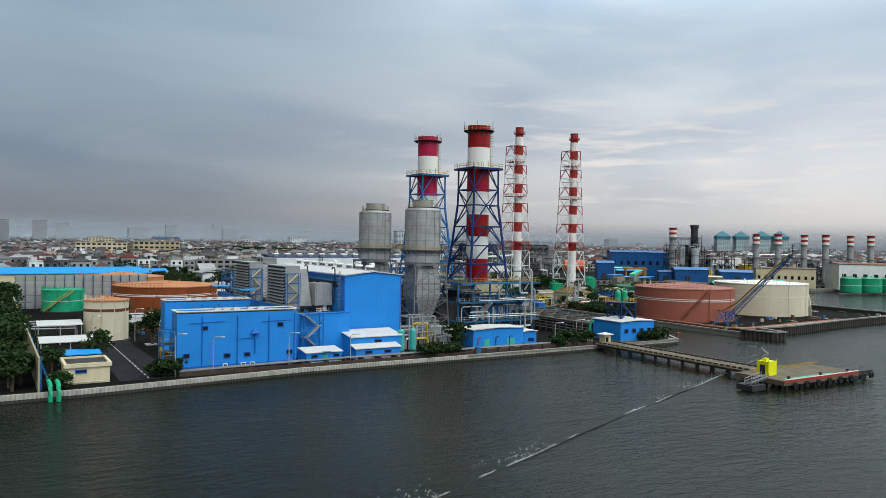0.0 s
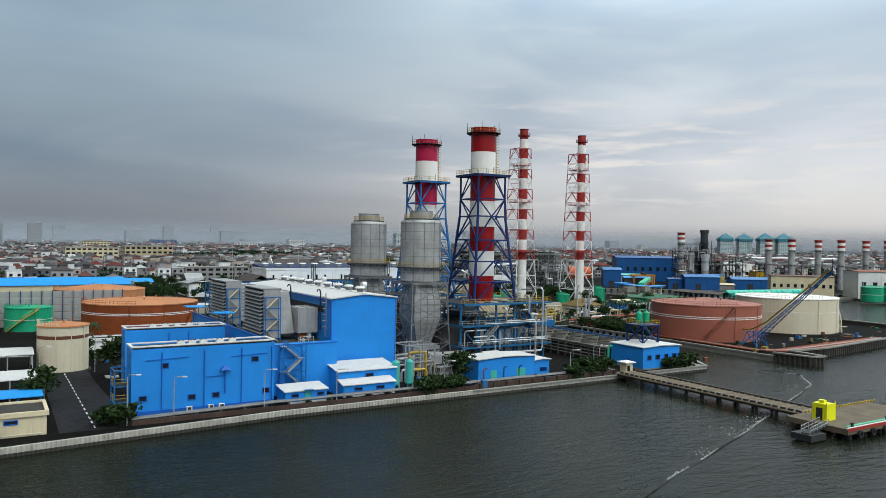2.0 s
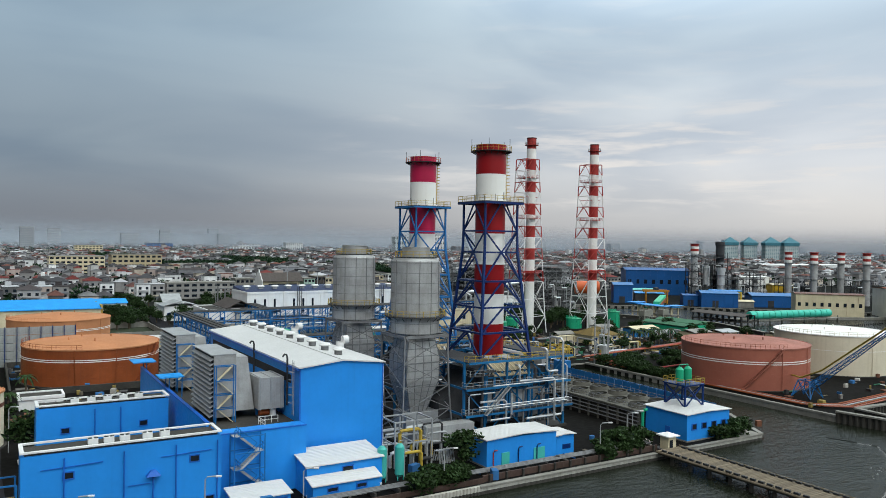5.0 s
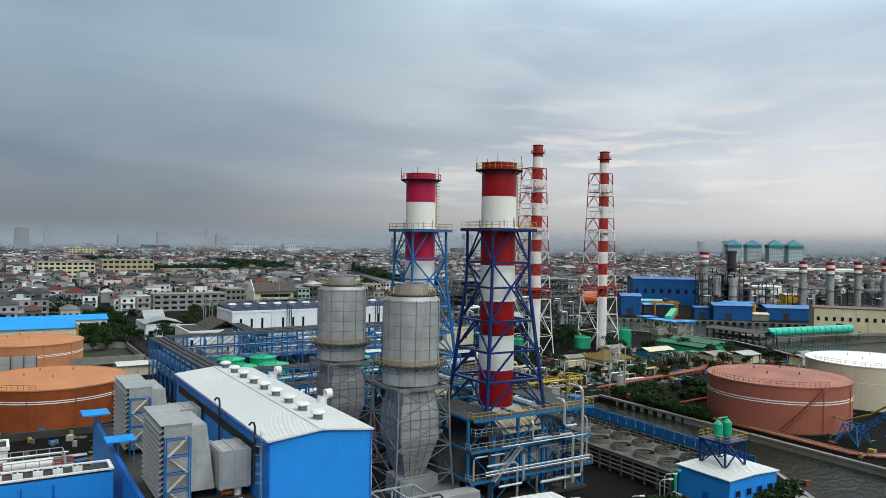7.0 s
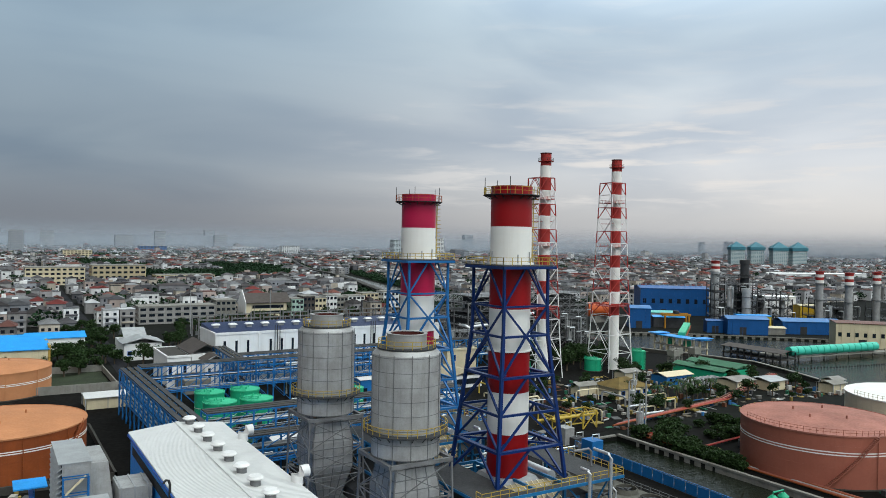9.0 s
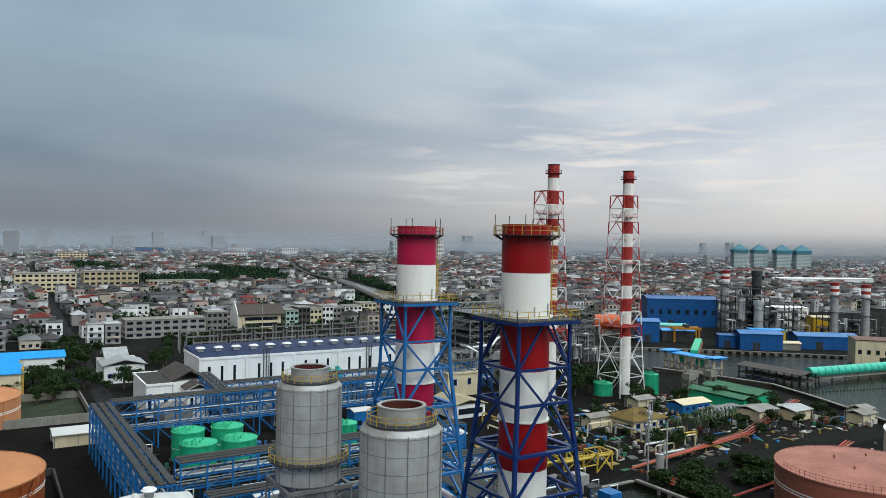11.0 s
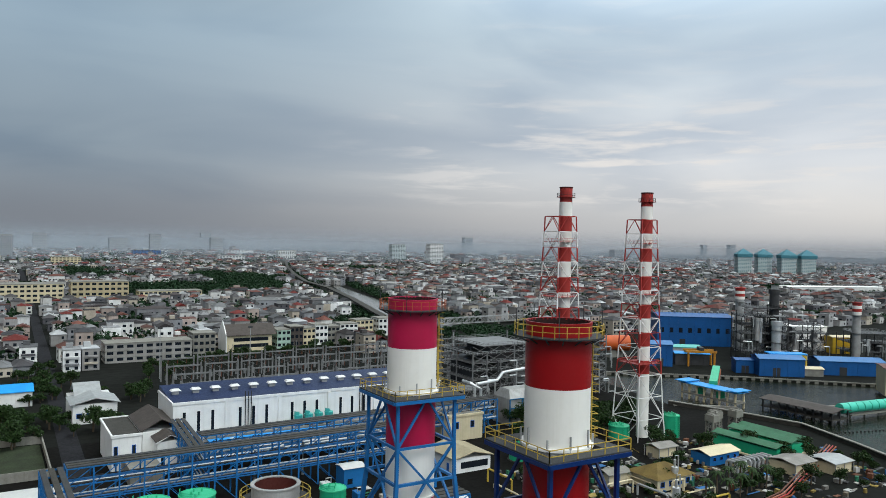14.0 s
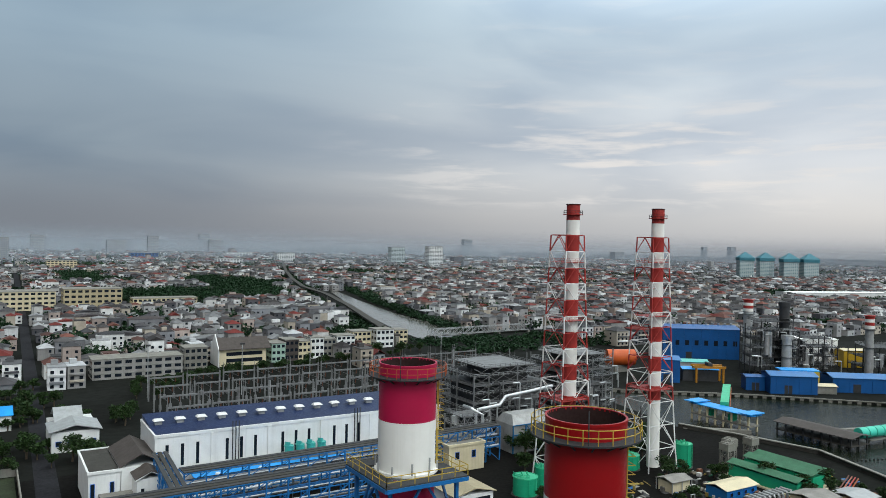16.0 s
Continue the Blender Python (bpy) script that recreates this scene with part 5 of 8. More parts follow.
cooling_bank()
fe = thing("canal_fence", 43, 0, G0, "long blue sheet fence along the canal", "fence")
part("frame", rails(Geo(), [(50.8, -16, G0), (52.4, 12, G0), (53, 45, G0)], h=2.4, step=3.0, w=0.12), FRAME_L, fe)
for i in range(20):
    y0 = -16 + i * 3.0
    x = 50.8 + (y0 + 16) * 0.04
    part("panel", Geo().beam((x, y0 + 0.1, G0 + 1.25), (x + 0.12, y0 + 2.9, G0 + 1.25), 0.06, 2.2), FRAME_L, fe)

# ---- quay pipes, kerb wall, lamps ----
for k in range(4):
    solo("quay_pipe", Geo().tube([(-86, -30.6 + k * 0.5, 1.9), (-62, -28.6 + k * 0.5, 1.9), (-25, -28.6 + k * 0.5, 1.9), (-21, -29 + k * 0.5, 2.0), (16.5, -29 + k * 0.5, 2.0)], 0.11, 8),
         STEEL_MD, "long weathered grey pipe on sleepers along the quay", "pipe", "quay pipes")
sl = thing("pipe_sleepers", -40, -28.6, G0, "concrete sleepers under the quay pipes", "pipe support")
sm = box_mesh("sleeper", 0.35, 2.6, 0.75)
for i in range(26):
    piece("sleeper", sm, CONC_DK, sl, pose(-44 + i * 4, 0.6 if i > 4 else -0.4, 0))
qb = thing("retaining_wall", -3, -30.4, G0, "low rust-stained retaining wall with buttresses", "wall", kind="structure")
part("panel", Geo().box(-22, 16.6, -30.6, -30.3, G0, G0 + 1.0).box(-86, -22, -31.0, -30.8, G0, G0 + 0.8), mat("rust_stained_wall", (0.075, 0.045, 0.035), 0.9, var=0.4, streak=0.5), qb)
for i in range(12):
    part("buttress", Geo().box(-21 + i * 3.3, -20.75 + i * 3.3, -31.0, -30.6, G0, G0 + 1.1), CONC_DK, qb)


def lamp_post(x, y, h, m=None):
    e = thing("lamp_post", x, y, G0, "slim pale lamp post with bent arm", "lamp post", "yard lamp posts")
    part("pole", Geo().tube([(x, y, G0), (x, y, G0 + h - 0.5), (x + 0.25, y - 0.2, G0 + h - 0.1), (x + 1.3, y - 0.8, G0 + h)], 0.09, 6), STEEL_LT, e)
    part("lantern", Geo().rbox(x + 1.5, y - 0.9, G0 + h - 0.1, G0 + h + 0.08, 0.7, 0.3, -30), WHITE_ST, e)


for x, y, h in ((-86.6, -30.6, 8), (-79.5, -29.8, 7), (-64.5, -29.4, 7), (-51, -29, 6), (-28.5, -29.5, 6), (4.5, -28.5, 6), (-96.5, 8, 8), (-85.2, 22, 8), (14.5, -25, 6), (20, -21, 5)):
    lamp_post(x, y, h)


# ---- pier and landing stage ----
def pier():
    e = thing("pier", 14, -56, 0, "long narrow timber-decked pier on concrete piles", "pier")
    x0, x1, ya, yb, z = 13.8, 19.2, -77.2, -33.2, 2.0
    part("beam", Geo().box(x0 + 0.2, x0 + 0.7, ya, yb, z - 0.75, z - 0.12).box(x1 - 0.7, x1 - 0.2, ya, yb, z - 0.75, z - 0.12), CONC_DK, e)
    pm = box_mesh("plank", x1 - x0, 0.44, 0.1)
    n = int((yb - ya) / 0.5)
    for i in range(n):
        piece("plank", pm, TIMBER, e, pose((x0 + x1) / 2 - 14, ya + 0.25 + i * 0.5 + 56, z - 0.11))
    cm = Geo().cyl(0, 0, 0, z + 1.3, 0.32, n=10).mesh("pile")
    for i in range(12):
        for xx in (x0 + 0.45, x1 - 0.45):
            piece("pile", cm, CONC_DK, e, pose(xx - 14, ya + 1 + i * 4 + 56, -2.0))
    kb = box_mesh("kerb_block", 0.35, 0.95, 0.3)
    for i in range(int((yb - ya) / 1.5)):
        for xx in (x0 + 0.2, x1 - 0.2):
            piece("kerb_block", kb, YELLOW if i % 2 else DARK, e, pose(xx - 14, ya + 0.6 + i * 1.5 + 56, z - 0.01))
    part("pipe", Geo().tube([(x1 + 0.25, ya, z + 0.15), (x1 + 0.25, yb, z + 0.15)], 0.15, 6).tube([(x0 - 0.25, ya, z - 0.2), (x0 - 0.25, yb, z - 0.2)], 0.2, 6), TIMBER, e)


pier()


def landing_stage():
    e = thing("landing_stage", 18, -84, 0, "concrete landing stage with red edge and black fenders", "landing stage")
    x0, x1, y0, y1, z = 9.4, 33.5, -88.0, -77.4, 2.0
    part("deck", Geo().box(x0, x1, y0, y1, z - 0.9, z), TIMBER, e, "grey stained deck")
    part("edge_strip", Geo().box(x0, x1, y0 - 0.03, y0, z - 0.35, z + 0.12), BRICKRED, e, "faded red edge")
    part("kerb", Geo().box(x0, x1, y0, y0 + 0.3, z, z + 0.2), PAINT_W, e)
    ch = Geo()
    for i in range(24):
        (ch.box(15 + i * 0.9, 14.6 + i * 0.9, y1 - 0.3, y1, z, z + 0.3))
    part("chequered_kerb", ch, YELLOW, e)
    cm = Geo().cyl(0, 0, 0, 3.4, 0.4, n=10).mesh("pile")
    for i in range(7):
        for yy in (y0 + 1, (y0 + y1) / 2, y1 - 1):
            piece("pile", cm, CONC_DK, e, pose(x0 + 2 + i * 4.3 - 18, yy + 84, -2.2))
    tm = Geo().ring(0, 0, -0.2, 0.2, 0.25, 0.62, 14).mesh("fender")
    for i in range(8):
        piece("fender", tm, TYRE, e, pose(x0 + 3 + i * 3.6 - 18, y0 - 0.25 + 84, 1.0, 90))
    part("dolphin", Geo().box(3.0, 6.8, -86.0, -82.6, 0.3, 1.3), DARK, e, "low dark mooring dolphin")
    part("dolphin", Geo().box(34.4, 40.2, -87, -82.4, 0.6, 1.7), DARK, e, "low dark mooring dolphin")
    part("handrail", rails(rails(Geo(), [(3.6, -85.4, 1.3), (9, -85.0, 2.0)], step=1.2), [(3.6, -83.9, 1.3), (9, -83.5, 2.0)], step=1.2), STEEL_LT, e)
    part("gangway", Geo().beam((3.4, -84.7, 1.4), (9.2, -84.3, 2.1), 1.2, 0.12), STEEL_DK, e)
    for xx in (12, 22, 31):
        part("bollard", Geo().cyl(xx, y0 + 0.9, z, z + 0.45, 0.22, n=10).cyl(xx, y0 + 0.9, z + 0.45, z + 0.6, 0.34, n=10), DARK, e)
    part("green_strip", Geo().box(11, 26, y0 + 1.0, y0 + 1.5, z, z + 0.06), GREEN_R, e)
    y = thing("hose_cabin", 12.6, -81.4, 2.0, "bright lemon-yellow steel cabin on the landing stage", "cabin")
    part("body", Geo().box(11.6, 14.0, -83.1, -80.6, 2.0, 4.7), LEMON, y)
    part("roof_hatch", Geo().box(12.2, 13.0, -82.2, -81.3, 4.7, 5.2), LEMON, y)
    for px in (11.6, 14.0):
        part("corner_post", Geo().beam((px, -83.1, 2), (px, -83.1, 5.0), 0.14), LEMON, y)
    part("doorway", Geo().box(11.54, 11.6, -82.4, -81.3, 2.1, 4.0), DARK, y)


landing_stage()
bm_rail = thing("mooring_boom", -20, -84, 0, "black floating boom across the harbour", "boom")
pts = [(-125, -128, 0.05), (-96, -115, 0.05), (-73.5, -105.5, 0.05), (-55.2, -98.1, 0.05), (-36, -90, 0.05), (-17.3, -83, 0.05), (0, -76.5, 0.05), (17.7, -69.5, 0.05), (36, -62, 0.05), (50, -56, 0.05), (60, -47, 0.05), (57, -36, 0.05)]
dense = [tuple(Vector(pts[i]).lerp(Vector(pts[i + 1]), t / 6) + Vector((0, 0.14 * math.sin(i * 6 + t), 0))) for i in range(len(pts) - 1) for t in range(6)]
part("float_line", Geo().tube([(a, b, 0.02 + 0.13 * noise.noise(Vector((a * 0.05, b * 0.05, 5.0)))) for a, b, c in dense], 0.1, 6), TYRE, bm_rail)
fo = Geo()
rnd = random.Random(9)
for a, b in zip(dense, dense[1:]):
    a, b = Vector(a), Vector(b)
    k = noise.noise(a * 0.06)
    for j in range(70):
        t = rnd.random()
        near = rnd.random() < 0.45
        off = abs(rnd.gauss(0, 0.16)) if near else abs(rnd.gauss(0, 0.8 + 2.2 * max(0, k + 0.15)))
        p = a.lerp(b, t) + Vector((-0.35, 0.93, 0)) * (off + 0.12)
        if noise.noise(Vector((p.x * 0.16, p.y * 0.16, 0))) + 0.8 * k > (-0.15 if near else 0.16):
            s, an = (0.04 + rnd.random() * 0.11) * (1.0 if near else 0.6), 20 + rnd.random() * (16 if near else 60)
            fo.rbox(p.x, p.y, 0.01, 0.05, s * 7, s * 0.5, an)
solo("wake_foam", fo, FOAM, "broken white foam along the floating boom", "foam", kind="stuff")
# ---- storage tanks ----
def storage_tank(name, x, y, r, z1, wall, roof, label, bands=(), rise=1.0, stair=None, group="storage tanks", n=64, z0=G0):
    e = thing(name, x, y, z0, label, "storage tank", group)
    sh = part("shell", Geo().cyl(x, y, z0, z1, r, n=n, cap=False), wall, e)
    part("roof", Geo().cyl(x, y, z1 - 0.02, z1 + rise, r + 0.12, 0.4, n), roof, e, "shallow cone roof")
    part("rim", Geo().ring(x, y, z1 - 0.2, z1 + 0.1, r - 0.05, r + 0.18, n), roof, e)
    k = int((z1 - z0) // 2.4)
    for i in range(1, k + 1):
        part("course_seam", Geo().ring(x, y, z0 + i * (z1 - z0) / (k + 1), z0 + i * (z1 - z0) / (k + 1) + 0.05, r - 0.02, r + 0.03, n), wall, sh)
    for z, h, m in bands:
        part("painted_band", Geo().ring(x, y, z, z + h, r - 0.03, r + 0.05, n), m, sh)
    if stair:
        a0, a1, m = stair
        st, hr = Geo(), Geo()
        steps = max(10, int((z1 - z0) * 3))
        for i in range(steps):
            a = radians(a0 + (a1 - a0) * i / steps)
            z = z0 + (z1 - z0) * (i + 1) / steps
            st.beam((x + (r + 0.05) * math.cos(a), y + (r + 0.05) * math.sin(a), z), (x + (r + 0.95) * math.cos(a), y + (r + 0.95) * math.sin(a), z), 0.35, 0.08)
        q = [(x + (r + 0.95) * math.cos(radians(a0 + (a1 - a0) * i / 16)), y + (r + 0.95) * math.sin(radians(a0 + (a1 - a0) * i / 16)), z0 + (z1 - z0) * i / 16) for i in range(17)]
        hr.tube([(a, b, c + 1.0) for a, b, c in q], 0.06, 5).tube([(a, b, c) for a, b, c in q], 0.12, 5)
        part("stair_tread", st, m, e), part("stair_rail", hr, m, e)
    part("rim_rail", rails(Geo(), circle(x, y, z1 + 0.1, r - 0.1, 26, 150, 260), step=2.0), wall, e)
    for i in range(3):
        a = radians(250 + i * 33)
        part("riser_pipe", Geo().tube([(x + (r + 0.2) * math.cos(a), y + (r + 0.2) * math.sin(a), z0 + 0.3), (x + (r + 0.2) * math.cos(a), y + (r + 0.2) * math.sin(a), z1 - 0.1)], 0.1, 6), wall, e)
    for i in range(4):
        a = radians(30 + i * 80)
        part("roof_vent", Geo().cyl(x + r * 0.35 * math.cos(a), y + r * 0.35 * math.sin(a), z1 + rise * 0.55, z1 + rise * 0.65 + 0.7, 0.2, n=8), roof, e)
    part("footing", Geo().ring(x, y, z0 - 0.2, z0 + 0.25, r - 0.5, r + 0.5, n), CONC_DK, e)
    return e


storage_tank("oil_tank", 93.6, 9.0, 16.8, 12.0, PINK, PINK_R, "large faded terracotta oil tank with white bands on the canal bank", [(7.9, 0.22, STACK_W), (8.45, 0.22, STACK_W)], 1.6, (215, 250, PINK))
storage_tank("oil_tank", 137.6, 10.2, 16.7, 12.8, IVORY, IVORY_R, "large ivory oil tank with white roof", [(8.3, 0.14, IVORY_R)], 1.0, (300, 335, IVORY))
storage_tank("oil_tank", -64.2, 93.4, 16.7, 10.4, RUSTY, RUSTY_R, "large rusty orange oil tank with white bands", [(7.3, 0.2, STACK_W), (7.75, 0.2, STACK_W)], 1.3, (300, 330, RUSTY))
storage_tank("oil_tank", -65.5, 180, 17.0, 9.0, RUSTY_R, RUSTY_R, "large pale orange oil tank behind the first", [(5.2, 0.2, STACK_W), (5.65, 0.2, STACK_W)], 1.9)
storage_tank("fuel_day_tank", -90.9, 28.2, 5.1, 10.9, IVORY, RUSTY_R, "cream upright tank with brown band and orange roof", [(8.2, 0.7, BROWN)], 0.8, None, "small tanks", 40)
storage_tank("foam_water_tank", -94.0, 109.3, 6.6, 8.2, GREEN, GREEN, "green water tank with yellow winding stair", [(4.6, 0.15, STACK_W)], 0.4, (215, 290, YELLOW), "small tanks", 40)
for x, y, r, z in ((-14.6, 116.5, 3.9, 8.2), (-4.9, 116.5, 3.9, 8.2), (-14.6, 106, 4.2, 7.6), (-4.9, 106, 4.2, 7.6), (24, 108, 3.0, 7.6)):
    storage_tank("chemical_tank", x, y, r, z, GREEN, GREEN_R, "round green water-treatment tank with rail", [(4.2, 0.12, STACK_W)], 0.25, None, "green treatment tanks", 32)
for x, y, r, z in ((134.8, 128, 3.3, 5.6), (152, 121, 2.5, 8.6), (91, 124, 3.4, 6.2), (100, 127, 2.6, 6.8)):
    storage_tank("service_tank", x, y, r, z, GREEN, GREEN_R, "small green service tank by the slim stacks", [], 0.35, None, "green service tanks", 28)
for x, y in ((307, 74), (319, 69), (331, 64)):
    storage_tank("harbour_tank", x, y, 5.6, 9.0, GREEN, GREEN_R, "teal-green tank on the far quay", [(5, 0.2, STACK_W)], 0.8, None, "far quay tanks", 28)
# bund walls
for name, o in (("bund_wall", [(-84, 72, -44, 72.5), (-84, 72, -83.5, 118), (-84, 117.5, -44, 118), (-44.5, 72, -44, 118)]),):
    g = Geo()
    for a in o:
        g.box(min(a[0], a[2]), max(a[0], a[2]), min(a[1], a[3]), max(a[1], a[3]), G0, G0 + 1.6)
    solo(name, g, CONC_DK, "damp grey concrete bund wall round the orange tank", "bund wall", kind="structure")

# screen of panels behind the green tank, on blue braces
scr = thing("sound_screen", -86, 118, G0, "tall grey panel screen with blue back stays", "screen wall")
pm = box_mesh("panel", 2.9, 0.12, 2.15)
for i in range(14):
    for k in range(5):
        piece("panel", pm, STEEL, scr, pose(-20.5 + i * 3.0, 0.1 * ((i + k) % 2), 0.2 + k * 2.25))
br = Geo()
for i in range(15):
    x = -108 + i * 3.0
    br.beam((x, 117.6, G0), (x, 117.6, 12.6), 0.2)
    if i < 6:
        br.beam((x, 117.4, 9), (x, 113.5, G0), 0.16)
part("back_stay", br, FRAME_B, scr)

tw = thing("boundary_wall", -108.8, 30, G0, "long high tan boundary wall running inland", "wall", kind="structure")
part("panel", Geo().box(-109.0, -108.7, -35, 118, G0, 6.6), TAN, tw)
bs = Geo()
for i in range(18):
    bs.beam((-108.6, -34 + i * 9, 5.5), (-106.6, -34 + i * 9, G0), 0.16).beam((-108.5, -34 + i * 9, G0), (-108.5, -34 + i * 9, 6.6), 0.2)
part("back_stay", bs, FRAME_L, tw)
for k in range(2):
    solo("outfall_pipe", Geo().tube([(-107.4 + k * 1.2, -30, 2.6), (-107.4 + k * 1.2, -37, 2.6), (-107.4 + k * 1.2, -38.2, 2.2), (-107.4 + k * 1.2, -38.6, 1.2), (-107.4 + k * 1.2, -38.6, -1)], 0.36, 10), GREEN,
         "thick green outfall pipe bent over the quay", "pipe", "outfall pipes")


def flat_house(name, x0, x1, y0, y1, z1, label, wall=WHITE, roof=CONC_DK, wins=()):
    e = thing(name, (x0 + x1) / 2, (y0 + y1) / 2, G0, label, "building")
    part("wall", Geo().box(x0, x1, y0, y1, G0, z1 - 0.5), wall, e)
    part("roof", Geo().box(x0 + 0.2, x1 - 0.2, y0 + 0.2, y1 - 0.2, z1 - 0.496, z1 - 0.3), roof, e)
    c = Geo()
    for a in ((x0 - 0.3, x1 + 0.3, y0 - 0.3, y0 + 0.2), (x0 - 0.3, x1 + 0.3, y1 - 0.2, y1 + 0.3), (x0 - 0.3, x0 + 0.2, y0 + 0.2, y1 - 0.2), (x1 - 0.2, x1 + 0.3, y0 + 0.2, y1 - 0.2)):
        c.box(*a, z1 - 0.7, z1)
    part("parapet", c, wall, e)
    for fx, fz, w, h in wins:
        window(e, x0 + fx, y0, G0 + fz, w, h)
    return e


gd = flat_house("guard_house", -104.6, -97.6, -30.4, -22.2, 4.6, "small cream flat-roofed guard house at the quay", CREAM, CONC_DK, [(2.4, 2.0, 1.6, 0.4)])
part("pipe", Geo().tube([(-103.4, -30.7, 1.4), (-98.2, -30.7, 1.4)], 0.08, 6).tube([(-99.6, -30.7, 1.2), (-99.6, -30.7, 2.4)], 0.08, 6), IVORY, gd)


def open_shed(name, x0, x1, y0, y1, z, roof, label, rise=0.6, post=STEEL_LT):
    e = thing(name, (x0 + x1) / 2, (y0 + y1) / 2, G0, label, "shelter")
    part("roof", Geo().gable(x0, x1, y0, y1, z, z + rise, "x", 0.3, 0.14), roof, e)
    for xx in (x0, (x0 + x1) / 2, x1):
        for yy in (y0, y1):
            part("post", Geo().beam((xx, yy, G0), (xx, yy, z), 0.2), post, e)
    return e


open_shed("truck_shelter", -107, -96.5, -6, 4, 5.2, ROOF_W, "white-roofed truck shelter by the road")
open_shed("truck_shelter", -106, -97, 22, 33, 5.6, ROOF_W, "white-roofed loading shelter with pipes")
open_shed("tank_shelter", -104, -97.5, -16, -9, 4.0, SKYBLUE, "low blue pipe shelter behind the guard house", 0.3, FRAME_L)
for i in range(4):
    solo("loading_pipe", Geo().tube([(-107, 40 + i * 1.1, 3 + i * 0.5), (-97, 38 + i * 1.1, 3 + i * 0.5), (-96.5, 38 + i * 1.1, 2.6), (-96.5, 38 + i * 1.1, G0)], 0.18, 6), STEEL_LT, "grey loading pipe beside the shelter", "pipe", "loading pipes")
# clutter in the yard between blocks and orange tank
sk = thing("pump_skid", -72, 48, G0, "pump skid with white vessel and red bund", "pump skid")
part("tray", Geo().box(-80, -63, 42, 54, G0, G0 + 0.3), mat("red_oxide_floor", (0.16, 0.03, 0.025), 0.8, var=0.3), sk)
part("vessel", Geo().tube([(-75, 46, 2.6), (-67, 46, 2.6)], 0.9, 14), WHITE_ST, sk)
part("frame", rails(rails(Geo(), [(-78, 44, 1.3), (-65, 44, 1.3), (-65, 52, 1.3)], 2.4, 0.14), [(-78, 52, 1.3), (-65, 52, 1.3)], 2.4, 0.14), STEEL_LT, sk)
for i in range(5):
    part("pipe", Geo().tube([(-79, 43 + i * 2, 1.8 + 0.3 * i), (-64, 43 + i * 2, 1.8 + 0.3 * i)], 0.16, 6), (STEEL_LT, LAG, BRICKRED)[i % 3], sk)
flat_house("substation_box", -82.5, -74, 56, 62, 4.0, "small white flat box by the tank", WHITE)

# ---- loading crane boom on the tank quay ----
cr = thing("derrick_crane", 82, -27, 1.5, "blue lattice derrick with long raised boom and yellow pipe arm", "crane")
b0, b1 = Vector((87, -14.5, 3.2)), Vector((76.5, -44, 24.5))
dirn = (b1 - b0).normalized()
sd = dirn.cross(Vector((0, 0, 1))).normalized()
upv = sd.cross(dirn)
bo = Geo()
ch = [(-0.8, -0.6), (0.8, -0.6), (0, 0.8)]
N = 18
for i in range(N):
    ta, tb = i / N, (i + 1) / N
    wa, wb = 1.15 * (1 - 0.75 * ta), 1.15 * (1 - 0.75 * tb)
    A = [b0.lerp(b1, ta) + sd * (u * wa) + upv * (v * wa) for u, v in ch]
    B2 = [b0.lerp(b1, tb) + sd * (u * wb) + upv * (v * wb) for u, v in ch]
    for k in range(3):
        bo.beam(A[k], B2[k], 0.16).beam(A[k], B2[(k + 1) % 3], 0.09).beam(B2[k], B2[(k + 1) % 3], 0.09)
part("boom", bo, FRAME_L, cr, "blue lattice boom")
ba = lattice(Geo(), [(1.2, 2.6), (5.4, 1.5)], 86.8, -14.5, 0.24, 0.14, "x")
part("base_frame", ba, FRAME_L, cr)
part("pipe_arm", Geo().tube([(93, -4, 1.3), (93, -4, 4.2), (92, -6, 5.2), (88, -12, 5.6), (85.5, -19, 8.6), tuple(b0.lerp(b1, 0.97) + Vector((0, 0, 0.9)))], 0.22, 8), YELLOW, cr, "ochre pipe arm")
part("mast", Geo().tube([tuple(b1), tuple(b1 + Vector((0, 0, 3)))], 0.12, 6), DARK, cr)
for k in range(5):
    solo("tank_yard_pipe", Geo().tube([(76 + k * 0.7, 44, 1.6), (76 + k * 0.7, -20 - k, 1.6), (84, -24 - k, 1.6), (140, -20 - k, 1.6)], 0.18, 6), (RUSTY, PINK, STEEL_LT)[k % 3], "rusty pipe along the tank yard", "pipe", "tank yard pipes")


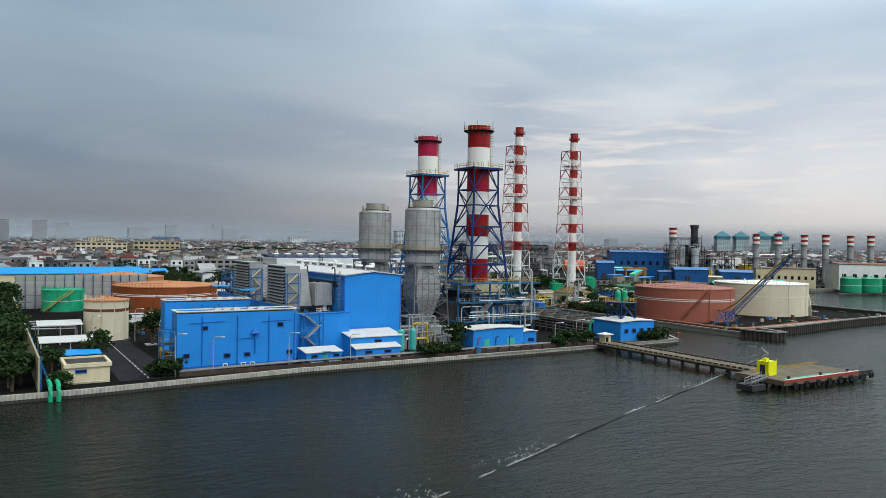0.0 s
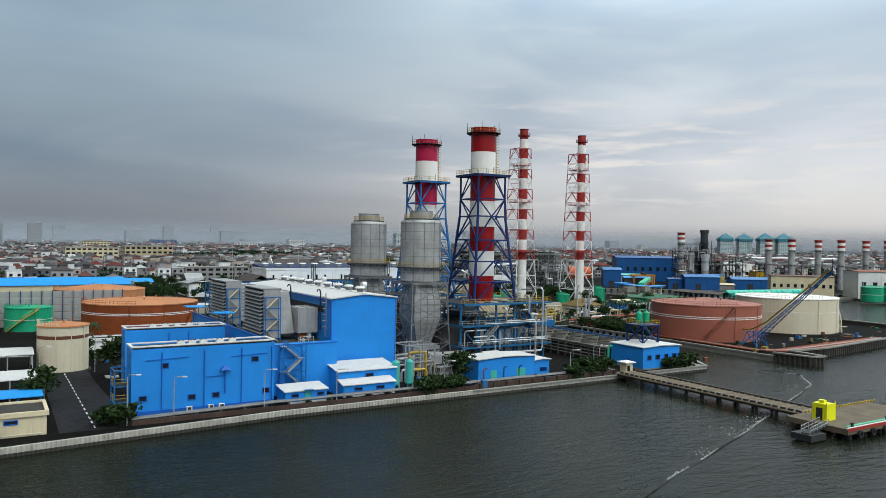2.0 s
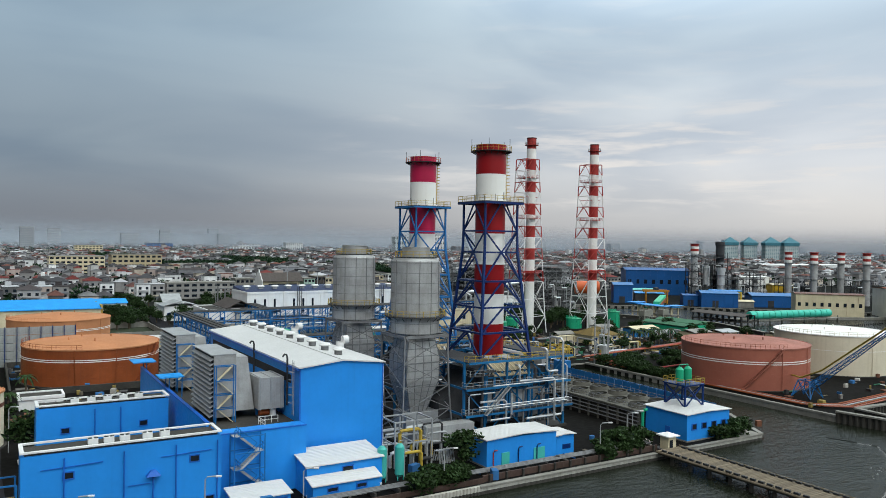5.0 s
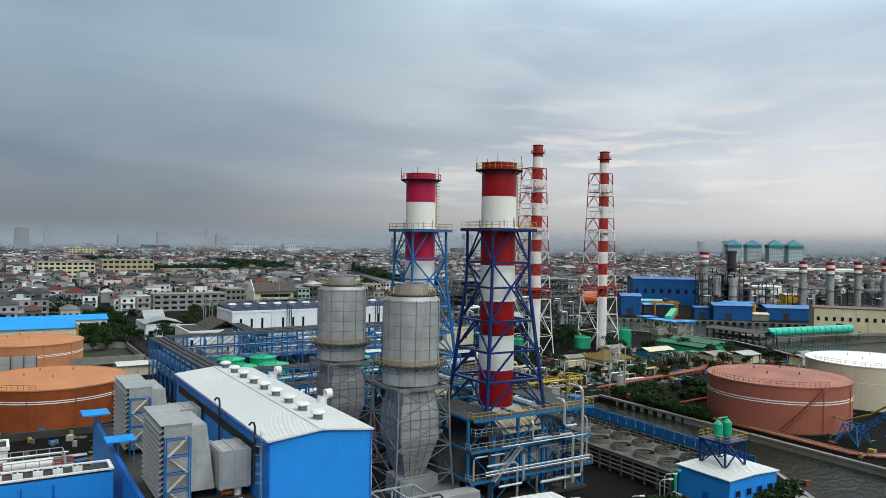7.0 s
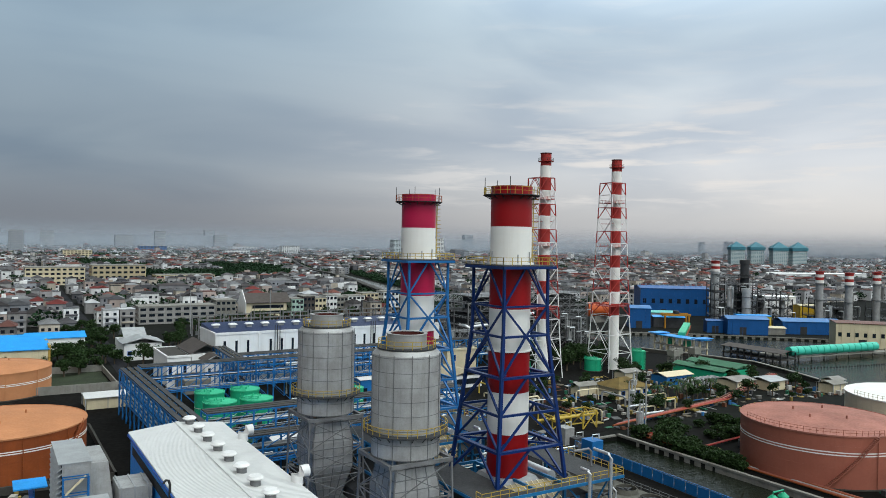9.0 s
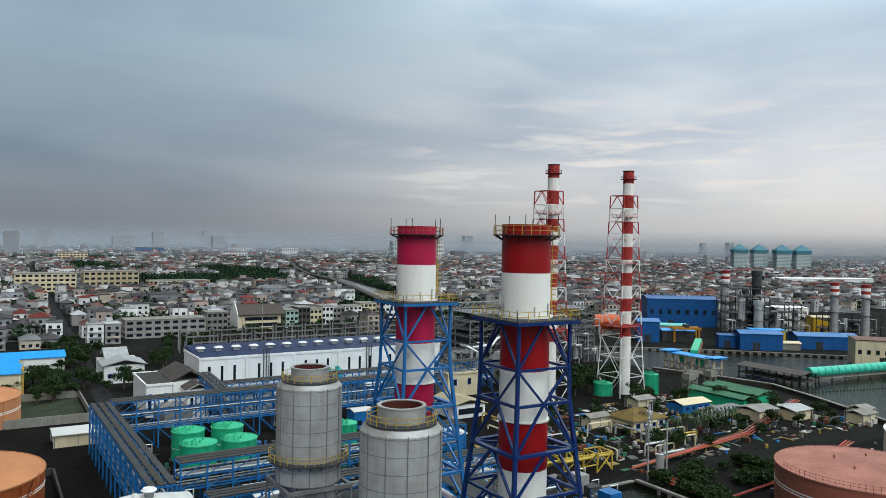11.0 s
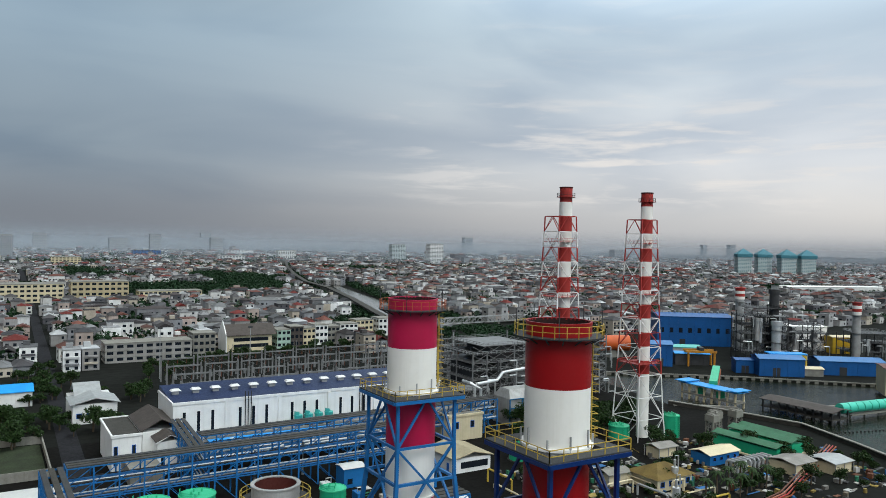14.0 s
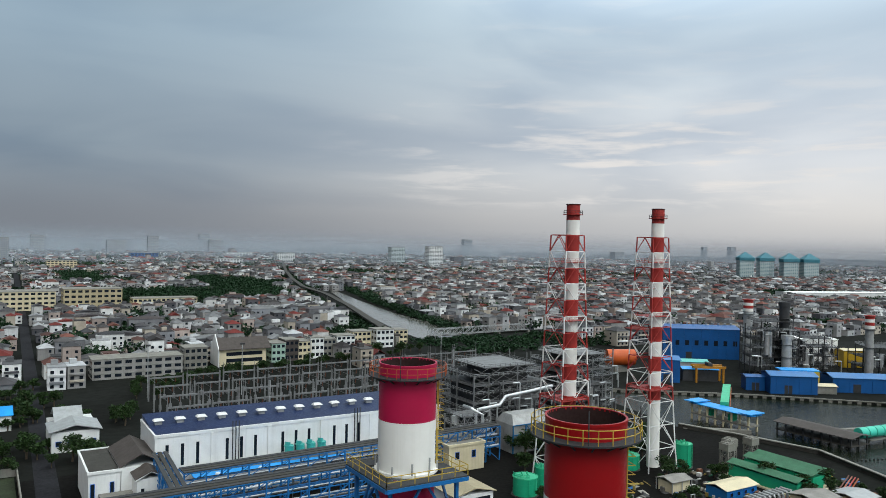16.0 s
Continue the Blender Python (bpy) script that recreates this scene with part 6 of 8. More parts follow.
# ---- slim twin stacks with lattice masts ----
def slim_stack(x, y):
    e = thing("slim_stack", x, y, G0, "very tall slim red and white banded stack with lattice mast", "chimney", "slim stacks")
    zs = [82.9, 78.4, 73.9, 69.2, 64.3, 59.9, 55.1, 50.4, 45.7, 41.0, 36.3, 31.6, 26.9, 22.4, G0]
    for i, (a, b) in enumerate(zip(zs, zs[1:])):
        part("band", Geo().cyl(x, y, b, a, 2.0 if i else 1.95, n=28, cap=False), BRICKRED if i % 2 == 0 else STACK_W, e)
    part("rim", Geo().ring(x, y, 82.8, 83.1, 1.7, 2.1, 28).cyl(x, y, 82.2, 82.3, 1.9, n=28), RUST, e)
    cx, cy = x - 1.3, y + 0.8
    zl = [G0, 8.0, 15.2] + zs[13:1:-1]
    hw = [6.3 - 2.9 * ((z - G0) / 73.0) ** 0.75 for z in zl]
    for i in range(len(zl) - 1):
        red = i >= 3 and i % 2 == 1
        pieces(("mast_leg", "crossbeam", "brace"), lattice(Geo(), [(zl[i], hw[i]), (zl[i + 1], hw[i + 1])], cx, cy, 0.3, 0.17, "k" if i % 2 else "v"), BRICKRED if red else WHITE_ST, e)
    for z, h in ((26, 4.8), (49, 4.0), (66, 3.55)):
        gl = part("gallery", Geo().box(cx - h, cx + h, cy - h, cy - 1.7, z, z + 0.15).box(cx - h, cx + h, cy + 1.7, cy + h, z, z + 0.15).box(cx - h, cx - 1.2, cy - 1.7, cy + 1.7, z, z + 0.15), BRICKRED, e, "red gallery")
        part("handrail", rails(Geo(), [(cx - h, cy - h, z), (cx + h, cy - h, z), (cx + h, cy + h, z), (cx - h, cy + h, z)], closed=True, step=2.0), BRICKRED, gl)
    for z in (36, 58, 74):
        for i in range(4):
            a = radians(45 + 90 * i)
            part("guide_arm", Geo().beam((cx + 4.4 * math.cos(a), cy + 4.4 * math.sin(a), z), (x, y, z), 0.22), BRICKRED, e)
    tg = part("top_gallery", Geo().ring(x, y, 79.9, 80.05, 1.95, 2.9, 24), BRICKRED, e)
    part("handrail", rails(Geo(), circle(x, y, 80.05, 2.8, 12), closed=True, step=1.6), DARK, tg)


slim_stack(108.5, 126.3)
slim_stack(143.9, 126.3)


# ---- pipe racks ----
def pipe_rack(x0, y0, x1, y1, w, h, label):
    e = thing("pipe_rack", (x0 + x1) / 2, (y0 + y1) / 2, G0, label, "pipe rack", "pipe racks")
    a, b = Vector((x0, y0, 0)), Vector((x1, y1, 0))
    d = (b - a).normalized()
    s = Vector((-d.y, d.x, 0)) * (w / 2)
    n = max(2, round((b - a).length / 5.5))
    lv = [h * 0.42 + G0, h * 0.7 + G0, h + G0]
    for i in range(n + 1):
        p = a.lerp(b, i / n)
        g = Geo()
        for k in (-1, 1):
            g.beam(p + s * k + Vector((0, 0, G0)), p + s * k + Vector((0, 0, h + G0)), 0.34)
        for z in lv:
            g.beam(p - s + Vector((0, 0, z)), p + s + Vector((0, 0, z)), 0.3)
        part("portal", g, FRAME_L, e)
        if i < n:
            q = a.lerp(b, (i + 1) / n)
            t = Geo()
            for k in (-1, 1):
                for z in lv:
                    t.beam(p + s * k + Vector((0, 0, z)), q + s * k + Vector((0, 0, z)), 0.24)
                t.beam(p + s * k + Vector((0, 0, lv[1])), q + s * k + Vector((0, 0, lv[2])), 0.16)
                t.beam(p + s * k + Vector((0, 0, lv[0])), q + s * k + Vector((0, 0, lv[1])), 0.16)
                t.beam(q + s * k + Vector((0, 0, G0)), p + s * k + Vector((0, 0, lv[0])), 0.16)
            part("bay_truss", t, FRAME_L, e)
    rnd = random.Random(int(x0 * 7 + y1))
    for z in lv[:2]:
        for j in range(5):
            o = s * (-0.8 + 0.4 * j) + Vector((0, 0, z + 0.35))
            part("pipe", Geo().tube([tuple(a + o), tuple(b + o)], 0.14 + 0.16 * rnd.random(), 7), rnd.choice((LAG, STEEL_LT, STEEL_DK, FRAME_L)), e)
    for j in range(3):
        o = s * (-0.75 + 0.75 * j) + Vector((0, 0, lv[2] + 0.3))
        part("cable_tray", Geo().beam(a + o, b + o, w * 0.26, 0.25), STEEL_DK if j != 1 else CONC_DK, e)
    return e


pipe_rack(-32, 58, -33, 131, 4.6, 12.6, "long blue lattice pipe rack crowded with pipes")
pipe_rack(-30, 132, 62, 134, 5.0, 12.6, "blue lattice pipe rack crossing the yard")
pipe_rack(4, 152.5, 104, 157, 5.0, 11.0, "blue pipe rack in front of the long white hall")
pipe_rack(0, 134, 2, 170, 4.0, 11.5, "short blue pipe rack joining the long ones")
pipe_rack(-44, 50, -30, 52, 5.0, 8.5, "low blue pipe rack behind the hall")
pipe_rack(-24, 60, 40, 61, 4.0, 9.0, "low blue pipe rack behind the silencers")
pipe_rack(-24, 84, 46, 86, 5.0, 9.0, "low blue pipe rack between green tanks and boilers")
for k, (x, y) in enumerate(((16, 142), (30, 144), (46, 143))):
    solo("expansion_loop", Geo().tube([(x, y, 10), (x + 6, y, 10), (x + 6.8, y - 0.6, 10), (x + 6.8, y - 3, 10), (x + 6, y - 3.6, 10), (x - 1, y - 3.6, 10), (x - 1, y - 3.6, G0)], 0.35, 8), LAG, "bright lagged pipe loop", "pipe", "pipe loops")


def blue_hut(x0, x1, y0, y1, z1, label="small blue equipment hut with white roof"):
    e = thing("equipment_hut", (x0 + x1) / 2, (y0 + y1) / 2, G0, label, "hut", "equipment huts")
    part("wall", Geo().box(x0, x1, y0, y1, G0, z1), FRAME_L, e)
    part("roof", Geo().gable(x0, x1, y0, y1, z1, z1 + 0.5, "x", 0.3, 0.14), ROOF_W, e)
    part("opening", Geo().box(x0 + 1, x0 + 2.4, y0 - 0.06, y0, G0 + 1, G0 + 2.4), GLASS, e)


blue_hut(34, 40, 124, 129, 6)
blue_hut(44, 56, 114, 122, 5)
blue_hut(-12, 0, 70, 78, 5)
blue_hut(18, 32, 66, 74, 6)
blue_hut(36, 52, 92, 100, 5)
for i in range(8):
    x, y = 16 + (i % 4) * 9, 40 + (i // 4) * 10
    e = thing("auxiliary_skid", x, y, G0, "grey steel equipment skid with pipes", "equipment skid", "equipment skids")
    part("body", Geo().box(x - 3, x + 3, y - 2.4, y + 2.4, G0, 3 + i % 3), STEEL_DK, e)
    part("pipe", Geo().tube([(x - 3.5, y - 2.8, 1.5), (x - 3.5, y - 2.8, 4.8), (x + 3, y - 2.8, 4.8), (x + 3, y - 2.8, 1.4)], 0.2, 6), LAG, e)
    part("frame", rails(Geo(), [(x - 3, y - 2.4, 3 + i % 3), (x + 3, y - 2.4, 3 + i % 3), (x + 3, y + 2.4, 3 + i % 3)], 1.1, 0.1), FRAME_L, e)


# ---- long white generator hall ----
def generator_hall():
    e = thing("generator_hall", 52, 182, G0, "long white generator hall with navy roof and tall dark slots", "industrial hall")
    x0, x1, y0, y1, z = 1, 91, 171, 192.5, 16.4
    part("wall", Geo().box(x0, x1, y0, y1, G0, z), WHITE, e, "white plaster wall")
    part("parapet", Geo().box(x0 - 0.2, x1 + 0.2, y0 - 0.2, y0 + 0.3, z, z + 0.8).box(x0 - 0.2, x0 + 0.3, y0 + 0.3, y1, z, z + 0.8), WHITE, e)
    part("roof", Geo().add([(x0 + 0.3, y0 + 0.3, z + 0.5), (x1, y0 + 0.3, z + 0.5), (x1, y1, z + 2.2), (x0 + 0.3, y1, z + 2.2), (x0 + 0.3, y0 + 0.3, z), (x1, y0 + 0.3, z), (x1, y1, z), (x0 + 0.3, y1, z)],
                            [(0, 1, 2, 3), (7, 6, 5, 4), (0, 4, 5, 1), (1, 5, 6, 2), (2, 6, 7, 3), (3, 7, 4, 0)]), NAVY, e, "navy sheet roof")
    for i in range(15):
        xx = x0 + 2.8 + i * 6.0
        v = part("roof_vent", Geo().box(xx - 0.95, xx + 0.95, y0 + 9.8, y0 + 11.2, z + 0.9, z + 2.4), STEEL_LT, e, "pale roof ventilator")
        part("cowl", Geo().frustum((xx - 1.45, xx + 1.45, y0 + 9.4, y0 + 11.6, z + 2.4), (xx - 1.1, xx + 1.1, y0 + 9.8, y0 + 11.2, z + 2.85)).box(xx - 1.5, xx + 1.5, y0 + 9.35, y0 + 11.65, z + 2.3, z + 2.4), WHITE_ST, v)
    for i in range(21):
        xx = x0 + 3.2 + i * 4.1
        if i % 4 == 3:
            part("pilaster", Geo().box(xx - 0.5, xx + 0.5, y0 - 0.35, y0 - 0.004, G0, z), WHITE, e)
            continue
        part("slot_window", Geo().box(xx - 0.42, xx + 0.42, y0 - 0.08, y0 + 0.02, 8.2, 14.2), GLASS, e, "tall dark slot")
    for xx in (22, 60, 84):
        for k in range(3):
            part("vent_pipe", Geo().tube([(xx + k * 0.9, y0 - 0.5, 7), (xx + k * 0.9, y0 - 0.5, z + 2.6)], 0.15, 6), STEEL_DK, e)
    an = thing("hall_annex", 55, 165, G0, "low white annex with blue and grey roof before the white hall", "annex")
    part("wall", Geo().box(10, 80, 160.5, 170.7, G0, 6.6), WHITE, an)
    part("roof", Geo().box(9.6, 80.4, 160.1, 166, 6.6, 6.85), SKYBLUE, an, "blue roof strip")
    part("terrace", Geo().box(9.6, 80.4, 166.0, 170.6, 6.6, 7.4), CONC, an)
    part("handrail", rails(Geo(), [(9.8, 166.2, 7.4), (80, 166.2, 7.4)], step=2.4), FRAME_L, an)
    for i in range(6):
        part("roof_dome", Geo().cyl(16 + i * 12, 163, 6.85, 7.3, 0.8, 0.5, 12), WHITE_ST, an)
    for i in range(4):
        x = 38 + i * 3.4
        storage_tank("roof_tank", x, 168.4, 1.2, 10.6, TEAL, TEAL, "small turquoise dosing tank on the terrace", [], 0.2, None, "dosing tanks", 16, z0=7.4)


generator_hall()

# ---- offices and houses beside the works ----
flat_house("works_office", -16, -8.4, 165, 188, 11.2, "white two-storey office with flat dark roof", WHITE, CONC_DK, [(1, 2, 0.8, 5), (5.6, 2, 0.8, 5)])
ho = thing("works_lodge", 2, 160, G0, "white lodge with dark tiled gable roofs and terrace", "house")
part("wall", Geo().box(-5.6, 1.2, 158, 165, G0, 9.8).box(-8.2, 2.0, 165.01, 186, G0, 11.2), WHITE, ho)
part("roof", Geo().gable(-5.6, 1.2, 158, 165, 9.8, 11.6, "y", 0.5, 0.2), DARK_R, ho, "dark tile roof")
part("roof", Geo().gable(-8.2, 2.0, 165.6, 186, 11.2, 14.2, "y", 0.5, 0.2), DARK_R, ho, "dark tile roof")
part("terrace", Geo().box(-13.6, -5.7, 150, 164.9, G0, 5.4), CONC, ho, "flat pale terrace roof")
part("bargeboard", Geo().beam((-6.1, 157.6, 9.6), (-2.2, 157.6, 11.6), 0.12, 0.3).beam((-2.2, 157.6, 11.6), (1.7, 157.6, 9.6), 0.12, 0.3), WHITE, ho)
part("window", Geo().box(-4.6, -3.8, 157.9, 158.0, 3, 7.4), GLASS, ho)
wh = thing("white_villa", -14, 238, G0, "white villa with pale grey sheet roof", "house")
part("wall", Geo().box(-20, -6, 226, 250, G0, 7.6), WHITE, wh)
part("roof", Geo().gable(-20, -6, 226, 240, 7.6, 9.6, "y", 0.9, 0.25).gable(-18, -10, 238, 252, 8.2, 11.8, "x", 0.5, 0.25), STEEL_LT, wh)
for i in range(4):
    window(wh, -18 + i * 3.4, 226, 3.2, 1.4, 1.4)
op = open_shed("white_roof_shed", -42.6, -31, 141, 150, 4.2, ROOF_W, "long white-roofed store by the rack", 0.5)
part("wall", Geo().box(-42.3, -31.3, 141.3, 149.7, G0, 4.15), CREAM, op)
bw = thing("blue_roof_warehouse", -75, 245, G0, "long warehouse with bright sky-blue sheet roof", "warehouse")
part("wall", Geo().box(-118, -47, 219, 262, G0, 8.2), CREAM, bw)
part("roof", Geo().gable(-118, -47, 219, 240, 8.2, 10.0, "x", 0.6, 0.2).gable(-118, -47, 241.4, 262, 8.2, 10.0, "x", 0.6, 0.2), SKYBLUE, bw, "bright blue ribbed roof")
part("end_wall", Geo().box(-46.9, -46.2, 219, 240, G0, 9.6), mat("ochre_plaster", (0.48, 0.30, 0.06), 0.7, streak=0.2), bw)
b3 = thing("blue_roof_shed", -38, 271, G0, "shed with bright sky-blue roof behind trees", "shed")
part("wall", Geo().box(-52, -30, 264, 280, G0, 6.5), WHITE, b3)
part("roof", Geo().gable(-52, -30, 264, 280, 6.5, 8.2, "x", 0.6, 0.2), SKYBLUE, b3)
solo("plot_wall", Geo().box(-60, -30, 168, 168.4, G0, 3.6).box(-30.4, -30, 150, 212, G0, 3.0).box(-60, -30, 206, 206.4, G0, 3.4), CONC, "grey plot wall", "wall", kind="structure")
solo("rough_plot", Geo().prism([(-59, 169), (-31, 169), (-31, 205), (-59, 205)], G0, G0 + 0.05), GRASS, "overgrown dark green plot", "grass", kind="structure")


# ---- switchyard ----
def gantry():
    e = thing("switchyard_gantry", 0, 0, 0, "grey steel switchyard gantry with insulators", "gantry", "switchyard gantries")
    for x in (-7, 7):
        part("post", Geo().box(x - 0.3, x + 0.3, -0.3, 0.3, 0, 11), STEEL_MD, e)
        part("spike", Geo().tube([(x, 0, 11), (x, 0, 14.5)], 0.09, 5), STEEL_MD, e)
    part("crossbeam", Geo().box(-7, 7, -0.3, 0.3, 9.6, 10.2), STEEL_MD, e)
    for i in range(3):
        part("insulator", Geo().tube([(-4 + i * 4, 0, 9.6), (-4 + i * 4, 0.5, 7.6)], 0.2, 6), BROWN, e)
        part("busbar", Geo().tube([(-4 + i * 4, 0.5, 7.6), (-4 + i * 4, 12.5, 7.4)], 0.07, 4), STEEL_MD, e)
    for i in range(3):
        part("breaker", Geo().box(-4.5 + i * 4, -3.5 + i * 4 - 0.0, 3, 4, 0, 2.0).tube([(-4 + i * 4, 3.5, 2), (-4 + i * 4, 3.5, 5)], 0.22, 6), STEEL_MD, e)
    return e


gt = gantry()
first = True
for r in range(5):
    for c in range(11):
        m = pose(22 + c * 16 + r * 1.5, 212 + r * 20 + c * 1.2, G0)
        if first:
            gt.matrix_basis, first = m, False
        else:
            copy_thing(gt, m)
e = thing("lighting_mast", 22, 300, G0, "tall slim lighting mast", "mast", "lighting masts")
part("pole", Geo().tube([(22, 300, G0), (22, 300, 24)], 0.18, 6), STEEL_LT, e)
part("head", Geo().box(21, 23, 299.8, 300.2, 23.4, 24.2), STEEL_DK, e)
for x, y in ((60, 290), (98, 305), (44, 204), (140, 240), (170, 300)):
    copy_thing(e, pose(x, y, G0))
# ---- second works across the basin, turned by 36 degrees ----
A36 = -36.0


def hall36(name, x, y, w, d, z1, label, wall, roof, rise=1.2, vents=0, a=A36, category="industrial hall", wins=0):
    """A hall whose south-west corner is at x, y; its front runs at a degrees."""
    e = thing(name, 0, 0, 0, label, category)
    part("wall", Geo().box(0, w, 0, d, 0, z1), wall, e)
    r = part("roof", Geo().gable(0, w, 0, d, z1, z1 + rise, "x", 0.5, 0.2), roof, e)
    for i in range(vents):
        part("roof_vent", Geo().cyl((i + 0.5) * w / vents, d / 2, z1 + rise, z1 + rise + 1.3, 0.6, 0.8, 10), STEEL_LT, e)
    n = int(w // 5)
    for i in range(n):
        part("downpipe", Geo().box((i + 0.5) * w / n - 0.12, (i + 0.5) * w / n + 0.12, -0.16, -0.01, 0, z1), wall, e)
    for i in range(wins):
        f = part("window", Geo().box((i + 0.3) * w / wins, (i + 0.7) * w / wins, -0.1, 0.02, z1 * 0.45, z1 * 0.62), GLASS, e)
    if z1 > 4:
        part("doorway", Geo().box(w * 0.3, w * 0.3 + 3.6, -0.12, 0.02, 0, min(4.2, z1 * 0.6)), DARK, e)
    e.matrix_basis = pose(x, y, G0, 0, 0, a)
    return e


hall36("boiler_hall", 326, 288, 47, 26, 18.5, "large deep blue boiler hall with row of roof vents", BLUE_DK, BLUE_DK, 1.5, 12, wins=8)
hall36("blue_store", 257.5, 230, 12, 12, 11.5, "deep blue tall store", BLUE_DK, FRAME_L, 1.5)
hall36("blue_store", 274, 227, 18, 9, 6, "low bright blue roofed open store", STEEL_DK, SKYBLUE, 0.8)
hall36("blue_warehouse", 282.5, 195, 9, 8, 6.5, "low deep blue warehouse by the quay", BLUE_DK, BLUE_DK, 0.8)
hall36("blue_warehouse", 286, 184, 22, 13, 8.5, "deep blue warehouse with brighter roof", BLUE_DK, FRAME_L, 1.5, 0)
hall36("blue_warehouse", 318, 172, 32, 15, 7.0, "long deep blue warehouse on the far quay", BLUE_DK, FRAME_L, 1.5)
hall36("rust_roof_shed", 303, 176, 14, 8, 3.6, "low shed with rusty pale roof", CONC, CREAM, 0.8)
pc = thing("portal_crane", 282, 219, G0, "orange-yellow portal crane frame on the far quay", "crane")
AMBER = mat("amber_crane_paint", (0.46, 0.20, 0.02), 0.5)
for ox, oy in ((0, 0), (4.0, 5.6)):
    part("leg", Geo().beam((276 + ox, 220 + oy, G0), (276 + ox, 220 + oy, 9), 0.8), AMBER, pc)
    part("leg", Geo().beam((287 + ox, 212 + oy, G0), (287 + ox, 212 + oy, 9), 0.8), AMBER, pc)
    part("girder", Geo().beam((275 + ox, 220.7 + oy, 9), (288 + ox, 211.3 + oy, 9), 0.9, 1.2), AMBER, pc)
part("end_tie", Geo().beam((276, 220, 8.6), (280, 225.6, 8.6), 0.5), AMBER, pc)
part("trolley", Geo().rbox(283, 218, 9.6, 11.2, 2.4, 6.0, -36), STEEL_DK, pc)
hall36("cream_block", 293, 126, 34, 16, 12.0, "cream three-storey block with flat brown roof", CREAM, BROWN, 0.4, 0, -48, "building", 9)
hall36("white_block", 325, 92, 60, 24, 15.5, "white block with rusty roof on the far quay", WHITE, RUSTY, 0.6, 0, -40, "building", 10)
hall36("glass_office", 384, 236, 26, 16, 15, "white and dark glass office", WHITE, WHITE, 0.3, 0, -30, "office", 4)
hall36("yellow_store", 398, 214, 15, 10, 10, "yellow and red store building", mat("yellow_cladding", (0.55, 0.34, 0.02), 0.6), CREAM, 0.8, 0, -30, "building")
hall36("teal_roof_shed", 283, 243, 20, 10, 7, "shed with pale green roof", STEEL_LT, TEAL, 1.0)
hall36("long_white_store", 860, 560, 150, 30, 12, "distant long white store", WHITE, WHITE, 1.0, 0, -20, "warehouse")
op = thing("orange_drum_house", 262, 262, G0, "rounded orange process drum", "process vessel")
part("drum", Geo().tube([(256, 265, 9), (270, 258, 9)], 4.5, 16), mat("orange_cladding", (0.55, 0.10, 0.02), 0.5), op)
part("saddle", Geo().box(258, 268, 260, 264, G0, 5), CONC, op)
yp = thing("portal_crane", 308, 181, G0, "ochre portal crane frame with blue roof", "gantry crane")
fr = Geo()
for x, y in ((302, 188), (315, 178), (306, 193), (319, 183)):
    fr.beam((x, y, G0), (x, y, 10), 0.9)
fr.beam((302, 188, 9.6), (315, 178, 9.6), 1.2).beam((306, 193, 9.6), (319, 183, 9.6), 1.2).beam((302, 188, 9.6), (306, 193, 9.6), 0.9).beam((315, 178, 9.6), (319, 183, 9.6), 0.9)
part("frame", fr, YELLOW, yp)
part("roof", Geo().rbox(310, 186, 10.4, 10.9, 19, 8, A36), SKYBLUE, yp)


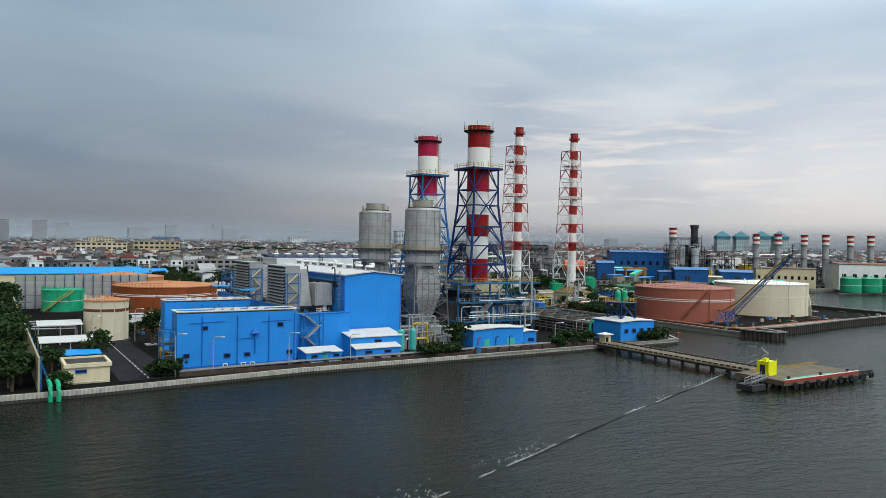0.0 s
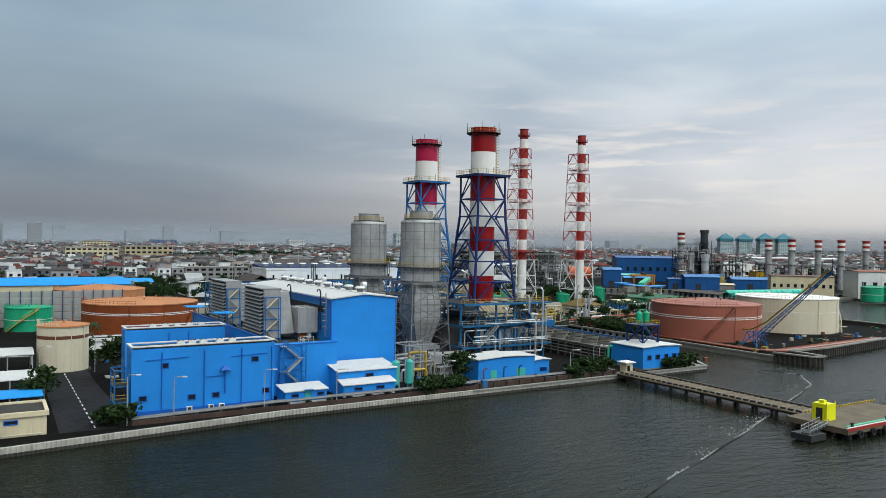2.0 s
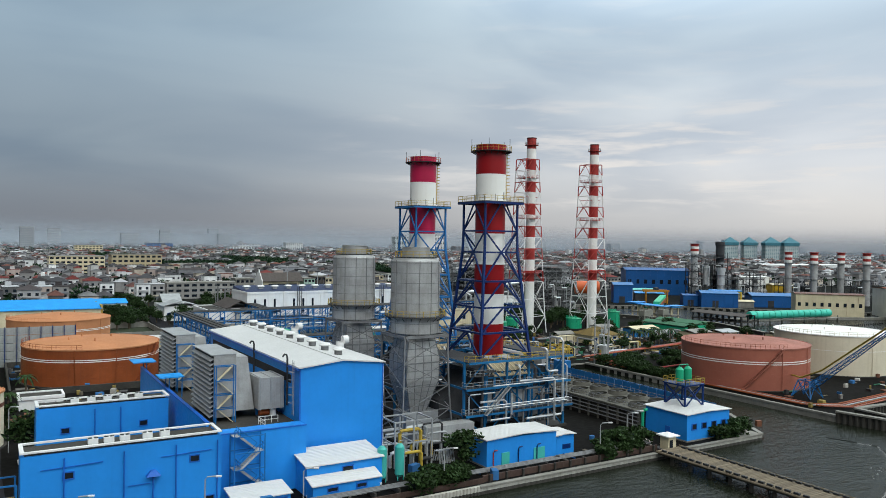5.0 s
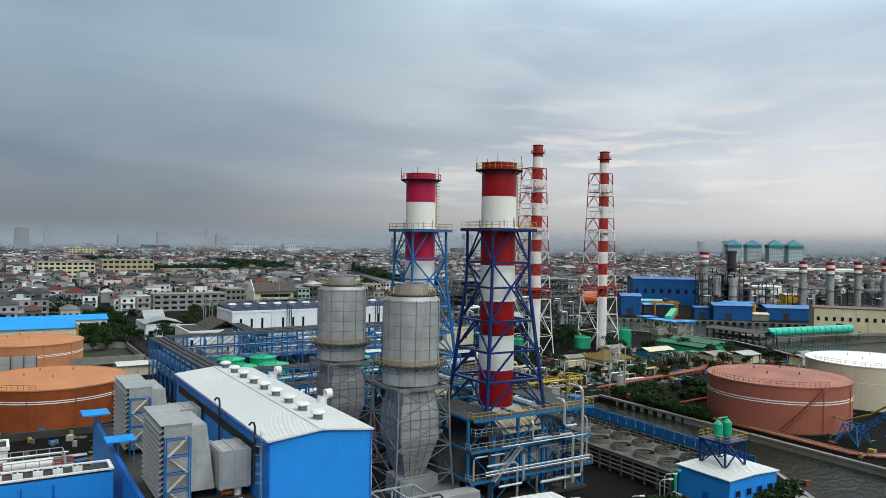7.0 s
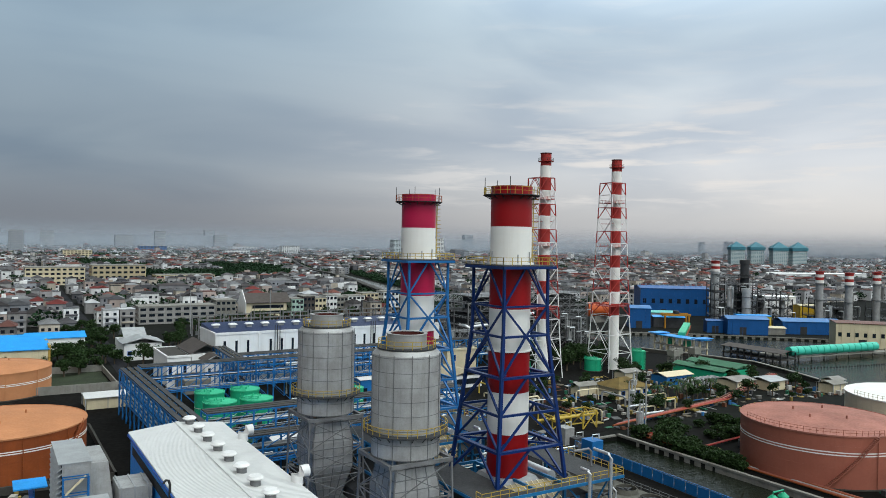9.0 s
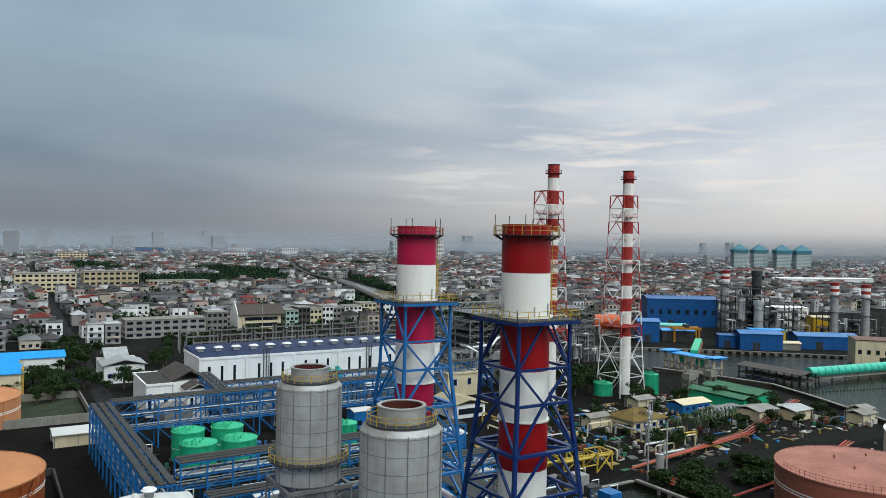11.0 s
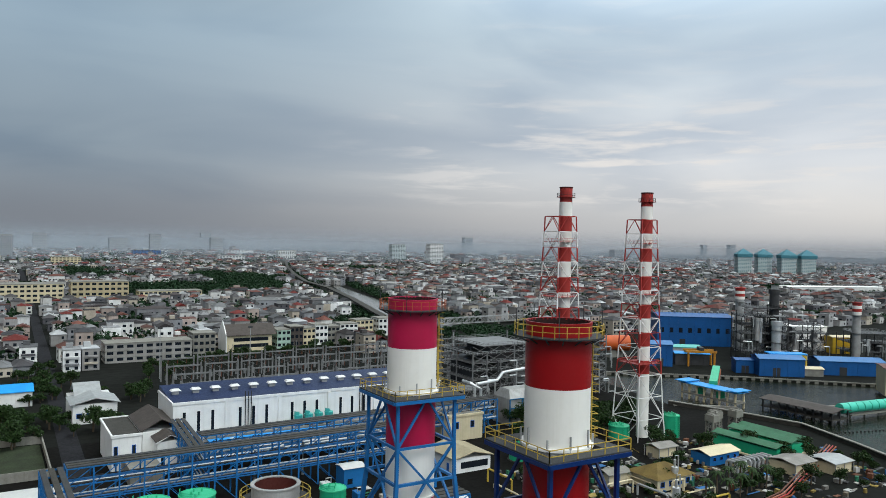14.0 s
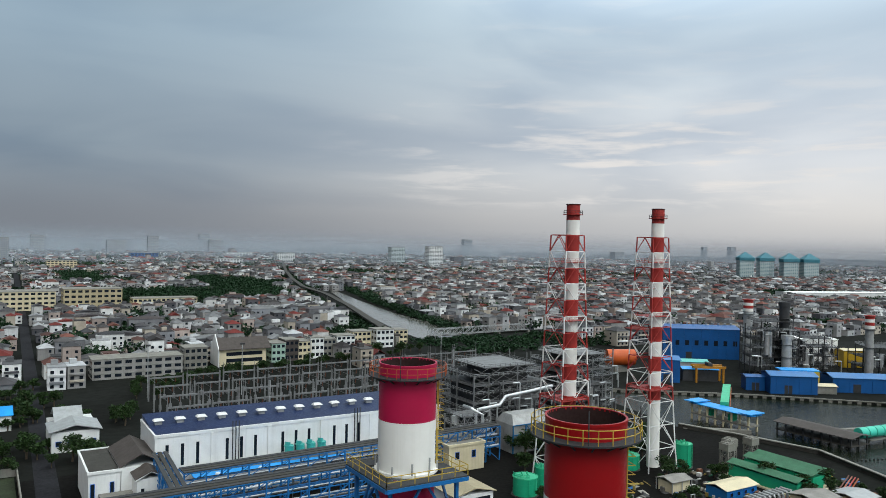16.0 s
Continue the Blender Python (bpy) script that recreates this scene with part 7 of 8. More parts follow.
def process_unit(x, y, s, h, label, seed, turn=A36, dense=1):
    """Dark steel process structure: framed floors, vessels, pipes."""
    e = thing("process_unit", x, y, G0, label, "process plant", "process units")
    rnd = random.Random(seed)
    steel = STEEL_DK if dense == 1 else STEEL_MD
    n = max(2, int(h // (5 if dense == 1 else 3.4)))
    c, si = math.cos(radians(turn)), math.sin(radians(turn))

    def P(u, v, z):
        return (x + c * u - si * v, y + si * u + c * v, G0 + z)
    nc = 4 if dense == 1 else 6
    for i in range(nc):
        for j in range(3):
            u, v = (i / (nc - 1) - 0.5) * s, (j / 2 - 0.5) * s * 0.7
            hh = h * (0.65 + 0.35 * rnd.random())
            part("column", Geo().beam(P(u, v, 0), P(u, v, hh), 0.4), steel, e)
    for k in range(1, n + 1):
        z = h * 0.9 * k / n
        g = Geo()
        w = 0.5 if k < n else 0.36
        q = [P(-w * s, -0.35 * s, z), P(w * s, -0.35 * s, z), P(w * s, 0.35 * s, z), P(-w * s, 0.35 * s, z)]
        g.prism([(p[0], p[1]) for p in q], G0 + z - 0.15, G0 + z + 0.15)
        f = part("floor", g, DARK if k % 2 else steel, e)
        part("handrail", rails(Geo(), q, 1.2, 0.12, 2.2, True), STEEL_LT if k % 2 else steel, f)
        br = Geo()
        zp = h * 0.9 * (k - 1) / n
        for i in range(nc - 1):
            u0, u1 = (i / (nc - 1) - 0.5) * s, ((i + 1) / (nc - 1) - 0.5) * s
            br.beam(P(u0, -0.35 * s, zp), P(u1, -0.35 * s, z), 0.18).beam(P(u1, -0.35 * s, zp), P(u0, -0.35 * s, z), 0.18)
        part("bracing", br, steel, f)
    for k in range(7 * dense):
        u, v = (rnd.random() - 0.5) * s * 0.8, (rnd.random() - 0.6) * s * 0.6
        z0, r = rnd.random() * h * 0.4, 0.7 + rnd.random() * 1.3
        p = P(u, v, 0)
        part("vessel", Geo().cyl(p[0], p[1], G0 + z0, G0 + z0 + h * 0.3 + rnd.random() * 4, r, n=14), rnd.choice((LAG, STEEL, STEEL_DK)), e)
    for k in range(10 * dense):
        u, v, z = (rnd.random() - 0.5) * s, -0.4 * s - rnd.random(), rnd.random() * h * 0.8
        part("pipe", Geo().tube([P(u, v, z), P(u + 3, v, z), P(u + 3.3, v, z - 0.4), P(u + 3.3, v, max(0, z - 6))], 0.3, 6), rnd.choice((LAG, STEEL_LT, STEEL_DK)), e)
    if dense > 1:
        for ua, ub, za, zb in ((-0.42, 0.05, 4, 0.62 * h), (-0.2, 0.3, 0.64 * h, 0.86 * h), (0.12, 0.44, 3, 0.5 * h)):
            q = [P(ua * s, -0.27 * s, 0), P(ub * s, -0.27 * s, 0), P(ub * s, 0.25 * s, 0), P(ua * s, 0.25 * s, 0)]
            part("casing", Geo().prism([(p[0], p[1]) for p in q], G0 + za, G0 + zb), STEEL_DK if za > 3.5 else STEEL_MD, e, "dull grey boiler casing")
    return e


def plain_stack(x, y, z, r, label, wall, top=None):
    e = thing("exhaust_stack", x, y, G0, label, "chimney", "exhaust stacks")
    part("shell", Geo().cyl(x, y, G0, z - (7 if top else 0), r, n=24), wall, e)
    if top:
        for i in range(4):
            part("band", Geo().cyl(x, y, z - 7 + i * 1.75, z - 5.25 + i * 1.75, r * 1.1, n=24, cap=(i == 3)), STACK_W if i % 2 == 0 else BRICKRED, e)
        part("rim", Geo().ring(x, y, z - 0.2, z + 0.25, r * 0.8, r * 1.35, 24), BRICKRED, e)
    else:
        part("rim", Geo().ring(x, y, z - 2.4, z, r, r * 1.2, 24), wall, e)
    for zz in (z * 0.5, z * 0.78):
        part("gallery", Geo().ring(x, y, zz, zz + 0.2, r, r + 0.9, 24), STEEL_DK, e)


process_unit(338, 222, 26, 33, "dark dense process tower with silver vessels", 3)
process_unit(366, 214, 22, 22, "dark process structure with pipes", 4)
process_unit(392, 190, 26, 18, "low process structure at the foot of the stacks", 6)
process_unit(425, 168, 26, 17, "low process structure at the foot of the stacks", 7)
process_unit(462, 150, 26, 17, "low process structure at the foot of the stacks", 8)
plain_stack(355.5, 248.8, 39.8, 2.6, "red and white topped exhaust stack", STEEL_LT, True)
plain_stack(340.8, 214.7, 41.5, 2.7, "dark grey exhaust stack with collar", STEEL_DK)
plain_stack(334.5, 208.5, 24, 2.6, "silver clad exhaust stack", LAG)
for x, y in ((376, 187), (372, 166), (409, 170), (401, 148), (449, 158), (441, 138)):
    plain_stack(x, y, 35.2, 2.2, "grey exhaust stack with red and white top", STEEL, True)
# grey boilers beyond the first stacks
for x, y, s, h, sd in ((126, 190, 32, 28, 11), (172, 198, 28, 28, 12), (100, 168, 12, 14, 13)):
    process_unit(x, y, s, h, "grey boiler house of steel floors and ducts", sd, 0.0, 2)
bd = thing("boiler_duct", 122, 178, G0, "big grey rounded flue duct on blue frame", "duct")
part("duct", Geo().box(112, 128, 158, 168, G0, 10.4).frustum((112, 128, 158, 168, 10.4), (113.4, 126.6, 160.4, 165.6, 13.4)), STEEL, bd)
fr = Geo()
for xx in (112, 117.3, 122.6, 128):
    fr.beam((xx, 157.8, G0), (xx, 157.8, 10.4), 0.35)
for zz in (4, 7.2, 10.4):
    fr.beam((112, 157.7, zz), (128, 157.7, zz), 0.3)
fr.beam((117.3, 157.7, 10.4), (122.6, 157.7, 4), 0.2).beam((122.6, 157.7, 10.4), (117.3, 157.7, 4), 0.2)
part("frame", fr, CYAN_B, bd)
part("pipe", Geo().tube([(101, 164, G0), (101, 164, 14.5), (102, 164, 15.6), (112, 166, 15.8), (116, 168, 18), (128, 170, 18.4), (140, 172, 19)], 0.6, 10).tube([(103, 163, G0), (103, 163, 14), (100, 165, 16), (100, 170, 16)], 0.5, 10), LAG, bd)

# ---- landing structures in the basin ----
cv = thing("conveyor_jetty", 214, 155, 0, "open jetty with bright blue roof on pale concrete piles", "jetty")
part("deck", Geo().box(212, 218, 141, 169, 2.2, 2.8), CONC, cv)
part("roof", Geo().box(211.2, 218.8, 140, 170, 6.6, 6.9).box(210, 219, 165, 171, 7.4, 7.7).box(210, 219, 139.4, 144.6, 7.4, 7.7), SKYBLUE, cv, "bright blue roof")
for i in range(8):
    for x in (212.4, 217.6):
        part("post", Geo().box(x - 0.3, x + 0.3, 141.5 + i * 3.85, 142.1 + i * 3.85, -2, 6.6), CREAM, cv)
for y in (150, 160):
    part("vessel", Geo().box(213.5, 216.5, y, y + 2, 2.8, 5.4), GREEN, cv)
gc = thing("conveyor_bridge", 246, 180, 0, "sloping bright green covered conveyor bridge", "conveyor")
part("gallery", Geo().beam((219, 158, 7.4), (246, 178, 9), 3.2, 1.8), GREEN_R, gc, "green covered gallery")
part("side_band", Geo().beam((219.9, 156.0, 6.4), (246.9, 176.4, 8), 0.4, 1.2), RUSTY, gc)
part("leg", Geo().beam((240, 173.6, 0), (240, 173.6, 8), 1.0).beam((245, 177, 0), (245, 177, 8.4), 1.0), CONC, gc)
dk = thing("unloading_jetty", 226, 121, 0, "dark roofed unloading jetty on many piles", "jetty")
part("roof", Geo().gable(222, 233, 107, 137, 4.6, 5.6, "y", 0.6, 0.2), DARK_R, dk, "dark sheet roof")
part("deck", Geo().box(222, 233, 107, 137, 1.6, 2.0), CONC_DK, dk)
for i in range(9):
    for x in (222.4, 227.5, 232.6):
        part("pile", Geo().box(x - 0.22, x + 0.22, 107.3 + i * 3.6, 107.74 + i * 3.6, -2, 4.6), DARK, dk)
tr = thing("covered_walkway", 260, 108, 0, "ribbed turquoise barrel-roofed walkway over the water", "walkway")
for k in range(14):
    part("roof_arch", Geo().tube([(233 + k * 4, 111 - k * 0.5, 4.6), (236.6 + k * 4, 110.55 - k * 0.5, 4.6)], 2.0, 14), mat("turquoise_roof", (0.05, 0.52, 0.38), 0.5) if k == 0 else bpy.data.materials["turquoise_roof"], tr, "turquoise ribbed roof")
part("deck", Geo().beam((238, 111, 1.9), (296, 103.7, 1.9), 4.4, 0.4), CONC, tr)
for k in range(8):
    part("pile", Geo().beam((240 + k * 8, 110.8 - k, -2), (240 + k * 8, 110.8 - k, 3.0), 0.5), CONC, tr)
bo = Geo()
for i in range(70):
    t = i / 69
    bo.cyl(196 + 110 * t, 106 - 6 * math.sin(t * 3.1) - 20 * t, -0.2, 0.4, 0.3, n=6)
solo("float_line", bo, TYRE, "dotted line of black floats across the basin", "float line", kind="stuff")
solo("breakwater", Geo().prism([(192, 155), (212, 140), (213, 141.5), (193, 158)], -2, 1.4).prism([(238, 128), (330, 96), (331, 98), (239, 130)], -2, 1.3), CONC, "low concrete breakwater", "breakwater", kind="structure")

# ---- ground between the canal and the basin ----
for x0, x1, y0, y1, z in ((157, 162.5, 85, 108, 5.2), (166, 171.5, 86, 109, 5.6), (173.5, 178.5, 88, 111, 5.0)):
    e = thing("green_roof_shed", (x0 + x1) / 2, (y0 + y1) / 2, G0, "long open shed with weathered green sheet roof", "shed", "green sheds")
    part("roof", Geo().gable(x0, x1, y0, y1, z, z + 1.0, "y", 0.3, 0.15), GREEN_OLD, e)
    part("wall", Geo().box(x0 + 0.2, x1 - 0.2, y0, y1, G0, z - 0.5), GREEN, e)
    part("plinth", Geo().box(x0 - 1, x1 + 1, y0 - 1, y1 + 1, G0, G0 + 0.4), CREAM, e)
for x, y in ((168, 116), (176, 114), (163, 113)):
    e = thing("crane_tower", x, y, G0, "small pale concrete hoist tower", "tower", "hoist towers")
    part("frame", lattice(Geo(), [(G0, 1.6), (5, 1.5), (9.5, 1.4)], x, y, 0.3, 0.16, "n"), CONC, e)
    part("cabin", Geo().box(x - 1.8, x + 1.8, y - 1.8, y + 1.8, 7, 9.2), CONC, e)
e = thing("control_hut", 143, 96, G0, "blue hut with cream sheet roof", "hut")
part("wall", Geo().box(136, 149, 92, 99, G0, 4.2), FRAME_L, e)
part("roof", Geo().gable(136, 149, 92, 99, 4.2, 5.2, "x", 0.5, 0.15), CREAM, e)
for i in range(4):
    window(e, 138 + i * 3, 92, 2.4, 1.2, 1.0)
e = thing("brown_roof_house", 112, 88, G0, "cream works house with mossy brown hip roof", "house")
part("wall", Geo().box(104.5, 117.5, 83, 93, G0, 4.4), CREAM, e)
part("roof", Geo().hip(103.6, 118.4, 82.1, 93.9, 4.4, 7.0), mat("mossy_tile_roof", (0.17, 0.115, 0.03), 0.85, var=0.4, grain=0.3), e)
for i in range(4):
    window(e, 106.4 + i * 3.2, 83, 2.2, 1.3, 1.2)
for x0, x1, y0, y1, m in ((150, 160, 74, 83, DUSTY_R), (161, 170, 69, 78, STEEL_LT), (176, 184, 56, 62, CONC), (128, 136, 104, 110, DUSTY_R), (96, 104, 92, 97, CONC), (184, 190, 60, 66, DUSTY_R)):
    s = open_shed("pale_roof_shed", x0, x1, y0, y1, 4.2, m, "low shed with pale sheet roof", 0.9)
    part("wall", Geo().box(x0 + 0.4, x1 - 0.4, y0 + 0.4, y1 - 0.4, G0, 4.1), CREAM, s)
for i in range(9):
    x = 138 + i * 1.9
    solo("arched_pipe", Geo().tube([(x, 84, G0), (x, 84, 3.4), (x + 0.2, 84.3, 3.9), (x + 0.2, 87.5, 3.9), (x + 0.3, 88, 3.4), (x + 0.3, 88, G0)], 0.42, 8), STEEL_LT, "row of fat grey arched pipes", "pipe", "arched pipes")
rnd = random.Random(21)
for i in range(26):
    x, y = 60 + rnd.random() * 50, 58 + rnd.random() * 44
    h, L = 1.6 + rnd.random() * 3.4, 4 + rnd.random() * 9
    d = rnd.random() < 0.5
    ex, ey = (L, 0) if d else (0, L)
    solo("process_pipe", Geo().tube([(x, y, G0), (x, y, h - 0.3), (x + ex * 0.05, y + ey * 0.05, h), (x + ex * 0.95, y + ey * 0.95, h), (x + ex, y + ey, h - 0.3), (x + ex, y + ey, G0)], 0.16 + 0.16 * rnd.random(), 7),
         rnd.choice((YELLOW, CREAM, LAG, STEEL_LT, CREAM)), "bent service pipe among the process yard", "pipe", "yard pipes")
ys = thing("gas_metering_skid", 66, 66, G0, "bright yellow gas metering skid", "equipment skid")
part("frame", lattice(lattice(Geo(), [(G0, 3), (4.5, 3)], 64, 66, 0.3, 0.24, "n"), [(G0, 2.4), (5.5, 2.4)], 71, 62, 0.3, 0.24, "n"), YELLOW, ys)
part("pipe", Geo().tube([(58, 66, 3), (74, 66, 3)], 0.4, 8).tube([(60, 62, 4), (76, 62, 4)], 0.35, 8), YELLOW, ys)
for k in range(4):
    solo("trestle_pipe", Geo().tube([(74 + k, 54 + k * 0.4, 2.6), (130, 62 + k, 2.6), (186, 84 + k, 2.6)], 0.22, 6), (RUSTY, BRICKRED, PINK, BROWN)[k], "long coloured pipe on a trestle", "pipe", "trestle pipes")
for k in range(3):
    solo("trestle_pipe", Geo().tube([(77 + k, 52, 2.0), (77 + k, 30, 2.0), (112 + k, 34, 2.0), (150, 44 + k, 2.0)], 0.25, 6), (PINK, RUSTY, BRICKRED)[k], "long rusty pipe round the tank bund", "pipe", "trestle pipes")
for x, y in ((112, 84), (99, 72), (79.5, 50)):
    e = thing("service_column", x, y, G0, "upright silver column with pipe", "process vessel", "service columns")
    part("shell", Geo().cyl(x, y, G0, 6.5, 0.9, n=14).cyl(x, y, 6.5, 8.5, 0.35, n=10), LAG, e)
    part("pipe", Geo().tube([(x + 1.3, y, G0), (x + 1.3, y, 9.5), (x, y, 9.5), (x, y, 8)], 0.18, 6), STEEL_LT, e)
for x, y in ((74.5, 49), (78.5, 47)):
    e = thing("flood_mast", x, y, G0, "tall pale lamp mast on the quay corner", "mast", "flood masts")
    part("pole", Geo().tube([(x, y, G0), (x, y, 15), (x + 0.6, y, 15.3)], 0.2, 6), STEEL_LT, e)

cb3 = flat_house("cream_plant_room", 82, 95, 150, 166, 9.5, "cream plant room before the grey boilers", CREAM, CONC, [(3, 4, 1.2, 2), (9, 4, 1.2, 2)])
lo = thing("yard_lodge", 72, 128, G0, "white lodge with brown sheet roof and glazed front", "house")
part("wall", Geo().box(66, 78, 121, 135, G0, 5), WHITE, lo)
part("roof", Geo().gable(66, 78, 121, 135, 5, 6.6, "y", 0.7, 0.2), TAN, lo)
part("glazing", Geo().box(68, 77, 120.9, 121.0, 2.2, 4.0), GLASS, lo)
part("door", Geo().box(65.9, 66.0, 124, 125.2, G0, 3.2), BLUE_TRIM, lo)
rnd = random.Random(40)
for i in range(44):
    x, y = rnd.uniform(-26, 58), rnd.uniform(38, 128)
    if abs(y - 60) < 4 or abs(y - 85) < 4 or (abs(x + 10) < 13 and 98 < y < 124):
        continue
    w, d, h = rnd.uniform(1.2, 4.5), rnd.uniform(1.2, 4), rnd.uniform(1.2, 4.5)
    e = thing("yard_equipment", x, y, G0, "small grey equipment cabinet with pipe in the yard", "equipment", "yard equipment")
    part("body", Geo().box(x - w / 2, x + w / 2, y - d / 2, y + d / 2, G0, G0 + h), rnd.choice((STEEL, STEEL_DK, FRAME_L, WHITE_ST, CONC)), e)
    part("pipe", Geo().tube([(x + w / 2 + 0.4, y, G0), (x + w / 2 + 0.4, y, G0 + h + 1), (x, y, G0 + h + 1), (x, y, G0 + h)], 0.14, 6), LAG, e)

# ---- loose material on the ground of the works ----
CLUTTER = mat("mixed_yard_goods", (0.3, 0.3, 0.3), 0.8, scale=0.6, var=0.3, grain=0.2, rand=0.25, island=True,
              hues=[(0.20, 0.19, 0.17), (0.10, 0.10, 0.10), (0.38, 0.36, 0.32), (0.16, 0.06, 0.03), (0.05, 0.05, 0.05), (0.03, 0.14, 0.34), (0.55, 0.54, 0.52), (0.12, 0.10, 0.07), (0.30, 0.22, 0.06), (0.03, 0.16, 0.09)])


def clutter(x0, x1, y0, y1, n, seed):
    """Pallets, slabs, drums and pipe lengths strewn over a stretch of yard."""
    rnd, g = random.Random(seed), Geo()
    for _ in range(n):
        x, y, a, k = rnd.uniform(x0, x1), rnd.uniform(y0, y1), rnd.choice((0, 0, 90, 14, 70)), rnd.random()
        if k < 0.30:
            g.rbox(x, y, G0, G0 + rnd.uniform(0.1, 0.3), rnd.uniform(1.0, 4.0), rnd.uniform(0.8, 2.6), a)
        elif k < 0.62:
            g.rbox(x, y, G0, G0 + rnd.uniform(0.4, 1.6), rnd.uniform(0.5, 1.8), rnd.uniform(0.5, 1.4), a)
        elif k < 0.80:
            g.cyl(x, y, G0, G0 + rnd.uniform(0.7, 1.4), rnd.uniform(0.28, 0.6), n=9)
        else:
            L, w = rnd.uniform(1.5, 5.0), radians(a)
            g.tube([(x, y, G0 + 0.3), (x + L * math.cos(w), y + L * math.sin(w), G0 + 0.3)], rnd.uniform(0.1, 0.24), 6)
    return g


for x0, x1, y0, y1, n, sd in ((76, 186, 54, 116, 620, 1), (-28, 58, 40, 124, 420, 2), (-84, -58, -8, 124, 240, 3), (76, 174, -22, 42, 120, 4), (-30, 50, -30, -18, 60, 5)):
    solo("yard_goods", clutter(x0, x1, y0, y1, n, sd), CLUTTER, "pallets, drums, slabs and pipe lengths lying about the yard", "yard goods", kind="stuff")
# ---- trees ----
def leaf_cloud(g, c, rx, rz, n, s, rnd):
    """Small tilted leaf blades filling an uneven lump."""
    for _ in range(n):
        while True:
            v = Vector((rnd.uniform(-1, 1), rnd.uniform(-1, 1), rnd.uniform(-1, 1)))
            if 0.25 < v.length < 1:
                break
        p = Vector(c) + Vector((v.x * rx, v.y * rx, v.z * rz))
        a = Vector((rnd.uniform(-1, 1), rnd.uniform(-1, 1), rnd.uniform(-0.4, 0.8))).normalized()
        b = a.cross(Vector((rnd.uniform(-1, 1), rnd.uniform(-1, 1), rnd.uniform(-1, 1)))).normalized()
        k = s * rnd.uniform(0.6, 1.3)
        g.add([tuple(p + a * k), tuple(p + b * k * 0.55), tuple(p - a * k), tuple(p - b * k * 0.55)], [(0, 1, 2, 3)])


def make_tree(h, r, seed, shrub=False):
    rnd = random.Random(seed)
    e = thing("shrub" if shrub else "tree", 0, 0, 0, "dense dark green shrub" + " on the bank" if shrub else "leafy green broad-crowned tree", "shrub" if shrub else "tree", "shrubs" if shrub else "trees")
    t, cr = Geo(), Geo()
    top = h * (0.25 if shrub else 0.5)
    t.tube([(0, 0, 0), (0.1, 0, top * 0.5), (0.0, 0.15, top)], 0.08 * r + 0.04, 7)
    for i in range(7):
        a = i * 0.9 + rnd.random()
        q = (math.cos(a) * r * rnd.uniform(0.35, 0.7), math.sin(a) * r * rnd.uniform(0.35, 0.7), h * rnd.uniform(0.5, 0.85))
        t.tube([(0, 0, top * 0.8), (q[0] * 0.5, q[1] * 0.5, (top + q[2]) / 2), q], 0.03 * r + 0.02, 5)
        leaf_cloud(cr, q, r * rnd.uniform(0.38, 0.6), h * rnd.uniform(0.13, 0.2), 95, 0.085 * r + 0.14, rnd)
    leaf_cloud(cr, (0, 0, h * 0.78), r * 0.6, h * 0.2, 140, 0.085 * r + 0.14, rnd)
    if shrub:
        leaf_cloud(cr, (0, 0, h * 0.4), r * 0.9, h * 0.4, 160, 0.085 * r + 0.14, rnd)
    part("trunk", t, BARK, e)
    part("crown", cr, LEAF, e, "uneven leafy crown")
    return e


def make_palm(seed):
    rnd = random.Random(seed)
    e = thing("palm", 0, 0, 0, "slender palm with drooping fronds", "palm tree", "palms")
    part("trunk", Geo().tube([(0, 0, 0), (0.2, 0, 3), (0.3, 0.1, 6)], 0.2, 7), BARK, e)
    for i in range(12):
        a = i * math.pi / 6 + rnd.random() * 0.3
        g = Geo()
        u = rnd.uniform(-0.2, 0.5)
        for k in range(6):
            t0, t1 = k / 6, (k + 1) / 6
            for s in (-1, 1):
                P = lambda t, w: (0.3 + math.cos(a) * 2.6 * t - math.sin(a) * w * s, 0.1 + math.sin(a) * 2.6 * t + math.cos(a) * w * s, 6 + u * t * 3 - 2.2 * t * t - abs(w) * 0.5)
                g.add([P(t0, 0), P(t1, 0), P(t1 + 0.02, 0.42 * (1 - t1) + 0.1), P(t0 + 0.06, 0.42 * (1 - t0) + 0.1)], [(0, 1, 2, 3)])
        part("frond", g, LEAF, e)
    return e


protos = [make_tree(7, 3.2, 1), make_tree(9, 4.0, 2), make_tree(6, 3.4, 3), make_tree(2.6, 2.0, 4, True), make_tree(3.2, 2.6, 5, True), make_palm(6)]
used = set()


def plant(kind, x, y, s=1.0):
    m = pose(x, y, G0, 0, 0, random.Random(int(x * 31 + y * 17)).random() * 360)
    p = protos[kind]
    if kind not in used:
        used.add(kind)
        p.matrix_basis = m
        return
    copy_thing(p, m @ Matrix.Scale(1, 4)).scale = (s, s, s)


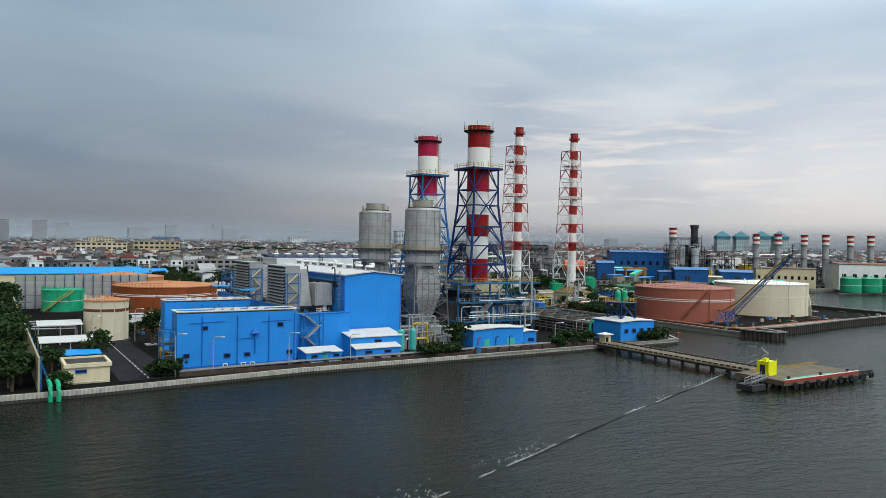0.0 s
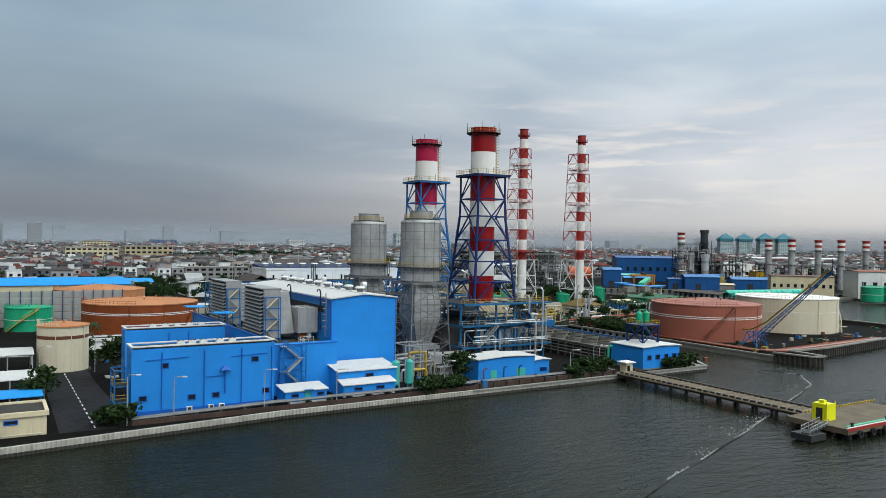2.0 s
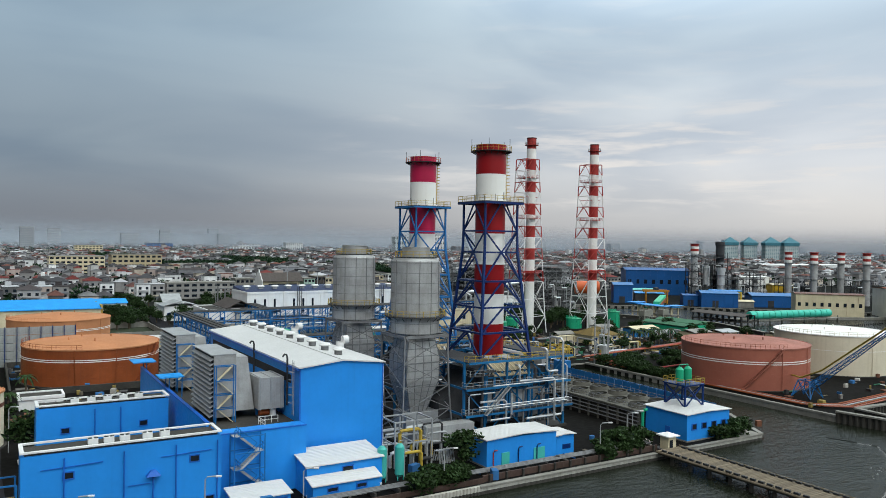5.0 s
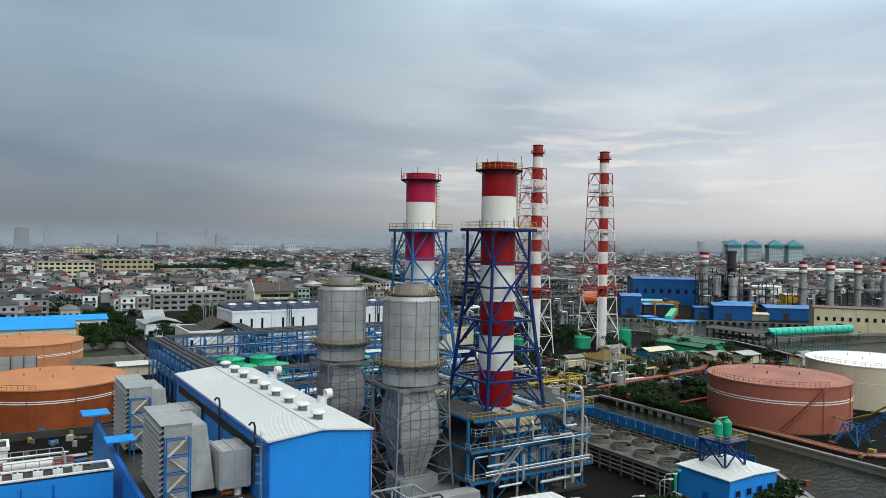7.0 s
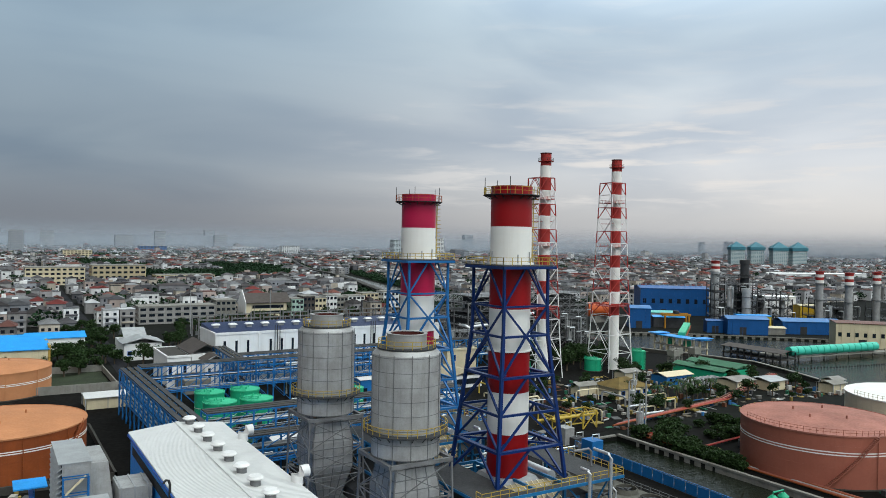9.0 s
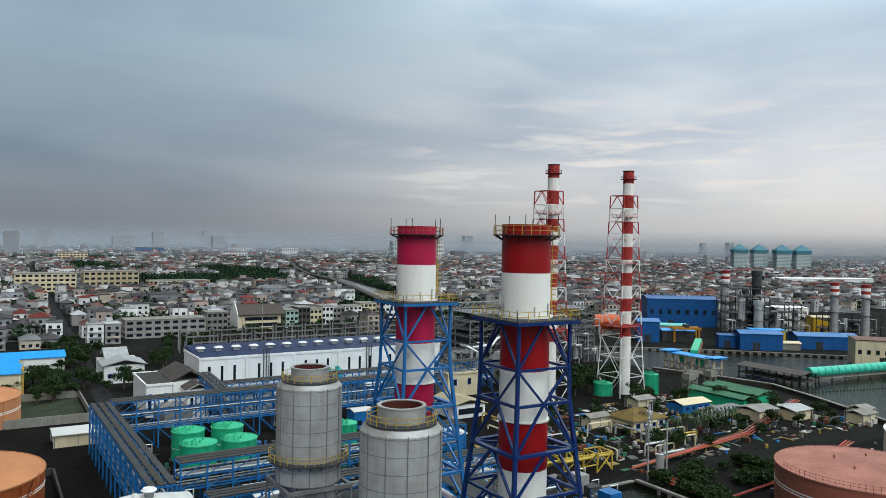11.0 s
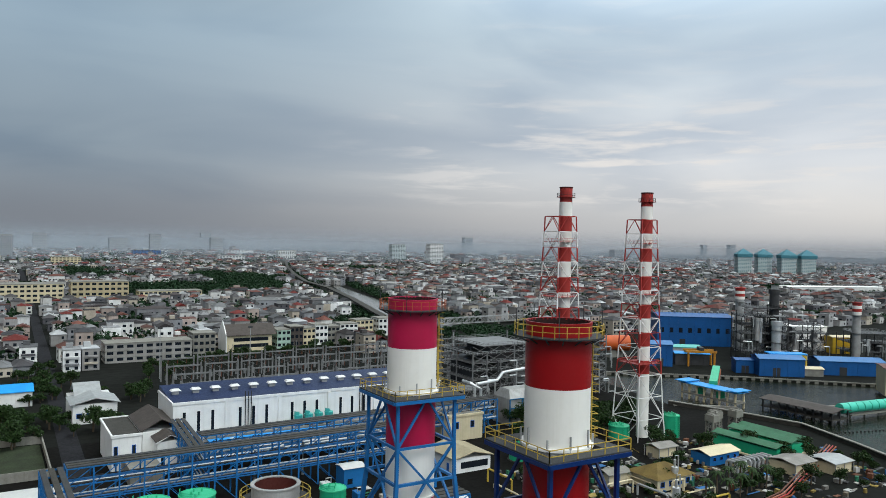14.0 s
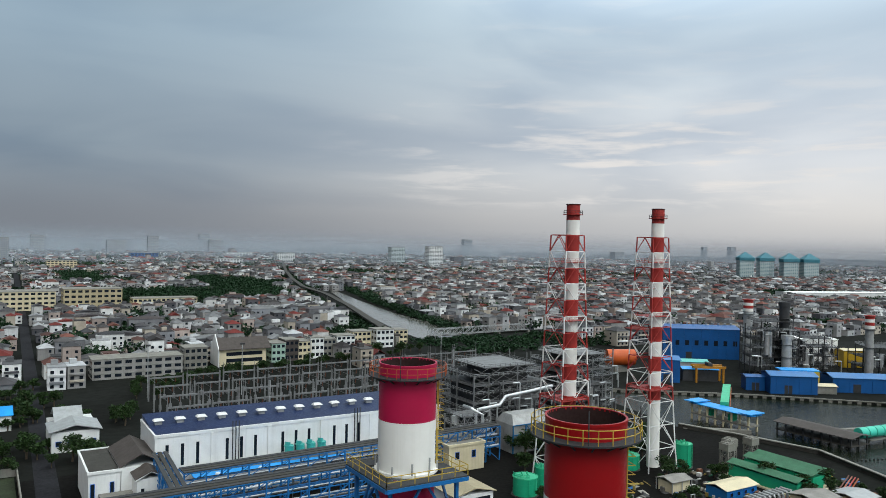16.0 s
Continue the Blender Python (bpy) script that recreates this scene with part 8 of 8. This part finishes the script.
rt = random.Random(77)
for x, y in ((-33, -30.4), (-30.5, -29.6), (-28, -30.2), (-25.6, -29.8), (-31, -27.8), (-28.6, -27.2), (-24, -27.2), (4, -30.6), (6.5, -28), (9, -30), (10.5, -26.5), (12.5, -29), (14, -24.5), (16, -27), (12, -22.5), (33.5, -31), (36, -31.4), (38.6, -30.8), (35, -30.6),
             (-89, -28.6), (-87.6, -29.6), (-106, -33)):
    plant(3 + rt.randrange(2), x + rt.uniform(-0.5, 0.5), y + rt.uniform(-0.3, 0.3), rt.uniform(0.8, 1.25))
for x, y in ((-22, -24.5), (-84, 30), (-82.6, 14), (-97.4, -10), (-106, -20), (-106, 10), (-85.5, 40)):
    plant(rt.randrange(3), x, y, rt.uniform(0.55, 0.8))
for i in range(60):
    plant(rt.randrange(3), rt.uniform(-118, -110), rt.uniform(-36, 150), rt.uniform(0.7, 1.1))
# beside the canal and among the process yard
for i in range(75):
    y = rt.uniform(15, 50)
    plant(3 + rt.randrange(2), 73.5 + rt.uniform(0, 3.5) if y < 32 else rt.uniform(74, 110), y, rt.uniform(0.6, 1.1))
for i in range(70):
    plant(rt.randrange(5), rt.uniform(78, 185), rt.uniform(60, 118), rt.uniform(0.45, 0.8))
for i in range(30):
    plant(rt.randrange(3), rt.uniform(96, 160), rt.uniform(132, 165), rt.uniform(0.7, 1.1))
for x, y in ((121.5, 70.7), (128.4, 72.4), (115, 69.2), (124, 76), (131, 78), (118, 75), (110, 72), (134, 72), (-84.5, 46), (-81, 66), (-88, 60)):
    plant(5, x, y, 1.0)
# street trees by the villa and the plots
for i in range(85):
    x, y = rt.choice(((-32, 232), (-18, 214), (-20, 300), (-42, 210), (-26, 268), (12, 372), (-28, 328), (24, 302), (4, 262), (-6, 206), (-46, 225)))
    plant(rt.randrange(3), x + rt.gauss(0, 7), y + rt.gauss(0, 8), rt.uniform(0.6, 0.95))
for i in range(46):
    plant(rt.randrange(3), 20 + i * 4 + rt.uniform(-2, 2), 318 + i * 1.2 + rt.uniform(-5, 8), rt.uniform(0.6, 1.0))

# ---- town ----
WALLS = [(0.60, 0.59, 0.57), (0.40, 0.40, 0.40), (0.72, 0.72, 0.72), (0.30, 0.29, 0.28), (0.50, 0.44, 0.36), (0.20, 0.20, 0.21), (0.34, 0.33, 0.33), (0.44, 0.36, 0.32), (0.14, 0.14, 0.14),
         (0.84, 0.84, 0.82), (0.09, 0.09, 0.10), (0.26, 0.27, 0.29)]
ROOFS = [(0.085, 0.040, 0.033), (0.13, 0.052, 0.04), (0.105, 0.105, 0.11), (0.045, 0.040, 0.040), (0.15, 0.152, 0.155), (0.075, 0.07, 0.07), (0.17, 0.062, 0.045), (0.21, 0.212, 0.215), (0.05, 0.05, 0.054),
         (0.09, 0.085, 0.088), (0.065, 0.062, 0.066), (0.30, 0.305, 0.31), (0.46, 0.47, 0.48), (0.035, 0.03, 0.03), (0.15, 0.025, 0.02), (0.06, 0.05, 0.05)]
TOWN_W = mat("town_walls", (0.5, 0.5, 0.5), 0.85, scale=0.15, var=0.3, grain=0.15, hues=WALLS, rand=0.15, island=True, streak=0.3)
TOWN_R = mat("town_roofs", (0.2, 0.2, 0.2), 0.85, scale=0.2, var=0.3, grain=0.25, hues=ROOFS, rand=0.2, island=True)
HOUSE_W = mat("house_walls", (0.5, 0.5, 0.5), 0.85, scale=0.15, var=0.25, grain=0.15, hues=WALLS, rand=0.15, streak=0.3)
HOUSE_R = mat("house_roofs", (0.2, 0.2, 0.2), 0.85, scale=0.2, var=0.3, grain=0.25, hues=ROOFS, rand=0.2)


def make_house(w, d, h, kind, seed):
    """A narrow town house: walls, roof, balcony, windows on two sides."""
    rnd = random.Random(seed)
    e = thing("town_house", 0, 0, 0, "narrow plastered town house with tiled or flat roof", "house", "town houses")
    part("wall", Geo().box(-w / 2, w / 2, -d / 2, d / 2, 0, h), HOUSE_W, e)
    r = Geo()
    if kind == 0:
        r.hip(-w / 2 - 0.5, w / 2 + 0.5, -d / 2 - 0.5, d / 2 + 0.5, h, h + 2.4)
    elif kind == 1:
        r.gable(-w / 2, w / 2, -d / 2, d / 2, h, h + 2.6, "y", 0.4, 0.2)
    else:
        r.box(-w / 2 - 0.2, w / 2 + 0.2, -d / 2 - 0.2, d / 2 + 0.2, h, h + 0.3).box(-w * 0.3, w * 0.1, 0, d * 0.3, h + 0.3, h + 2.4)
    part("roof", r, HOUSE_R, e)
    for k in range(int(h // 3.2)):
        z = 0.9 + k * 3.2
        for i in range(2 if w < 9 else 3):
            n = 2 if w < 9 else 3
            x = (i + 0.5) * w / n - w / 2
            part("window", Geo().box(x - 0.75, x + 0.75, -d / 2 - 0.06, -d / 2 + 0.02, z, z + 1.5), GLASS, e)
        part("window", Geo().box(-w / 2 - 0.06, -w / 2 + 0.02, -0.9, 0.9, z, z + 1.4), GLASS, e)
        if k:
            part("balcony", Geo().box(-w * 0.4, w * 0.4, -d / 2 - 1.1, -d / 2 - 0.002, z - 1.0, z - 0.2), HOUSE_W, e)
    return e


hp = [make_house(7, 12, 7.2, 0, 1), make_house(8, 11, 10, 2, 2), make_house(9.5, 12, 7, 1, 3), make_house(7, 11, 6.4, 1, 4), make_house(10.5, 13, 10.4, 0, 5), make_house(7.5, 12, 10.2, 2, 6), make_house(9, 13, 4.4, 0, 7)]
hw = [7, 8, 9.5, 7, 10.5, 7.5, 9]
seen = set()


def canal_x(y):
    pts = ((400, 252), (480, 260), (600, 285), (750, 321), (900, 363), (1500, 553), (2600, 885), (3600, 1190))
    for (ya, xa), (yb, xb) in zip(pts, pts[1:]):
        if y <= yb:
            return xa + (xb - xa) * (y - ya) / (yb - ya)
    return 1190


ROAD = [(196, 400), (218, 478), (258, 612), (297, 762), (318, 890), (372, 1080), (455, 1340), (560, 1650), (700, 2050), (890, 2650)]


def road_x(y):
    for (xa, ya), (xb, yb) in zip(ROAD, ROAD[1:]):
        if y <= yb:
            return xa + (xb - xa) * (y - ya) / (yb - ya)
    return 890


def belt(x, y):
    """Wooded strip and parks of the town."""
    return (690 < y < 930 and 60 < x < 285 and y > 700 + (x - 60) * 0.35) or (820 < y < 1150 and 195 < x - (y - 820) * 0.13 < 285) or (noise.noise(Vector((x * 0.006, y * 0.006, 3.3))) > (0.42 if y < 1000 else 0.33)) or math.hypot(x - 590, y - 358) < 26 or math.hypot(x - 724, y - 403) < 24


def blocked(x, y):
    if -48 < x - canal_x(y) < 32 and 395 < y < 905:
        return True
    if y >= 905 and abs(x - road_x(y)) < 13:
        return True
    if 150 < x < 335 and y < 440:
        return True
    if x < 480 and y < 330 and x > -56:
        return True
    if x < -25 and y < 300:
        return True
    if -8 < x - (y - 130) * 0.026 + 25 < 8 and y < 2400:
        return True
    if 0 < x < 140 and y < 392:
        return True
    if (x - 196) * 0.65 + (y - 225) * 0.76 < 95 and x > 190:
        return True
    for bx, by, br in ((1408, 1000, 110), (933, 1800, 40), (941, 1612, 40), (-5, 735, 60), (52, 735, 45), (118, 735, 45)):
        if abs(x - bx) < br and abs(y - by) < br * 0.8:
            return True
    return False


wl, rl, gl, trees_at = Geo(), Geo(), Geo(), []
rc = random.Random(4)
count = 0
y = 300.0
row = 0
while y < 4300:
    far = y > 1500
    step = 11.5 if y < 900 else (14 if not far else 26 + (y - 1500) * 0.012)
    x = -170.0 - y * 0.02
    xmax = min(1.98 * (y + 43) + 160, 3900)
    while x < xmax:
        dist = math.hypot(x + 40, y + 43)
        wfac = 1.0 if dist < 1300 else 1 + (dist - 1300) / 1100
        w = rc.uniform(5.5, 10.0) * wfac
        if rc.random() < 0.05:
            w *= 2.4
        x += w + (0.4 if rc.random() < 0.9 else rc.uniform(4, 9) * wfac)
        cx, cy = x - w / 2, y + rc.uniform(-1.2, 1.2) + 14 * math.sin(x * 0.004)
        if blocked(cx, cy) or dist > 4300:
            continue
        if belt(cx, cy) or rc.random() < 0.17:
            trees_at.append((cx, cy, wfac))
            continue
        d = step * rc.uniform(0.72, 0.92)
        h = rc.choice((3.8, 4.6, 6.6, 7.2, 7.6, 10.0, 10.8)) + rc.uniform(-0.8, 1.2)
        if count < 130 and y < 520 and w < 12 and cx < 420:
            k = rc.randrange(len(hp))
            m = pose(cx, cy, G0, 0, 0, rc.uniform(-4, 4))
            if k not in seen:
                seen.add(k)
                hp[k].matrix_basis = m
            else:
                copy_thing(hp[k], m)
            x += max(0, hw[k] - w)
            count += 1
            continue
        if dist > 1800 and rc.random() < 0.02:
            h *= rc.uniform(1.5, 2.6)
        x0, x1, y0, y1, z0, z1 = cx - w / 2, cx + w / 2, cy - d / 2, cy + d / 2, G0, G0 + h
        n = len(wl.v)
        wl.v.extend([(a, b, c) for c in (z0, z1) for b in (y0, y1) for a in (x0, x1)])
        wl.f.extend([(n, n + 1, n + 5, n + 4), (n + 1, n + 3, n + 7, n + 5), (n + 2, n, n + 4, n + 6), (n + 3, n + 2, n + 6, n + 7), (n + 4, n + 5, n + 7, n + 6)])
        t = rc.random()
        if t < 0.5:
            rl.hip(x0 - 0.4, x1 + 0.4, y0 - 0.4, y1 + 0.4, z1, z1 + rc.uniform(1.4, 2.6) * min(wfac, 1.6))
        elif t < 0.75:
            q = rc.uniform(1.2, 2.4) * min(wfac, 1.6)
            m = (x0 + x1) / 2
            rl.add([(x0 - 0.3, y0 - 0.3, z1), (x1 + 0.3, y0 - 0.3, z1), (x1 + 0.3, y1 + 0.3, z1), (x0 - 0.3, y1 + 0.3, z1), (m, y0 - 0.3, z1 + q), (m, y1 + 0.3, z1 + q)], [(0, 4, 5, 3), (4, 1, 2, 5), (0, 1, 4), (2, 3, 5)])
        else:
            rl.box(x0 + 0.3, x1 - 0.3, y0 + 0.3, y1 - 0.3, z1 + 0.004, z1 + rc.uniform(0.1, 0.4))
            if rc.random() < 0.6:
                wl.box(cx - w * 0.25, cx + w * 0.1, cy, cy + d * 0.3, z1, z1 + 2.3)
        if dist < 1500:
            for s in range(int(h // 3.1)):
                z = G0 + 1.0 + s * 3.1
                k = max(1, int(w // 3.4))
                for i in range(k):
                    if rc.random() < 0.8:
                        u = x0 + (i + 0.5) * w / k
                        hwid = rc.uniform(0.5, 1.1)
                        gl.add([(u - hwid, y0 - 0.06, z), (u + hwid, y0 - 0.06, z), (u + hwid, y0 - 0.06, z + 1.5), (u - hwid, y0 - 0.06, z + 1.5)], [(0, 1, 2, 3)])
                if rc.random() < 0.6:
                    gl.add([(x0 - 0.06, cy + 1.4, z), (x0 - 0.06, cy - 1.4, z), (x0 - 0.06, cy - 1.4, z + 1.4), (x0 - 0.06, cy + 1.4, z + 1.4)], [(0, 1, 2, 3)])
    row += 1
    y += step + (0.6 if row % 2 else (6.0 if y < 1500 else 9.0))
solo("town_wall_mass", wl, TOWN_W, "dense plastered low houses of the town", "houses", kind="stuff")
solo("town_roof_mass", rl, TOWN_R, "dense brown, grey and red roofs of the town", "roofs", kind="stuff")
solo("town_windows", gl, GLASS, "dark windows of the town houses", "windows", kind="stuff")
tg = Geo()
rl2 = random.Random(12)
for cx, cy, f in trees_at:
    dist = math.hypot(cx, cy)
    n = 34 if dist < 1200 else (20 if dist < 2200 else 10)
    for _ in range(2 if dist < 1500 else 1):
        leaf_cloud(tg, (cx + rl2.uniform(-4, 4), cy + rl2.uniform(-4, 4), G0 + 5 * min(f, 1.5)), rl2.uniform(4.5, 7.5) * f, rl2.uniform(3, 4.6) * min(f, 1.5), n, 1.5 * f, rl2)
for i in range(700):
    # wooded banks of the canal
    y = 440 + rl2.random() * 480
    off = 27 if rl2.random() < 0.6 else -42
    leaf_cloud(tg, (canal_x(y) + off + rl2.uniform(-8, 8), y, G0 + 2.6), rl2.uniform(2.6, 4.6), rl2.uniform(2.0, 3.2), 22, 1.2, rl2)
for i in range(420):
    # green strips beside the raised road, and the rough ground before the bridge
    y = 905 + rl2.random() ** 1.5 * 1500
    leaf_cloud(tg, (road_x(y) + rl2.choice((-10, 11)) + rl2.uniform(-3, 3), y, G0 + 3), rl2.uniform(3, 6), rl2.uniform(2.4, 4), 20, 1.6, rl2)
for i in range(260):
    leaf_cloud(tg, (rl2.uniform(215, 345), rl2.uniform(345, 415), G0 + 1.6), rl2.uniform(2.4, 4.8), rl2.uniform(1.2, 2.4), 22, 1.1, rl2)
solo("town_trees", tg, LEAF_DK, "dark green tree crowns between the houses", "trees", kind="stuff")


# ---- larger town buildings ----
def slab(name, x, y, w, d, z, label, wall, storeys, bays, roof=None, category="building", a=0.0, side=True, pane=GLASS):
    """A larger block with rows of window bands in front and on its west side."""
    e = thing(name, 0, 0, 0, label, category)
    part("wall", Geo().box(0, w, 0, d, 0, z), wall, e)
    part("roof", roof or Geo().box(-0.3, w + 0.3, -0.3, d + 0.3, z, z + 0.5), CONC if not roof else TEAL_R, e)
    sh = z / storeys
    for k in range(storeys):
        g = Geo()
        for i in range(bays):
            g.box((i + 0.18) * w / bays, (i + 0.82) * w / bays, -0.1, 0.02, k * sh + sh * 0.35, k * sh + sh * 0.8)
        if side:
            n = max(1, int(bays * d / w))
            for i in range(n):
                g.box(-0.1, 0.02, (i + 0.18) * d / n, (i + 0.82) * d / n, k * sh + sh * 0.35, k * sh + sh * 0.8)
        part("window_row", g, pane, e)
        if side:
            part("ledge", Geo().box(-0.25, w, -0.25, -0.002, k * sh + sh - 0.25, k * sh + sh), wall, e)
    e.matrix_basis = pose(x, y, G0, 0, 0, a)
    return e


slab("school_block", 6, 352, 42, 14, 9.6, "weathered grey block with long dark window bands", mat("weathered_grey_render", (0.33, 0.32, 0.30), 0.8, streak=0.4, var=0.3), 3, 9)
slab("shop_row", 52, 366, 12, 12, 11, "grey three-storey shop house", CONC, 3, 4)
sr = thing("steep_roof_house", 84, 372, G0, "dark steep-roofed shop house with white gable", "house")
part("wall", Geo().box(70, 96, 366, 380, G0, 10), CREAM, sr)
part("roof", Geo().gable(70, 98, 365, 381, 10, 15.5, "x", 0.4, 0.3), DARK_R, sr)
part("gable_end", Geo().add([(69.4, 364.6, G0), (69.4, 381.4, G0), (69.4, 381.4, 10), (69.4, 373, 18), (69.4, 364.6, 10), (69.9, 364.6, G0), (69.9, 381.4, G0), (69.9, 381.4, 10), (69.9, 373, 18), (69.9, 364.6, 10)],
                            [(0, 4, 3, 2, 1), (5, 6, 7, 8, 9), (0, 1, 6, 5), (1, 2, 7, 6), (2, 3, 8, 7), (3, 4, 9, 8), (4, 0, 5, 9)]), WHITE, sr)
for k in range(2):
    part("window", Geo().box(74, 94, 365.9, 366.02, 3 + k * 3.6, 5 + k * 3.6), GLASS, sr)
mats = [mat("mint_plaster", (0.38, 0.52, 0.44), 0.8, streak=0.2), DARK_R, CREAM, WHITE, CONC]
for i in range(5):
    slab("shop_row", 100 + i * 8.4, 368 + i * 1.5, 8, 12, 10.5 + (i % 2) * 1.4, "narrow shop house with white window frames", mats[i], 3, 3)
for i in range(4):
    slab("villa_row", 150 + i * 15, 392 + i * 2.5 + (i % 2) * 6, 12.5, 12, 9.5 + (i % 3), "cream apartment villa with many windows", CREAM if i % 2 else WHITE, 3, 4)
slab("shopping_block", -34, 728, 52, 30, 17, "cream shopping block with brown band", CREAM, 4, 10)
slab("shopping_block", 24, 724, 50, 26, 19, "yellowish arcaded shopping block with flat roof", mat("yellow_plaster", (0.48, 0.40, 0.25), 0.8), 4, 9)
slab("shopping_block", 84, 726, 60, 20, 9, "long low cream arcade", CREAM, 2, 14)
for x, y, w, d, z, m in ((915, 1790, 42, 22, 50, APT_W), (925, 1602, 40, 22, 55, WHITE), (300, 2120, 70, 40, 22, BLUE_DK), (430, 1740, 60, 26, 18, WHITE), (620, 2350, 80, 40, 20, WHITE), (640, 1930, 50, 24, 28, WHITE), (60, 1500, 50, 26, 20, CREAM), (1060, 1500, 60, 30, 16, WHITE)):
    slab("apartment_slab", x, y, w, d, z, "pale apartment slab over the low town", m, max(3, int(z / 3.4)), 8, category="apartments")
for x, y in ((1389, 1036), (1421, 1008), (1391, 930), (1421, 904)):
    e = slab("apartment_tower", x, y, 30, 24, 46, "pale apartment tower with teal pyramid roof", APT_W, 15, 7, category="apartments", a=-34, pane=PALE_PANE)
    part("pyramid_roof", Geo().box(-1.5, 32, -1.5, 25.5, 40.5, 47).add([(-1.5, -1.5, 47), (32, -1.5, 47), (32, 25.5, 47), (-1.5, 25.5, 47), (15, 12, 60)], [(0, 1, 4), (1, 2, 4), (2, 3, 4), (3, 0, 4), (3, 2, 1, 0)]), TEAL_R, e, "teal tiled pyramid roof")
rf = random.Random(31)
for i in range(12):
    ang = radians(rf.uniform(2, 60))
    dd = rf.uniform(2700, 4200)
    x, y = -40 + dd * math.sin(ang), -40 + dd * math.cos(ang)
    w, z = rf.uniform(30, 60), rf.uniform(30, 78)
    # haze-grey walls and pale panes carry the faintness of distance in their colour
    slab("distant_tower", x, y, w, w * 0.6, z, "far tower block with haze painted into its grey", HAZE_G, 7, 6, category="tower block", side=False, pane=STEEL)
for x, y, w, z in ((-150, 1500, 34, 62), (-104, 1540, 26, 52), (-20, 1900, 30, 58), (-205, 1650, 40, 50)):
    # same haze grey and low-contrast panes on the hotel towers
    slab("hotel_tower", x, y, w, 26, z, "hotel tower over the town with haze painted into its grey", HAZE_G, 14, 7, category="tower block", pane=STEEL)
# raised road beside the canal
er = thing("elevated_road", 300, 900, G0, "long grey elevated road beside the canal", "viaduct", kind="structure")
pr = ROAD
dk = Geo()
for (xa, ya), (xb, yb) in zip(pr, pr[1:]):
    dk.beam((xa, ya, 8), (xb, yb, 8), 6, 1.3)
part("deck", dk, CONC_DK, er)
for xa, ya in pr:
    part("pier", Geo().box(xa - 1, xa + 1, ya - 2, ya + 2, G0, 7.4), CONC, er)

# truss bridge over the canal
tb = thing("truss_bridge", 280, 432, G0, "pale grey steel truss bridge across the canal", "bridge")
A, B = Vector((236, 425, 0)), Vector((330, 432, 0))
side = Vector((B.y - A.y, A.x - B.x, 0)).normalized() * 2.2
part("deck", Geo().beam(A + Vector((0, 0, 2.6)), B + Vector((0, 0, 2.6)), 4.6, 0.5), CONC_DK, tb)
for sg in (-1, 1):
    tr = Geo()
    for k in range(16):
        a, b = A.lerp(B, k / 16) + side * sg, A.lerp(B, (k + 1) / 16) + side * sg
        lo, hi = Vector((0, 0, 2.9)), Vector((0, 0, 7.4))
        tr.beam(a + lo, b + lo, 0.4).beam(a + lo, a + hi, 0.25)
        if 0 < k < 15:
            tr.beam(a + hi, b + hi, 0.4)
        tr.beam(a + lo, b + hi, 0.28) if k < 8 else tr.beam(a + hi, b + lo, 0.28)
    part("truss", tr, STEEL_LT, tb)
for k in (0.0, 0.36, 0.68, 1.0):
    q = A.lerp(B, k)
    part("pier", Geo().box(q.x - 0.9, q.x + 0.9, q.y - 2.6, q.y + 2.6, 0, 2.36), CONC, tb)

# ---- haze over the far town, put into translucent sheets ----
def haze_sheet_material(name, thick, z0, z1):
    """Diffuse sheet painted as haze: lets most of the view through and thins out upwards."""
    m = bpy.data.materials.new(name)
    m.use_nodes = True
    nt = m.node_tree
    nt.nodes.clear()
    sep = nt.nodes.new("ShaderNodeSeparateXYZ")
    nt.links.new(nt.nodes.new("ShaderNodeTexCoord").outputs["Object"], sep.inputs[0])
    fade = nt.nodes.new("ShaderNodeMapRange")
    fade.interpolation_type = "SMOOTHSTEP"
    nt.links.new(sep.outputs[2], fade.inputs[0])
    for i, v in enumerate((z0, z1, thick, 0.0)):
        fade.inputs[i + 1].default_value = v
    veil, clear, mixed, out = node(nt, "ShaderNodeBsdfDiffuse", Color=(0.36, 0.41, 0.46, 1)), nt.nodes.new("ShaderNodeBsdfTransparent"), nt.nodes.new("ShaderNodeMixShader"), nt.nodes.new("ShaderNodeOutputMaterial")
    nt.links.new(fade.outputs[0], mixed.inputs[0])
    nt.links.new(clear.outputs[0], mixed.inputs[1]), nt.links.new(veil.outputs[0], mixed.inputs[2])
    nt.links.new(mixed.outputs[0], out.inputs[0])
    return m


# three added see-through rings stand in for the haze with distance
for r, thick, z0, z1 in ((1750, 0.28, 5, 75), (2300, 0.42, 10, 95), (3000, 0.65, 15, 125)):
    solo("backdrop", Geo().cyl(0, 0, -1, z1, r, n=96, cap=False), haze_sheet_material("haze_sheet", thick, z0, z1), "translucent grey sheet painted as haze before the far town", "haze", kind="structure")
